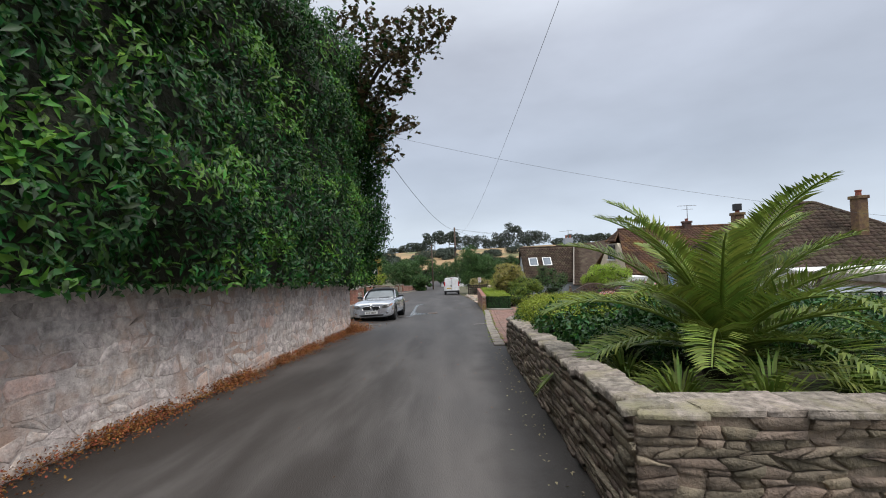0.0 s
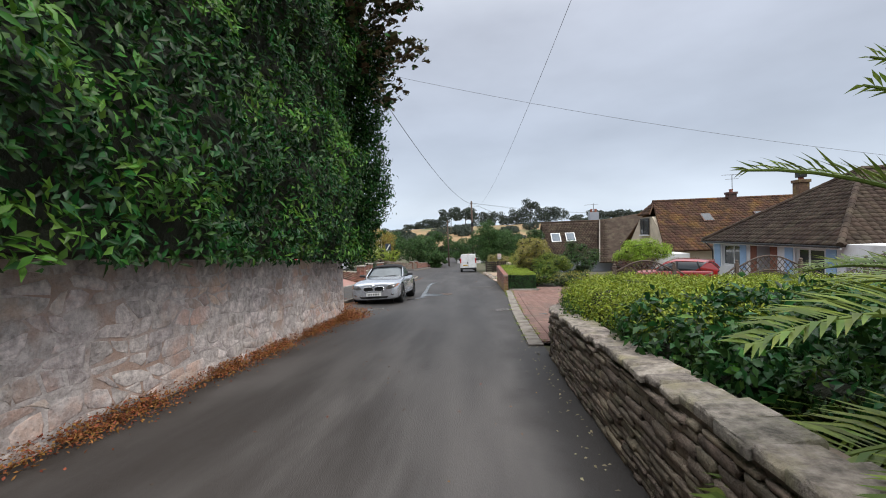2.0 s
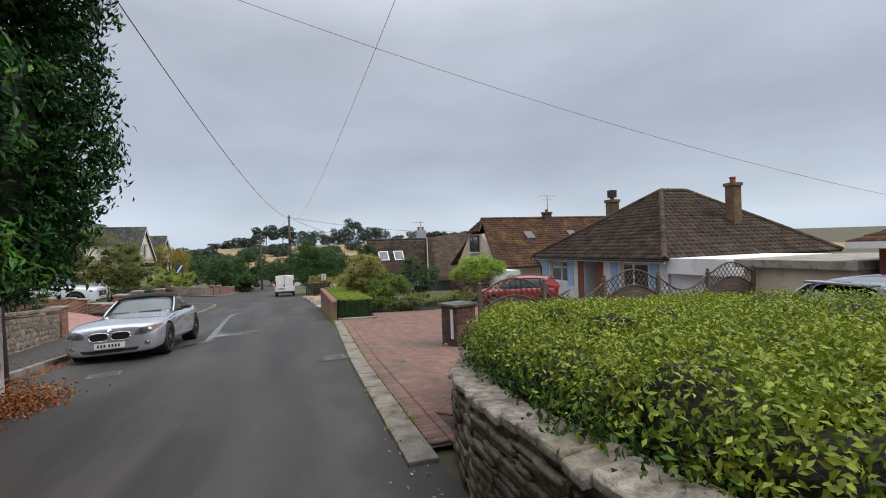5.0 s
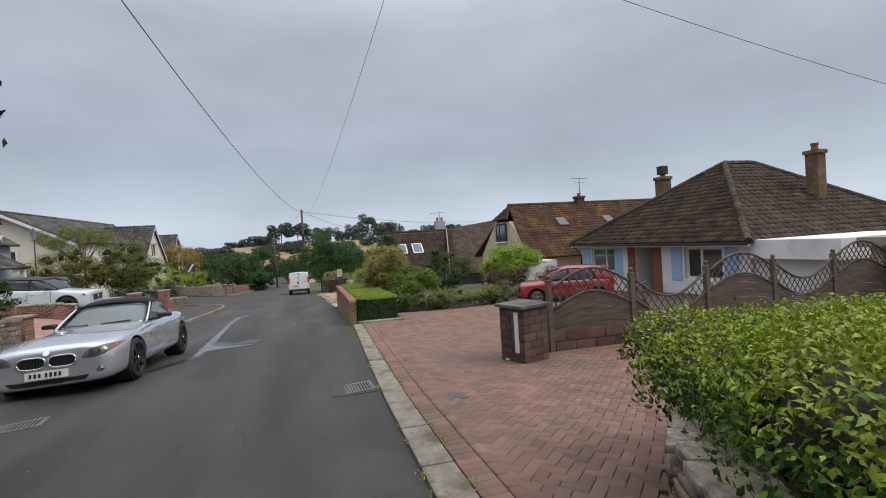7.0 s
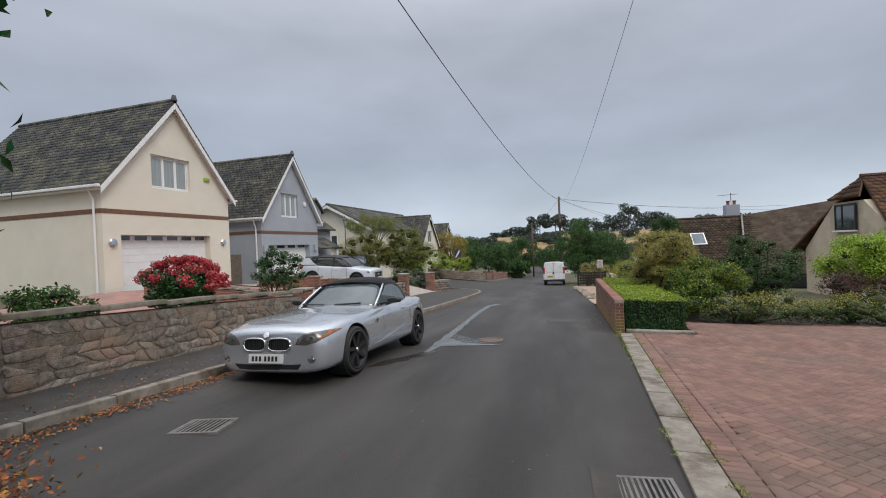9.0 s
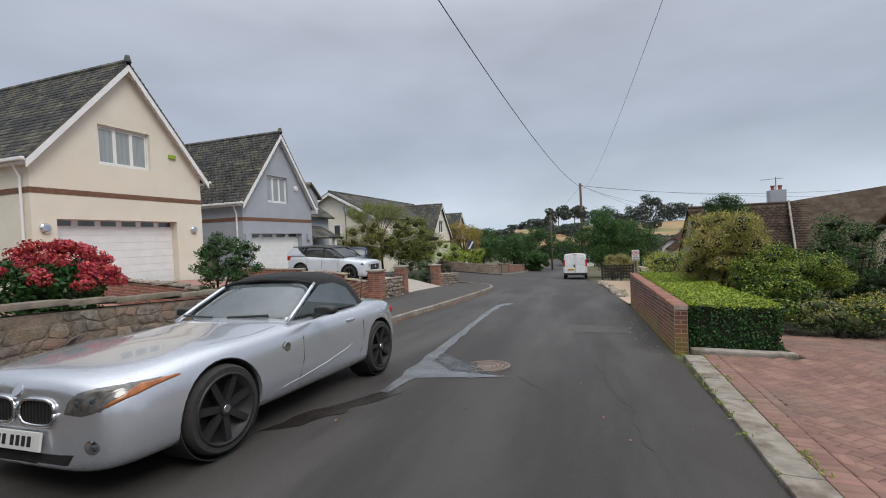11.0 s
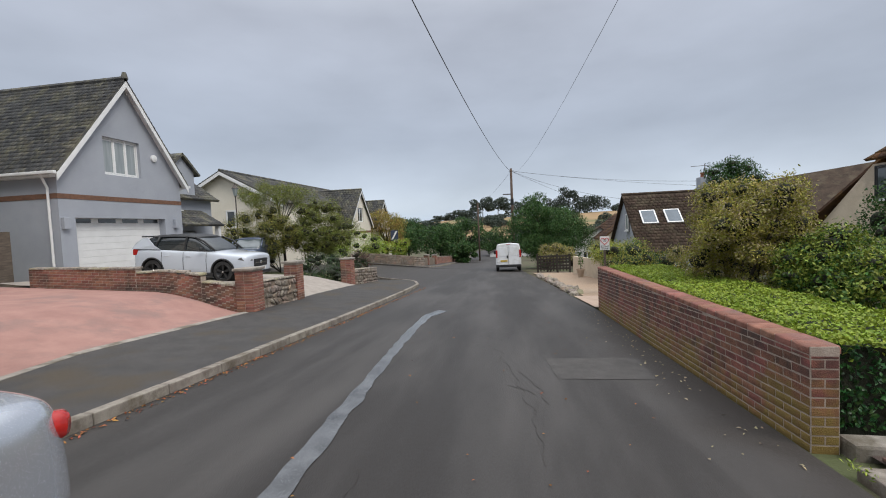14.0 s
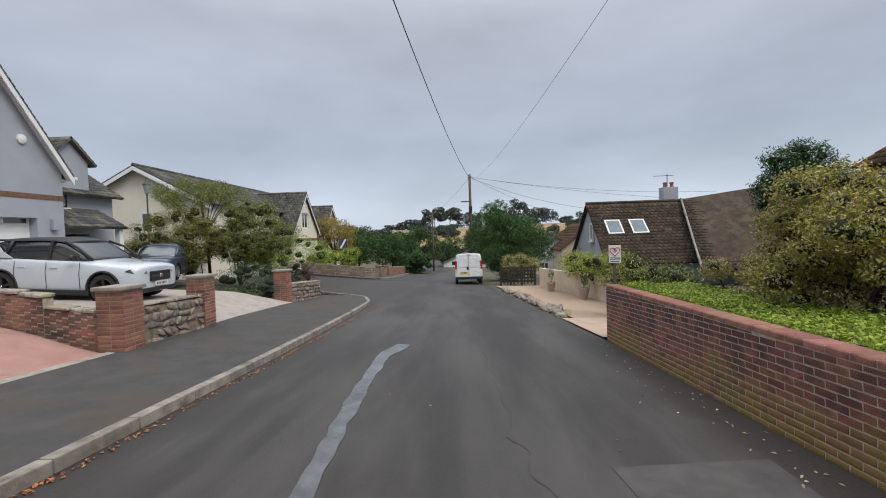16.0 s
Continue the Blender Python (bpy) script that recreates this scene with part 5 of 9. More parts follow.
window(ch, (13.62, 41.1, 0.65), -90, 1.8, 1.35, (0.35, 0.65), glass=GLASS_DARK, frame_mat=BLACK_PLASTIC)
for x in (17.6, 21.6):
    rl = wpart("rooflight", box(-0.4, -0.5, 0.0, 0.4, 0.5, 0.09, 0.015), BRICK_BROWN, ch, "small roof light", m=pose(x, 39.0, -0.5 + 3.0 * 0.77 + 0.03, 37.6, 0, 0))
    part("pane", box(-0.33, -0.43, 0.08, 0.33, 0.43, 0.10), GLASS_DARK, rl)
chimney(ch, 20.5, 41.0, 2.9, 3.95, 0.6, 0.25, BRICK_BROWN)
aer = wpart("aerial", tube([(20.6, 41, 3.7), (20.6, 41, 5.3)], 0.025, 6), IRON, ch, "television aerial")
for z, l in ((5.25, 0.9), (4.9, 0.6)):
    part("boom", tube([(20.6 - l, 41 - l * 0.3, z), (20.6 + l, 41 + l * 0.3, z + 0.06)], 0.014, 5), IRON, aer)
for k in range(6):
    x = 20.6 - 0.8 + k * 0.3
    part("element", tube([(x, 40.75, 5.26), (x + 0.05, 41.2, 5.26)], 0.01, 5), IRON, aer)
gar3 = thing("garage", 12.6, 33.8, -2.3, 0, "pale blue garage with a white boarded gable", "garage")
wpart("wall", box(11.6, 33.6, -2.8, 13.8, 36, -0.55), PAINT_WHITE, gar3)
wpart("door", box(11.56, 33.8, -2.4, 11.6, 35.5, -0.9), PAINT_BLUE, gar3)

# ---- house with the two roof lights ----
sk = thing("house", 12, 58, -3.4, 0, "pale grey chalet house with roof lights in a brown tile roof", "house")
wpart("wall", prism([(53.7, -4), (63.0, -4), (63.0, -2.2), (58.0, 2.0), (53.7, -2.0)], 7.75, 22, "x"), RENDER_GREY, sk)
roof_slope("roof", sk, (7.5, 53.4, -2.1), (22.5, 53.4, -2.1), (7.5, 58.0, 2.2), (22.5, 58.0, 2.2), TILE, 0.33, 0.3, 0.03)
roof_slope("roof", sk, (7.5, 63.2, -2.2), (22.5, 63.2, -2.2), (7.5, 58.0, 2.2), (22.5, 58.0, 2.2), TILE, 0.33, 0.3, 0.03)
ridge_tiles(sk, (7.5, 58, 2.22), (22.5, 58, 2.22), TILE)
window(sk, (7.62, 57.2, -0.6), -90, 0.8, 1.3, (1.0,), glass=GLASS_CURTAIN)
sang = math.degrees(math.atan2(4.3, 4.6))
for x in (8.9, 10.6):
    y = 56.0
    z = -2.1 + (y - 53.4) * 4.3 / 4.6
    rl = wpart("roof_light", box(-0.55, -0.72, 0.0, 0.55, 0.72, 0.08, 0.015), PAINT_WHITE, sk, "white framed roof light", m=pose(x, y, z + 0.03, sang, 0, 0))
    part("pane", box(-0.45, -0.62, 0.07, 0.45, 0.62, 0.088), mat("roof_light_glass", (0.13, 0.16, 0.19), None, 2, 0.1, 0, 20) if "roof_light_glass" not in MATS else MATS["roof_light_glass"], rl)
roof_slope("cross_roof", sk, (12.8, 52.0, -2.4), (26.0, 48.0, -2.4), (14.5, 58.0, 2.3), (27, 55.5, 3.9), TILE, 0.33, 0.3, 0.03)
wpart("verge", tube([(12.8, 51.95, -2.33), (14.5, 57.9, 2.36)], 0.07, 6), CONCRETE, sk)
chm = wpart("chimney", box(13.5, 58.5, 1.2, 14.6, 59.3, 3.3, 0.02), RENDER_GREY, sk)
for x in (13.8, 14.3):
    part("chimney_pot", lathe([(0.15, 0), (0.12, 0.25), (0.16, 0.3), (0.16, 0.4), (0.1, 0.4)], 10), BRICK_ORANGE, chm).matrix_basis = pose(x, 58.9, 3.28)
aer2 = wpart("aerial", tube([(14.2, 59.4, 2.9), (14.2, 59.4, 4.4)], 0.03, 6), IRON, sk, "television aerial")
part("boom", tube([(13.0, 59.0, 4.2), (14.8, 59.6, 4.3)], 0.02, 5), IRON, aer2)
# small far houses down the street
for k, (x, y, z, w, hgt, wm, rm) in enumerate(((-1.5, 118, -8, 9, 4.2, PAINT_WHITE, SLATE), (4, 135, -8, 9, 4.6, RENDER_CREAM, TILE), (9.5, 78, -5, 6, 4.4, PAINT_WHITE, TILE), (12.5, 73, -5, 7, 6.0, RENDER_BUFF, TILE_RUST), (40, 170, -8, 14, 8.0, PAINT_WHITE, TILE))):
    fh = thing("house", x, y, z, 0, "small far white house with a pitched roof", "house")
    wpart("wall", prism([(x - w / 2, z - 2), (x + w / 2, z - 2), (x + w / 2, z + hgt * 0.55), (x, z + hgt), (x - w / 2, z + hgt * 0.55)], y, y + 10, "y"), wm, fh)
    for s in (-1, 1):
        roof_slope("roof", fh, (x + s * (w / 2 + 0.3), y - 0.3, z + hgt * 0.52), (x + s * (w / 2 + 0.3), y + 10, z + hgt * 0.52), (x, y - 0.3, z + hgt + 0.1), (x, y + 10, z + hgt + 0.1), rm, 0.5, 0.5)
    for dx in (-w / 4, w / 4):
        window(fh, (x + dx, y - 0.03, z + hgt * 0.1), 0, 1.0, 1.1, (0.5, 0.5), glass=GLASS_DARK)

# ---- poles and wires ----
pole = thing("utility_pole", -1.04, 65.3, G(-1.04, 65.3), 0, "tall brown wooden utility pole with cables", "pole")
wpart("shaft", tube([(-1.04, 65.3, -4.2), (-1.04, 65.3, 5.75)], [0.16, 0.11], 12), WOOD_POLE, pole, smooth=True)
wpart("step_bracket", box(-1.9, 65.25, 3.2, -1.1, 65.35, 3.3), IRON, pole)
wpart("fuse_box", box(-1.2, 65.1, 2.2, -0.88, 65.2, 2.8, 0.02), BLACK_PLASTIC, pole)
wpart("cap_bracket", tube([(-1.25, 65.3, 5.5), (-0.8, 65.3, 5.5)], 0.035, 6), IRON, pole)
pole2 = thing("utility_pole", -6.6, 95, G(-6.6, 95), 0, "wooden utility pole farther down the street", "pole")
wpart("shaft", tube([(-6.6, 95, -6.5), (-6.6, 95, 4.0)], [0.16, 0.12], 10), WOOD_POLE, pole2, smooth=True)


def wire(name, pts, r, label):
    ob = part(name, tube(pts, r, 5), BLACK_PLASTIC)
    return tagged(ob, label, "cable", "overhead cables")


wire("overhead_cable", [(-6.56 + 0.0849 * y, y, 13.48 - 0.287 * y + 0.0025 * y * y) for y in np.linspace(65.3, -14, 40)], 0.017, "thick black overhead cable to the utility pole")
wire("overhead_cable", [(2.185 - 0.0472 * y, y, 6.934 - 0.1508 * y + 0.0019 * y * y) for y in np.linspace(65.3, -14, 40)], 0.0045, "thin overhead cable to the utility pole")
wire("overhead_cable", [(x, 16.11 - 0.0563 * x, 5.444 - 0.275 * x + 0.004 * x * x) for x in np.linspace(-9, 21.3, 30)], 0.0045, "thin overhead cable crossing to the bungalow")
for q, s in (((-6.6, 95, 3.9), 0.5), ((8.5, 60, 1.9), 0.4), ((20, 63, 3.2), 0.5), ((12.5, 73, 0.6), 0.4), ((30, 75, 3.0), 0.5)):
    p = Vector((-1.04, 65.3, 5.5))
    wire("overhead_cable", [tuple(p.lerp(Vector(q), t) - Vector((0, 0, 4 * s * t * (1 - t)))) for t in np.linspace(0, 1, 12)], 0.011, "black overhead cable from the utility pole")

# ---- plants ----
def foliage(name, pts, nrm, length, width, material, parent, droop=0.3, spread=0.7, label=""):
    me = leaf_mesh(name, pts, nrm, length, width, droop, spread)
    me.polygons.foreach_set("use_smooth", [True] * len(me.polygons))
    ob = part(name, me, material, parent, label)
    ob.matrix_parent_inverse = parent.matrix_basis.inverted()
    return ob


def shrub(name, label, centres, radii, n, length, width, material, material2=None, share=0.3, core=None, shell=0.65, droop=0.2, spread=0.8, category="shrub", group="", stems=5, top_only=False):
    """A bush of leafy clumps round short stems."""
    c0 = centres[0]
    zb = G(c0[0], c0[1])
    ob = thing(name, c0[0], c0[1], zb, 0, label, category, group)
    p, q = blob_points(int(n * 1.15), centres, radii, shell)
    if material2:
        # top_only: second leaf colour on upward-facing points, else a random share
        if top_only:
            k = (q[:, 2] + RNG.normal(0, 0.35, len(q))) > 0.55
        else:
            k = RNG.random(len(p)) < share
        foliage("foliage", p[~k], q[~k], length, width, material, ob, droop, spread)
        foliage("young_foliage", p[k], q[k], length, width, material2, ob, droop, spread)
    else:
        foliage("foliage", p, q, length, width, material, ob, droop, spread)
    # solid filler whose dark colour paints the shade between the leaves
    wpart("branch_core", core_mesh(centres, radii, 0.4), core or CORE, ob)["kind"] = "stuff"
    r = random.Random(len(centres) + n)
    for i in range(stems):
        c = centres[r.randrange(len(centres))]
        a = (c0[0] + r.uniform(-0.15, 0.15), c0[1] + r.uniform(-0.15, 0.15), zb - 0.05)
        m = ((a[0] + c[0]) / 2 + r.uniform(-0.1, 0.1), (a[1] + c[1]) / 2, (a[2] + c[2]) / 2)
        wpart("stem", tube([a, m, tuple(c)], [0.035, 0.025, 0.01], 6), BARK, ob, smooth=True)
    return ob


# core colours: inner shade of hedges and shrubs painted onto solid fillers
CORE = mat("core_shade_dark", (0.012, 0.016, 0.007), (0.02, 0.022, 0.010), 12, 0.95, 0.9, 30)
CORE_LIGHT = mat("core_shade_green", (0.035, 0.05, 0.015), (0.05, 0.055, 0.02), 12, 0.95, 0.9, 30)


def clumps(n, centre, size, r0, r1, seed):
    """Many clump centres filling an ellipsoid unevenly."""
    r = random.Random(seed)
    cs, rs = [], []
    while len(cs) < n:
        p = Vector((r.uniform(-1, 1), r.uniform(-1, 1), r.uniform(-1, 1)))
        if p.length > 1 or p.length < 0.25:
            continue
        cs.append((centre[0] + p.x * size[0], centre[1] + p.y * size[1], centre[2] + p.z * size[2]))
        k = r.uniform(r0, r1)
        rs.append((k, k, k * r.uniform(0.6, 0.9)))
    return cs, rs


# tall evergreen hedge over the old wall
def face_x(y, z):
    """Depth of the hedge's face, bulging and hollow."""
    return -3.0 + 0.34 * noise.noise(Vector((y * 0.6, z * 0.6, 1))) + 0.46 * noise.noise(Vector((y * 1.5, z * 1.4, 5))) + 0.16 * noise.noise(Vector((y * 3.4, z * 3.2, 2))) + 0.05 * (z - 3) * 0.3


def build_hedge():
    ob = thing("hedge", -4.2, 6, 1.4, 0, "tall dark evergreen hedge overhanging the old stone wall", "hedge")
    n = 60000
    y, u = RNG.uniform(-3, 14.5, n), RNG.random(n)
    zb = np.array([G(-3.9, a) for a in y]) + 1.60
    z = zb + 0.05 + u * (7.6 - zb)
    x = np.array([face_x(a, b) for a, b in zip(y, z)])
    depth = RNG.exponential(0.16, n)
    low = np.clip(1 - (z - zb) / 0.5, 0, 1)
    pts = np.c_[x - depth - low ** 2 * 0.35 * RNG.random(n), y, z - low * 0.12 * RNG.random(n)]
    nrm = np.tile([0.9, -0.25, 0.45], (n, 1))
    d = vnoise(pts, 1.3)
    bright = (d + RNG.normal(0, 0.18, n) - depth) > 0.22
    foliage("foliage", pts[~bright], nrm[~bright], 0.14, 0.05, LAUREL, ob, 0.35, 0.6)
    foliage("fresh_foliage", pts[bright], nrm[bright], 0.15, 0.05, LAUREL_TIP, ob, 0.2, 0.5)
    m = 12000
    y = 14.35 + 0.3 * RNG.random(m) ** 2
    x, u = RNG.uniform(-6.5, -2.85, m), RNG.random(m)
    z = 0.75 + u * 6.7
    y = y + 0.35 * np.array([noise.noise(Vector((a * 1.1, b * 0.9, 3))) for a, b in zip(x, z)]) - 0.25 * np.clip((x + 3.4) / 0.6, 0, 1)
    pts = np.c_[x, y, z]
    foliage("end_foliage", pts, np.tile([0.35, 0.8, 0.4], (m, 1)), 0.125, 0.05, LAUREL, ob, 0.4, 0.6)
    # loose shoots that stand off the end
    k = 2600
    c = np.c_[RNG.uniform(-3.0, -2.75, 60), RNG.uniform(13.6, 14.5, 60), RNG.uniform(1.2, 6.8, 60)]
    i = RNG.integers(0, 60, k)
    t = RNG.random(k)[:, None]
    dirs = RNG.normal(0, 1, (60, 3)) * 0.12 + np.array([0.28, 0.16, 0.12])
    pts = c[i] + dirs[i] * t + RNG.normal(0, 0.03, (k, 3))
    foliage("loose_foliage", pts, np.tile([0.5, 0.1, 0.6], (k, 1)), 0.11, 0.035, LAUREL, ob, 0.2, 0.9)
    # dark solid filler behind the leaves, painted as the hedge's deep shade
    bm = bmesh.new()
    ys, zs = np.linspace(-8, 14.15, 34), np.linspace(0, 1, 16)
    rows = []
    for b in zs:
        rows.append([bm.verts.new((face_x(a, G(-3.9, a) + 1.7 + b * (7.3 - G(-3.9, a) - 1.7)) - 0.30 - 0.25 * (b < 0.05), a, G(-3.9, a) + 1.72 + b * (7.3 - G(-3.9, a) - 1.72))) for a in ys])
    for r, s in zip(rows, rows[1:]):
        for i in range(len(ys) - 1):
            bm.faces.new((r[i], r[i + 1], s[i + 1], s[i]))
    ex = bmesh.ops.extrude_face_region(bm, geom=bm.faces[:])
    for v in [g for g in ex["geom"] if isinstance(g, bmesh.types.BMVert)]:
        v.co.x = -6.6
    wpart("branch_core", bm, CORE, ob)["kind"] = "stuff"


build_hedge()
trunk = thing("tree", -4.35, 15.3, G(-4.35, 15.3), 0, "dark tree trunk at the end of the old wall", "tree")
wpart("trunk", tube([(-4.53, 15.6, -1.1), (-4.5, 15.57, 0.2), (-4.4, 15.4, 1.6), (-4.2, 14.7, 4.0), (-3.6, 14.3, 6.2)], [0.34, 0.29, 0.25, 0.16, 0.08], 12), BARK, trunk, smooth=True)
for a, b in (((-4.2, 14.6, 4.0), (-2.6, 14.0, 6.2)), ((-4.0, 14.5, 4.8), (-2.0, 13.8, 7.4)), ((-4.3, 14.7, 3.4), (-3.0, 14.6, 5.0)), ((-3.6, 14.3, 6.2), (-1.2, 13.6, 8.6))):
    wpart("limb", tube([a, tuple(Vector(a).lerp(Vector(b), 0.5) + Vector((0, 0, 0.3))), b], [0.09, 0.06, 0.02], 8), BARK, trunk, smooth=True)


def palmate(n, pts, size, material, parent, name):
    """Broad five-fingered leaves hanging from their stalks."""
    vs, fs = [], []
    for p in pts:
        r = random.Random(int(p[0] * 1e4) ^ int(p[2] * 1e4))
        m = Euler((r.uniform(-0.9, 0.9), r.uniform(-0.9, 0.9), r.uniform(0, 6.3))).to_matrix()
        s = size * r.uniform(0.6, 1.2)
        for k in range(5):
            a = (k - 2) * 0.62
            L = s * (1.0 - 0.13 * abs(k - 2))
            d, e = Vector((math.sin(a), math.cos(a), -0.25)), Vector((math.cos(a), -math.sin(a), 0))
            o = len(vs)
            for q in (Vector((0, 0, 0)), d * L * 0.6 + e * s * 0.2, d * L, d * L * 0.6 - e * s * 0.2):
                vs.append(tuple(Vector(p) + m @ q))
            fs.append((o, o + 1, o + 2, o + 3))
    ob = part(name, mesh_np(name, np.array(vs), np.array(fs)), material, parent)
    ob.matrix_parent_inverse = parent.matrix_basis.inverted()
    return ob


cs, rs = [], []
for c, s in (((-2.3, 13.6, 7.4), 1.0), ((-1.2, 13.4, 8.4), 0.9), ((-2.6, 13.8, 5.9), 0.75), ((-1.75, 13.4, 5.75), 0.42), ((-1.3, 13.3, 5.55), 0.25), ((-2.2, 13.7, 4.9), 0.45), ((-3.0, 14.0, 6.6), 0.9), ((-0.5, 13.2, 8.7), 0.5), ((-1.6, 13.5, 7.0), 0.35), ((-3.0, 14.0, 8.6), 1.2)):
    cs.append(c)
    rs.append((s, s, s * 0.8))
mp_, mn_ = blob_points(2300, cs, rs, 0.75)
palmate(5, mp_, 0.16, MAPLE, trunk, "crown")
kk = RNG.random(len(mp_)) < 0.25
palmate(5, mp_[kk] + RNG.normal(0, 0.08, (kk.sum(), 3)), 0.14, LAUREL, trunk, "green_crown")
cs = [(-3.5, 14.8, 1.7), (-3.1, 14.75, 2.6), (-3.2, 14.8, 3.7), (-4.1, 15.1, 1.4), (-3.1, 14.7, 4.9), (-4.4, 15.2, 2.4), (-3.9, 15.1, 3.4), (-2.9, 14.6, 6.0)]
p, q = blob_points(24000, cs, [(0.66, 0.55, 0.85)] * 8, 0.7)
foliage("hanging_foliage", p, q, 0.13, 0.05, LAUREL, trunk, 0.6, 0.7)

# young date palm in the raised bed
def build_palm():
    px, py = 2.68, 4.75
    z0 = G(px, py) + 0.55
    ob = thing("palm", px, py, z0, 0, "young date palm with arching feathery fronds in a raised bed", "palm")
    wpart("trunk", lathe([(0.16, -0.1), (0.2, 0.1), (0.19, 0.3), (0.12, 0.45)], 14), BARK, ob, m=pose(px, py, z0))
    r = random.Random(5)
    fr = []
    for k in range(32):
        az = k * 2.399 + r.uniform(-0.2, 0.2)
        lift = 1.42 - 1.25 * (k / 31) ** 0.9
        fr.append((az, lift, r.uniform(1.65, 2.15)))
    fr += [(2.75, 1.28, 2.0), (0.35, 1.2, 2.05)]
    for az, lift, L in fr:
        if lift < 0.55 and math.cos(az) < -0.1 and math.sin(az) > 0.35:
            continue
        pts = []
        e = lift
        p = Vector((px, py, z0 + 0.3))
        d0 = Vector((math.cos(az), math.sin(az), 0))
        seg = 14
        for i in range(seg + 1):
            pts.append(p.copy())
            d = d0 * math.cos(e) + Vector((0, 0, math.sin(e)))
            p = p + d * L / seg
            e -= (0.085 if lift > 0.9 else 0.10) * (0.4 + i / seg)
        fo = wpart("frond", tube(pts, [0.022 * (1 - 0.85 * i / seg) + 0.003 for i in range(seg + 1)], 5), PALM, ob)
        vs, fs = [], []
        m = 66
        for j in range(m):
            t = 0.12 + 0.88 * j / m
            i = min(int(t * seg), seg - 1)
            c = pts[i].lerp(pts[i + 1], t * seg - i)
            d = (pts[i + 1] - pts[i]).normalized()
            sd = d.cross(Vector((0, 0, 1))).normalized()
            up = sd.cross(d)
            ll = 0.40 * math.sin(math.pi * min(0.14 + 0.8 * t, 0.97)) ** 0.7
            for s in (-1, 1):
                w = (sd * s * 0.78 + d * 0.62 + up * r.uniform(0.15, 0.42)).normalized()
                tip = c + w * ll - Vector((0, 0, 0.05 * ll + r.uniform(0, 0.05)))
                nn = w.cross(up).normalized() * 0.0105
                o = len(vs)
                vs += [tuple(c - nn), tuple(c + w * ll * 0.45 + nn * 1.3 + up * 0.004), tuple(tip), tuple(c + w * ll * 0.45 - nn * 1.3)]
                fs.append((o, o + 1, o + 2, o + 3))
        part("leaf_blade", mesh_np("leaf_blade", np.array(vs), np.array(fs)), PALM, fo)


build_palm()


def fan_plant(name, x, y, z, n, L, material, label, spread=1.2, droop=0.5, w=0.02, category="plant"):
    ob = thing(name, x, y, z, 0, label, category)
    r = random.Random(int(x * 97 + y * 13))
    vs, fs = [], []
    for k in range(n):
        az, el = r.uniform(0, 6.28), r.uniform(0.15, spread)
        l = L * r.uniform(0.65, 1.1)
        d = Vector((math.cos(az) * math.cos(el), math.sin(az) * math.cos(el), math.sin(el)))
        s = Vector((-math.sin(az), math.cos(az), 0)) * w
        a, b, c = Vector((x, y, z)), Vector((x, y, z)) + d * l * 0.55, Vector((x, y, z)) + d * l - Vector((0, 0, droop * l * 0.4))
        o = len(vs)
        vs += [tuple(a - s * 0.4), tuple(a + s * 0.4), tuple(b + s), tuple(b - s), tuple(c + s * 0.12), tuple(c - s * 0.12)]
        fs += [(o, o + 1, o + 2, o + 3), (o + 3, o + 2, o + 4, o + 5)]
    bl = part("leaves", mesh_np("leaves", np.array(vs), np.array(fs)), material, ob)
    bl.matrix_parent_inverse = ob.matrix_basis.inverted()
    return ob


for x, y, s in ((1.75, 3.75, 0.62), (2.35, 3.55, 0.7), (1.65, 4.7, 0.6), (3.3, 3.9, 0.65), (1.9, 5.6, 0.55)):
    fan_plant("fan_palm", x, y, G(x, y) + 0.58, 130, s, PALM, "low spiky fan palm spilling over the garden wall", 1.1, 0.7, 0.012, "palm")
fan_plant("fan_palm", 3.9, 3.3, G(3.9, 3.3) + 0.6, 150, 0.9, PALM, "drooping palm fronds over the front of the garden wall", 0.8, 1.2, 0.012, "palm")

for x, y, sx, seed in ((2.2, 5.4, 0.65, 301), (3.4, 5.5, 0.7, 302), (3.9, 4.2, 0.75, 303), (5.2, 4.4, 0.8, 304), (4.8, 5.6, 0.8, 305)):
    cs, rs = clumps(14, (x, y, G(x, y) + 0.78), (sx, 0.55, 0.16), 0.16, 0.26, seed)
    shrub("shrub", "low dark green ground foliage under the palm", cs, rs, 4200, 0.07, 0.03, HEDGE_DARK, PRIVET, 0.4, stems=2)

# mounded hedge behind the garden wall
def mound():
    cs, rs = [], []
    r = random.Random(3)
    for y in np.arange(7.0, 13.15, 0.51):
        x0 = float(np.interp(y, [7.0, 10, 11.2, 12.2, 12.9], [1.66, 1.64, 1.86, 2.2, 2.8]))
        for x in np.arange(x0, 6.6, 0.62):
            k = r.uniform(0.42, 0.56)
            top = G(x, y) + 1.24 + r.uniform(-0.05, 0.09) - 0.06 * smoothstep(2.4, 1.6, x)
            cs.append((x + r.uniform(-0.1, 0.1), y + r.uniform(-0.1, 0.1), top - k * 0.75))
            rs.append((k, k, k * 0.75))
    return cs, rs


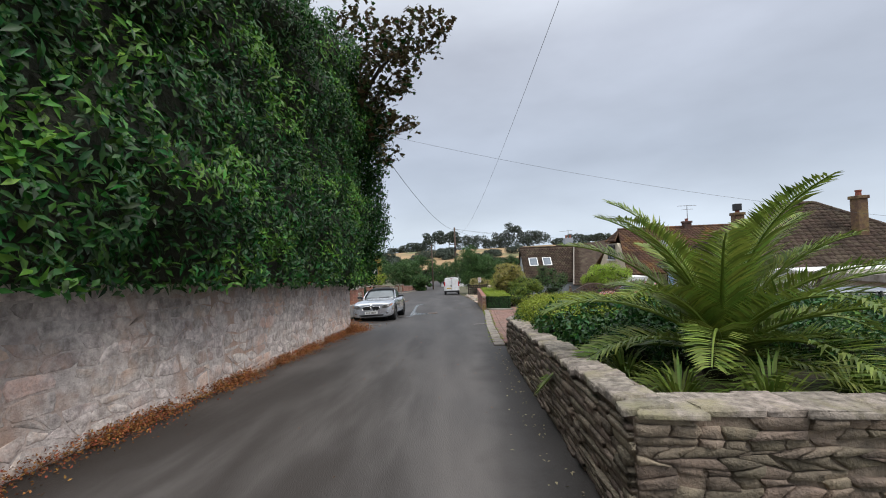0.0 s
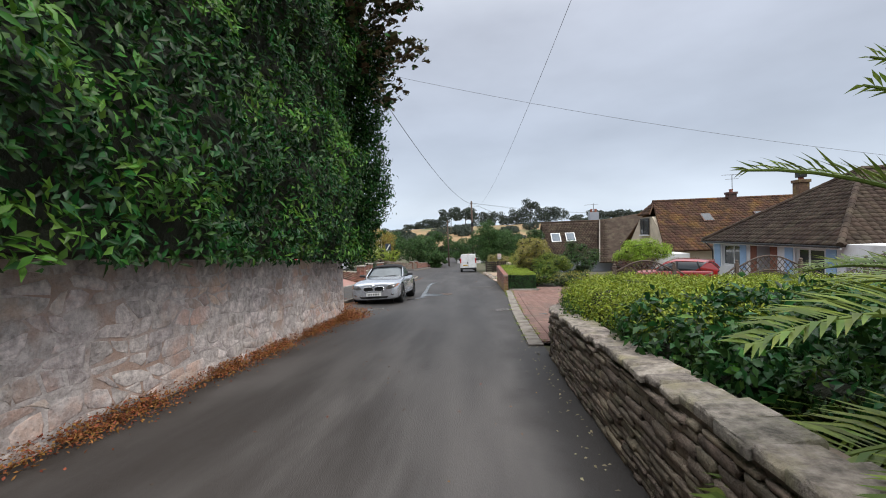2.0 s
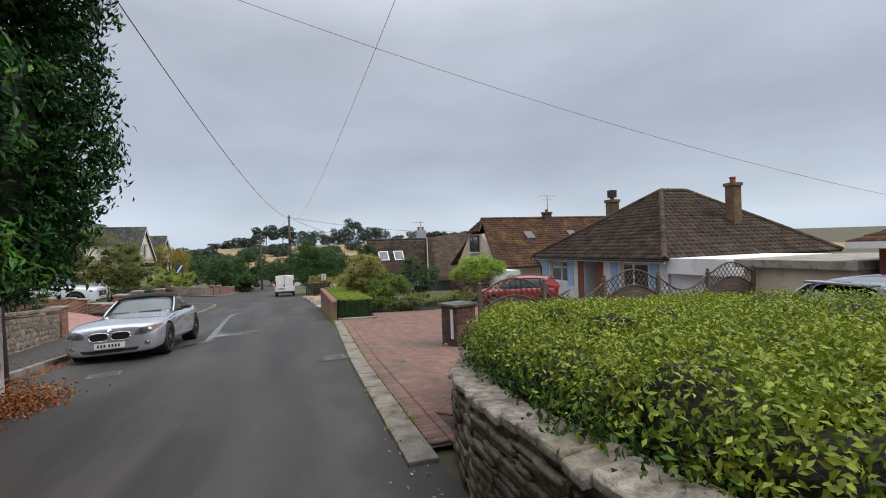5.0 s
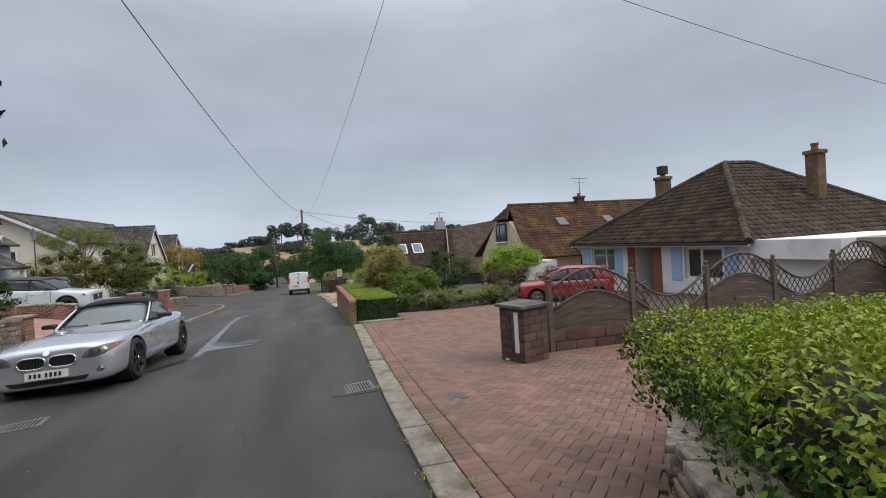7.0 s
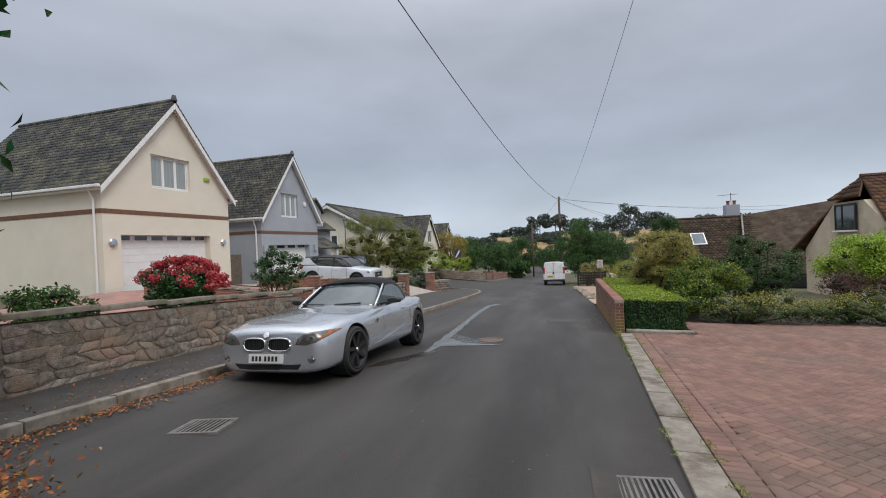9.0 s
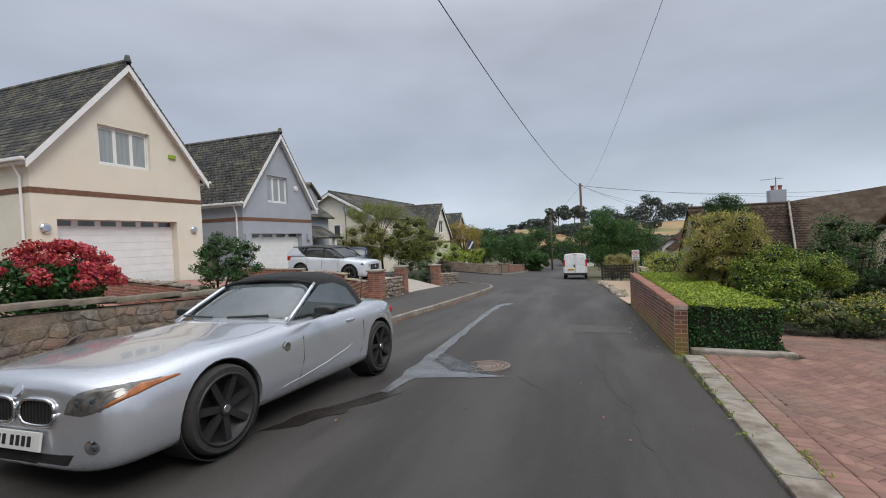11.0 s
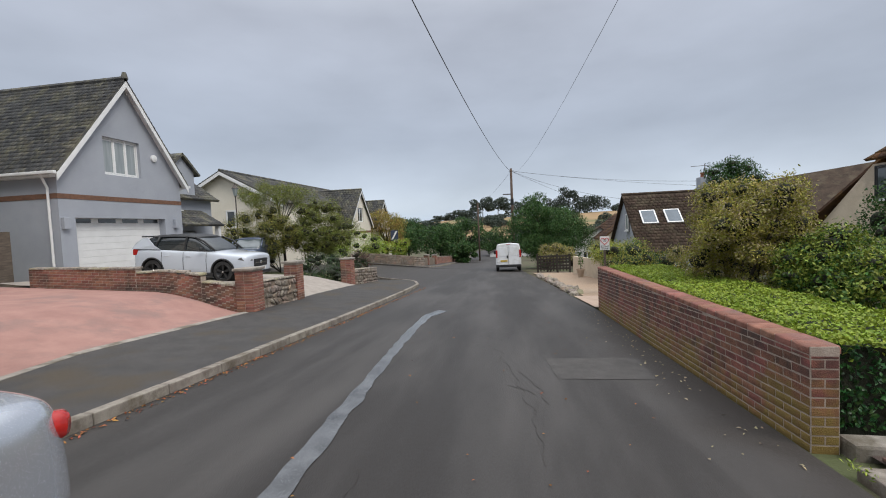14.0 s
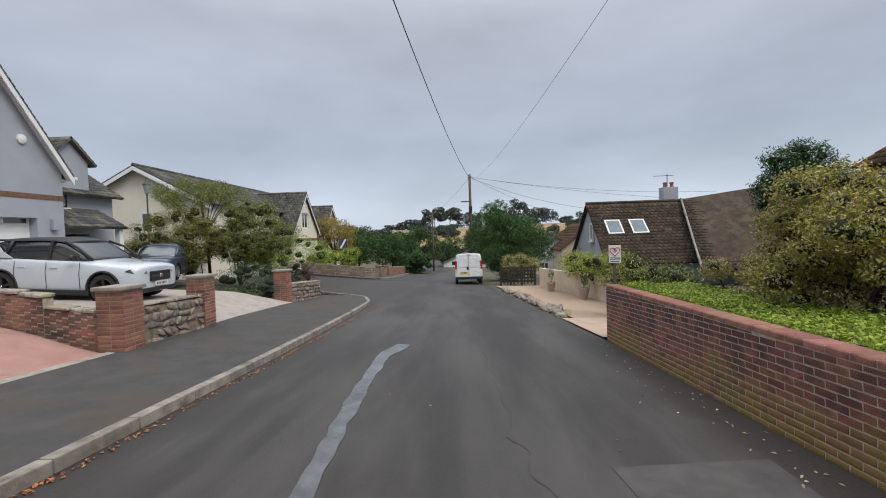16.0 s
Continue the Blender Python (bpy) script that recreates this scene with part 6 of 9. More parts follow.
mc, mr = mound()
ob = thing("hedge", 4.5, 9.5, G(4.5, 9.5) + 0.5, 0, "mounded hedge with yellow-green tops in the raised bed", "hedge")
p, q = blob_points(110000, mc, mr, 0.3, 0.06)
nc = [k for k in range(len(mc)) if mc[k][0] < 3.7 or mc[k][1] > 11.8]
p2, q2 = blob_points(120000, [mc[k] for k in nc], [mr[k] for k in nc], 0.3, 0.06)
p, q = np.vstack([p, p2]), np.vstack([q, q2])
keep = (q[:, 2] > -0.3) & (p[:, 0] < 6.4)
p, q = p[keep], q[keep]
# yellow-green growth by upward normal; its bright-dark split also paints light from above
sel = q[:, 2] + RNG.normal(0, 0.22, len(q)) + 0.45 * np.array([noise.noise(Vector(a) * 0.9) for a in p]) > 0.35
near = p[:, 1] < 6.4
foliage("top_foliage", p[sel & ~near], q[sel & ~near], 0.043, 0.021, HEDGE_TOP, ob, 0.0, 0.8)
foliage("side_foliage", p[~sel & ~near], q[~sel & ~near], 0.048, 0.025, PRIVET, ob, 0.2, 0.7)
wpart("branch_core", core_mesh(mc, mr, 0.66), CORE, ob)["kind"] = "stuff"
ob = thing("shrub", 4.0, 6.9, G(4, 6.9) + 0.5, 0, "glossy dark laurel leaves on the near side of the hedge", "shrub")
lc, lr = [], []
r5 = random.Random(9)
for y in (6.3, 6.75, 7.3):
    for x in np.arange(1.58 + (0.1 if y < 6.5 else 0), 6.6, 0.55):
        k = r5.uniform(0.36, 0.5)
        lc.append((x, y + r5.uniform(-0.12, 0.12), G(x, y) + 0.62 + (y - 6.0) * 0.22 + r5.uniform(-0.05, 0.08)))
        lr.append((k, k, k * 0.85))
p, q = blob_points(38000, lc, lr, 0.4)
keep = q[:, 2] > -0.45
p, q = p[keep], q[keep]
fresh = RNG.random(len(p)) < 0.05
foliage("foliage", p[~fresh], q[~fresh], 0.098, 0.052, HEDGE_DARK, ob, 0.3, 0.7)
foliage("fresh_foliage", p[fresh], q[fresh], 0.10, 0.055, LAUREL_TIP, ob, 0.1, 0.5)
wpart("branch_core", core_mesh(lc, lr, 0.6), CORE, ob)["kind"] = "stuff"

# clipped hedge behind the brick wall
def clipped(name, label, x0, x1, y0, y1, h, n, length, width, side, top, base=0.08, wob=0.05, rise=0.0):
    ob = thing(name, (x0 + x1) / 2, (y0 + y1) / 2, G((x0 + x1) / 2, (y0 + y1) / 2), 0, label, "hedge")
    areas = np.array([(x1 - x0) * (y1 - y0), (y1 - y0) * h, (y1 - y0) * h, (x1 - x0) * h, (x1 - x0) * h])
    k = RNG.choice(5, n, p=areas / areas.sum())
    a, b, t = RNG.random(n), RNG.random(n), np.abs(RNG.normal(0, 0.05, n))
    x = np.where((k == 0) | (k > 2), x0 + a * (x1 - x0), np.where(k == 1, x0 + t, x1 - t))
    y = np.where(k < 3, y0 + b * (y1 - y0), np.where(k == 3, y0 + t, y1 - t))
    v = np.where(k == 0, h - t, np.where(k < 3, a, b) * h)
    nr = np.array([(0, 0, 1), (-1, 0, 0.2), (1, 0, 0.2), (0, -1, 0.2), (0, 1, 0.2)])[k]
    grow = 1 + rise * (y - y0) / (y1 - y0) / h
    z = np.array([G(i, j) for i, j in zip(x, y)]) + base + v * grow
    pts = np.c_[x, y, z]
    pts += nr * (wob * vnoise(pts, 2.2) + 0.5 * wob * vnoise(pts, 6.0))[:, None]
    # light from above put into leaf colour: bright on top, dark on the sides
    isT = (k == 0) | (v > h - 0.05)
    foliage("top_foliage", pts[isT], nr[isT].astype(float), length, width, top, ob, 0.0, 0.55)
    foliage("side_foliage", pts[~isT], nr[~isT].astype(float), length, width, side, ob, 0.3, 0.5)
    # dark box inside the leaves, its colour standing in for inner shade
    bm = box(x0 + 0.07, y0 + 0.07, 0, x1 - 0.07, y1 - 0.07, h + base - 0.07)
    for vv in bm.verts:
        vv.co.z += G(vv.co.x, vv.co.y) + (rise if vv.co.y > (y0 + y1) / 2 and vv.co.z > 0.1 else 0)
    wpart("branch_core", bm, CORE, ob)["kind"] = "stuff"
    return ob


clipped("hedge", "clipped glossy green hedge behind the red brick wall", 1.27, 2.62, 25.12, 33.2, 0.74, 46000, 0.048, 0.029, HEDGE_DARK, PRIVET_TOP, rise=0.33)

# shrubs of the gardens on the lower side
def many(name, label, centre, size, k, r0, r1, n, length, width, m1, m2=None, share=0.3, seed=1, droop=0.2, core=None, **kw):
    cs, rs = clumps(k, centre, size, r0, r1, seed)
    return shrub(name, label, cs, rs, n, length, width, m1, m2, share, core, droop=droop, **kw)


many("shrub", "tall olive and cream flowering shrub behind the hedge", (3.15, 30.0, -0.14), (1.05, 1.0, 1.05), 84, 0.20, 0.36, 48000, 0.055, 0.026, OLIVE, CREAMLEAF, 0.28, 1)
many("shrub", "tall green and gold shrub beside the hedge", (3.95, 28.9, -0.75), (1.05, 0.9, 0.75), 50, 0.2, 0.34, 26000, 0.055, 0.028, BUSH_LIGHT, PRIVET, 0.4, 2)
many("shrub", "low leafy green shrub at the foot of the olive shrub", (3.3, 28.2, -1.1), (0.8, 0.7, 0.45), 16, 0.22, 0.35, 6500, 0.07, 0.038, PRIVET, BUSH_LIGHT, 0.4, 3)
many("conifer", "dark green conifer rising behind the shrubs", (3.4, 31.4, 0.72), (0.42, 0.42, 0.85), 26, 0.18, 0.28, 12000, 0.07, 0.018, BUSH, HEDGE_DARK, 0.3, 4, category="tree")
many("shrub", "dark green rounded shrub before the brown roofs", (5.7, 29.8, -0.5), (1.1, 1.0, 1.05), 36, 0.25, 0.42, 11000, 0.065, 0.034, BUSH, WILLOW, 0.3, 5)
many("shrub", "cream and green variegated shrub above the low wall", (2.9, 32.0, -0.75), (0.6, 0.55, 0.4), 14, 0.2, 0.32, 5000, 0.07, 0.03, CREAMLEAF, OLIVE, 0.5, 6, core=CORE_LIGHT)
fan_plant("yucca", 3.2, 31.2, -0.9, 90, 0.8, BUSH_LIGHT, "spiky yellow-green cordyline among the shrubs", 1.2, 0.4, 0.018)
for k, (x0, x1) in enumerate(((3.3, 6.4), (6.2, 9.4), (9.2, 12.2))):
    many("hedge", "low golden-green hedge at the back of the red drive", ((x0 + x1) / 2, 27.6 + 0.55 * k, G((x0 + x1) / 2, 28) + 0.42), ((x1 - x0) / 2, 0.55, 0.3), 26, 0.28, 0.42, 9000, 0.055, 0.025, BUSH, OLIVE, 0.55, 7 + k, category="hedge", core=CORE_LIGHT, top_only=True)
many("shrub", "lime green rounded bush before the chalet bungalow", (10.6, 33.0, -0.45), (1.6, 1.1, 0.9), 34, 0.4, 0.6, 20000, 0.09, 0.05, YELLOWGREEN, PRIVET_TOP, 0.3, 12, core=CORE_LIGHT)
many("shrub", "dark purple bush beside the lime green one", (9.4, 31.2, -1.1), (1.5, 0.6, 0.55), 18, 0.3, 0.45, 7000, 0.06, 0.03, PURPLE, None, 0, 13)
many("shrub", "dark red-brown clipped shrub by the chalet bungalow", (12.6, 31.0, -1.4), (1.5, 0.6, 0.6), 16, 0.3, 0.45, 6000, 0.06, 0.03, PURPLE, OLIVE, 0.2, 14)
many("shrub", "low mixed bushes above the cream garden wall", (3.7, 43, G(3.7, 43) + 1.35), (0.9, 4.5, 0.45), 34, 0.4, 0.6, 12000, 0.09, 0.035, BUSH_LIGHT, OLIVE, 0.4, 15)
many("shrub", "low mixed bushes by the sign", (3.1, 36.5, G(3.1, 36.5) + 1.15), (1.0, 1.6, 0.35), 18, 0.3, 0.5, 7000, 0.08, 0.03, BUSH, OLIVE, 0.4, 16)
many("shrub", "dry flowering shrub over the dark fence", (1.9, 54.2, G(1.9, 54) + 1.35), (1.2, 0.8, 0.5), 18, 0.3, 0.5, 6000, 0.09, 0.05, CREAMLEAF, OLIVE, 0.5, 17, core=CORE_LIGHT)


def tree(name, label, x, y, h, crown_c, crown_s, k, r0, r1, n, length, width, m1, m2, seed, trunk_r=0.15, droop=0.3):
    zb = G(x, y)
    ob = thing(name, x, y, zb, 0, label, "tree")
    cs, rs = clumps(k, crown_c, crown_s, r0, r1, seed)
    top = Vector((crown_c[0], crown_c[1], crown_c[2]))
    base = Vector((x, y, zb - 0.2))
    wpart("trunk", tube([tuple(base), tuple(base.lerp(top, 0.5) + Vector((0.1, 0, 0))), tuple(top)], [trunk_r, trunk_r * 0.75, trunk_r * 0.35], 9), BARK, ob, smooth=True)
    for c in cs[: min(10, len(cs))]:
        a = base.lerp(top, 0.55)
        wpart("limb", tube([tuple(a), tuple(a.lerp(Vector(c), 0.55) + Vector((0, 0, 0.15))), c], [trunk_r * 0.4, trunk_r * 0.25, trunk_r * 0.08], 6), BARK, ob, smooth=True)
    p, q = blob_points(n, cs, rs, 0.55)
    s = RNG.random(len(p)) < 0.3
    foliage("crown", p[~s], q[~s], length, width, m1, ob, droop, 0.8)
    foliage("crown_light", p[s], q[s], length, width, m2, ob, droop, 0.8)
    return ob


tree("tree", "dense dark green tree beside the utility pole", 1.6, 61, 6, (1.6, 61, -0.4), (2.9, 2.4, 3.0), 75, 0.6, 1.0, 40000, 0.24, 0.06, WILLOW, BUSH, 21, 0.25, 0.8)
tree("tree", "rounded green tree beyond the parked van", 4.5, 66, 5, (4.5, 66, -1.2), (2.0, 2.0, 2.2), 34, 0.6, 0.9, 12000, 0.2, 0.06, BUSH, WILLOW, 22, 0.2)
# garden of the neighbours uphill
tree("tree", "airy garden tree with light feathery foliage in layers", -15.0, 46.5, 5, (-15.4, 46.5, 2.75), (2.5, 1.5, 0.75), 40, 0.3, 0.55, 15000, 0.10, 0.028, GARDEN_LEAF, BUSH_LIGHT, 23, 0.09, 0.2)
many("shrub", "loose olive-green shrub in the front garden", (-15.8, 45.2, 0.3), (2.3, 1.3, 1.5), 80, 0.4, 0.62, 40000, 0.10, 0.03, GARDEN_LEAF, OLIVE, 0.3, 24)
many("shrub", "loose light green shrub in the front garden", (-12.7, 46.5, 0.35), (2.0, 1.3, 1.75), 80, 0.4, 0.62, 40000, 0.10, 0.03, GARDEN_LEAF, BUSH_LIGHT, 0.3, 25)
many("shrub", "low dark rosemary bush behind the garden wall", (-10.4, 42.3, -1.5), (1.6, 1.5, 0.6), 26, 0.35, 0.55, 10000, 0.07, 0.02, BUSH, PINE, 0.4, 26)
many("shrub", "low flowering ground cover beside the grey drive", (-10.6, 40.6, -1.85), (1.1, 0.7, 0.25), 14, 0.25, 0.35, 4000, 0.05, 0.03, BUSH, CREAMLEAF, 0.15, 27)
many("shrub", "dark purple clipped bush behind the pillar", (-9.6, 44.0, -1.35), (0.9, 0.8, 0.45), 12, 0.35, 0.5, 5000, 0.06, 0.03, PURPLE, BUSH, 0.2, 28)
many("shrub", "yellow-green shrub in the front garden", (-13.0, 52, -0.6), (2.2, 1.6, 0.9), 26, 0.45, 0.7, 9000, 0.1, 0.04, BUSH_LIGHT, YELLOWGREEN, 0.4, 29)
for x, y, s in ((-12.6, 65.5, 1.0), (-15.5, 66, 1.3)):
    fan_plant("cordyline", x, y, G(x, y) + 0.5, 160, s * 1.4, BUSH_LIGHT, "spiky yellow-green cordyline in the corner garden", 1.2, 0.5, 0.05)
many("hedge", "low yellow-green hedge behind the corner wall", (-14.0, 64.3, G(-14, 64) + 1.7), (3.5, 0.8, 0.5), 24, 0.5, 0.7, 8000, 0.12, 0.05, YELLOWGREEN, OLIVE, 0.4, 30, category="hedge")
tree("tree", "rust and gold palm-like tree in the corner garden", -15.3, 69.5, 6, (-15.2, 69.5, 0.4), (2.1, 1.8, 1.9), 30, 0.6, 1.0, 9000, 0.32, 0.05, RUSTLEAF, OLIVE, 31, 0.2, 0.6)
for k, (x, y, z, sx, sz) in enumerate(((-17.5, 86, -0.8, 3.6, 2.8), (-12.5, 90, -1.6, 3.6, 2.4), (-9.5, 100, -1.5, 3.4, 3.0), (-8.0, 84, -3.4, 1.8, 1.5), (-20, 100, -0.5, 4, 3), (-14, 112, -2, 4, 3), (-5, 125, -3.5, 4, 3.2), (5, 120, -3.0, 4, 3.4), (3.5, 95, -3.6, 2.8, 2.2), (10, 105, -2.5, 4, 3), (18, 100, -2.0, 4, 3), (-27, 90, 0.5, 5, 3.5), (-40, 100, 1.5, 8, 4))):
    tree("tree", "rounded green tree down the street", x, y, 5, (x, y, z), (sx, sx * 0.8, sz), 30, sx * 0.22, sx * 0.36, 7000, 0.34, 0.16, BUSH, WILLOW, 40 + k, 0.25)

# flowering shrubs behind the low rubble wall
many("hydrangea", "hydrangea with pink-red flower heads behind the low wall", (-8.25, 21.3, -0.02), (0.72, 0.62, 0.5), 22, 0.22, 0.34, 5500, 0.10, 0.06, HEDGE_DARK, BUSH, 0.3, 61, category="hydrangea")
hy = bpy.data.objects["hydrangea"]
r6 = random.Random(8)
for k in range(52):
    az, el = r6.uniform(0, 6.28), r6.uniform(0.05, 1.4)
    c = (-8.25 + 0.92 * math.cos(az) * math.cos(el), 21.3 + 0.82 * math.sin(az) * math.cos(el), -0.02 + 0.72 * math.sin(el))
    p, q = blob_points(120, [c], [(0.13, 0.13, 0.09)], 0.3)
    foliage("flower_head", p, q, 0.05, 0.045, FLOWER, hy, 0, 0.4)
many("shrub", "green leafy bush behind the low wall", (-9.3, 19.3, -0.25), (0.85, 0.7, 0.4), 14, 0.25, 0.4, 4500, 0.09, 0.05, BUSH, PRIVET, 0.3, 62)
many("shrub", "open dark-leaved shrub at the end of the low wall", (-8.6, 25.3, 0.15), (0.85, 0.75, 0.85), 70, 0.10, 0.20, 6500, 0.07, 0.03, HEDGE_DARK, WILLOW, 0.3, 63, droop=0.4)

# skyline trees on the hill
def skyline(x, y, w, h, seed, pine=False):
    z = G(x, y)
    r = random.Random(seed)
    ob = thing("tree", x, y, z, 0, "dark pine on the skyline of the hill" if pine else "dark tree on the skyline of the hill", "tree")
    if pine:
        wpart("trunk", tube([(x, y, z - 1), (x + 0.5, y, z + h * 0.8)], [0.4, 0.2], 6), BARK, ob)
        cs = [(x + r.uniform(-w, w) * 0.5, y + r.uniform(-2, 2), z + h * r.uniform(0.45, 0.95)) for _ in range(16)]
        rs = [(w * 0.2, w * 0.2, h * 0.13)] * 16
    else:
        cs = [(x + r.uniform(-w, w) * 0.45, y + r.uniform(-2, 2), z + h * r.uniform(0.15, 0.8)) for _ in range(14)]
        rs = [(w * 0.25, w * 0.25, h * 0.22)] * 14
    p, q = blob_points(2200, cs, rs, 0.75)
    foliage("crown", p, q, w * 0.11, w * 0.06, PINE, ob, 0, 0.9)


HILL_Y = 400
for k, (x, w, h, pine) in enumerate(((-128, 14, 4, 0), (-112, 10, 4, 0), (-62, 10, 5, 0), (-52, 12, 7, 0), (-42, 13, 9, 0), (-34, 12, 10, 0), (-25, 16, 16, 1), (-12, 18, 17, 1), (0, 12, 13, 0), (8, 10, 11, 0), (15, 12, 13, 0), (24, 12, 9, 0), (34, 13, 14, 0), (46, 14, 22, 1), (40, 12, 13, 0), (54, 14, 14, 0), (63, 14, 15, 0), (72, 12, 13, 0), (86, 10, 6, 0), (101, 10, 9, 0), (112, 14, 8, 0), (126, 16, 8, 0), (142, 16, 6, 0), (160, 20, 7, 0), (185, 22, 8, 0))):
    skyline(x, HILL_Y, w, h, 70 + k, bool(pine))
r7 = random.Random(77)
for k in range(70):
    y = r7.uniform(150, 340)
    skyline(r7.uniform(-0.32, 0.42) * y, y, r7.uniform(7, 12), r7.uniform(5, 7.5), 200 + k)

from mathutils.bvhtree import BVHTree

# ---- vehicles ----
def loft(stations, levels=2, holes=None):
    """A closed body lofted through half outlines (from the bottom middle outwards and up to the top middle), mirrored and smoothed, with holes cut afterwards."""
    bm = bmesh.new()
    rings = []
    for y, half in stations:
        full = [(x, z) for x, z in half] + [(-x, z) for x, z in half[-2:0:-1]]
        rings.append([bm.verts.new((x, y, z)) for x, z in full])
    k = len(rings[0])
    for r, s in zip(rings, rings[1:]):
        for i in range(k):
            bm.faces.new((r[i], r[(i + 1) % k], s[(i + 1) % k], s[i]))
    h = k // 2
    for ring in (rings[0], rings[-1]):
        for i in range(h):
            a, b, c, d = ring[i], ring[i + 1], ring[(k - i - 1) % k], ring[(k - i) % k]
            vs = []
            for v in (a, b, c, d):
                if v not in vs:
                    vs.append(v)
            if len(vs) > 2:
                bm.faces.new(vs)
    bmesh.ops.recalc_face_normals(bm, faces=bm.faces)
    me = bpy.data.meshes.new("tmp_loft")
    bm.to_mesh(me)
    bm.free()
    ob = new("tmp_loft", me)
    md = ob.modifiers.new("smooth", "SUBSURF")
    md.levels = md.render_levels = levels
    co = None
    if holes:
        cb = bmesh.new()
        for b in holes:
            bmesh.ops.recalc_face_normals(b, faces=b.faces)
            join(cb, b)
        cme = bpy.data.meshes.new("tmp_cutter")
        cb.to_mesh(cme)
        cb.free()
        co = new("tmp_cutter", cme)
        mb = ob.modifiers.new("cut", "BOOLEAN")
        mb.operation, mb.object, mb.solver = "DIFFERENCE", co, "EXACT"
    dg = bpy.context.evaluated_depsgraph_get()
    dg.update()
    out = bpy.data.meshes.new_from_object(ob.evaluated_get(dg))
    bpy.data.objects.remove(ob)
    bpy.data.meshes.remove(me)
    if co:
        bpy.data.objects.remove(co)
        bpy.data.meshes.remove(cme)
    out.polygons.foreach_set("use_smooth", [True] * len(out.polygons))
    out.set_sharp_from_angle(angle=radians(40))
    return out


def panel(pts, thick, off=(0, 0, 0)):
    """A thin plate through points, thickened along its normal."""
    bm = bmesh.new()
    vs = [bm.verts.new(Vector(p) + Vector(off)) for p in pts]
    f = bm.faces.new(vs)
    bm.normal_update()
    n = f.normal.copy()
    ex = bmesh.ops.extrude_face_region(bm, geom=[f])
    for v in [g for g in ex["geom"] if isinstance(g, bmesh.types.BMVert)]:
        v.co += n * thick
    return bm


def wheel(parent, x, y, r, w, side, rim_mat, spokes=7, rim_r=0.70, double=False):
    """A tyre with rim, spokes and hub; side is +1 or -1, the way the outside looks."""
    ty = part("wheel", lathe([(r * rim_r, -w / 2), (r * 0.93, -w / 2), (r * 0.985, -w * 0.38), (r, -w * 0.2), (r, w * 0.2), (r * 0.985, w * 0.38), (r * 0.93, w / 2), (r * rim_r, w / 2)], 40, "x", False), RUBBER, parent, smooth=True)
    ty.matrix_basis = pose(x, y, r)
    ty.data.set_sharp_from_angle(angle=radians(50))
    q = r * rim_r
    part("rim", lathe([(q * 1.02, w * 0.30 * side), (q * 1.03, w * 0.52 * side), (q * 0.95, w * 0.53 * side), (q * 0.92, w * 0.1 * side), (0.02, w * 0.05 * side)], 40, "x", False), rim_mat, ty, smooth=True)
    for k in range(spokes):
        bm = bmesh.new()
        a = k * 2 * math.pi / spokes + 0.3
        for da in ((-0.09, 0.09) if double else (0,)):
            d, s = Vector((0, math.cos(a + da), math.sin(a + da))), Vector((0, -math.sin(a + da), math.cos(a + da)))
            o = Vector((side, 0, 0))
            w0, w1 = (q * 0.10, q * 0.10) if not double else (q * 0.07, q * 0.08)
            vs = [bm.verts.new(p) for p in (d * q * 0.12 + s * w0 + o * w * 0.40, d * q * 0.96 + s * w1 + o * w * 0.47, d * q * 0.96 - s * w1 + o * w * 0.47, d * q * 0.12 - s * w0 + o * w * 0.40,
                                            d * q * 0.12 + s * w0 + o * w * 0.2, d * q * 0.96 + s * w1 + o * w * 0.25, d * q * 0.96 - s * w1 + o * w * 0.25, d * q * 0.12 - s * w0 + o * w * 0.2)]
            for f in ((0, 1, 2, 3), (7, 6, 5, 4), (0, 1, 5, 4), (1, 2, 6, 5), (2, 3, 7, 6), (3, 0, 4, 7)):
                bm.faces.new([vs[i] for i in f])
        part("spoke", bm, rim_mat, ty)
    part("hub_cap", lathe([(q * 0.2, w * 0.38 * side), (q * 0.19, w * 0.47 * side), (0.01, w * 0.49 * side)], 20, "x"), rim_mat, ty)
    part("hub_badge", lathe([(q * 0.12, w * 0.48 * side), (q * 0.11, w * 0.50 * side), (0.005, w * 0.5 * side)], 16, "x"), CHROME, ty)
    return ty


def plate_at(parent, m, material, bars, w=0.52, h=0.115, name="number_plate"):
    """A number plate with plain dark bars. It faces -y before m."""
    pl = part(name, box(-w / 2, -0.008, -h / 2, w / 2, 0.006, h / 2, 0.003), material, parent)
    pl.matrix_basis = m
    x = -w * 0.40
    for i in range(bars):
        x += w * 0.05 if i == bars - 4 else 0
        part("plate_bar", box(x, -0.0115, -h * 0.27, x + w * 0.06, -0.0085, h * 0.27), BLACK_PLASTIC, pl)
        x += w * 0.105
    return pl


def arch(y, r, x0, x1):
    bm = lathe([(r, x0), (r, x1)], 32, "x")
    bm.transform(pose(0, y, 0.335))
    return bm


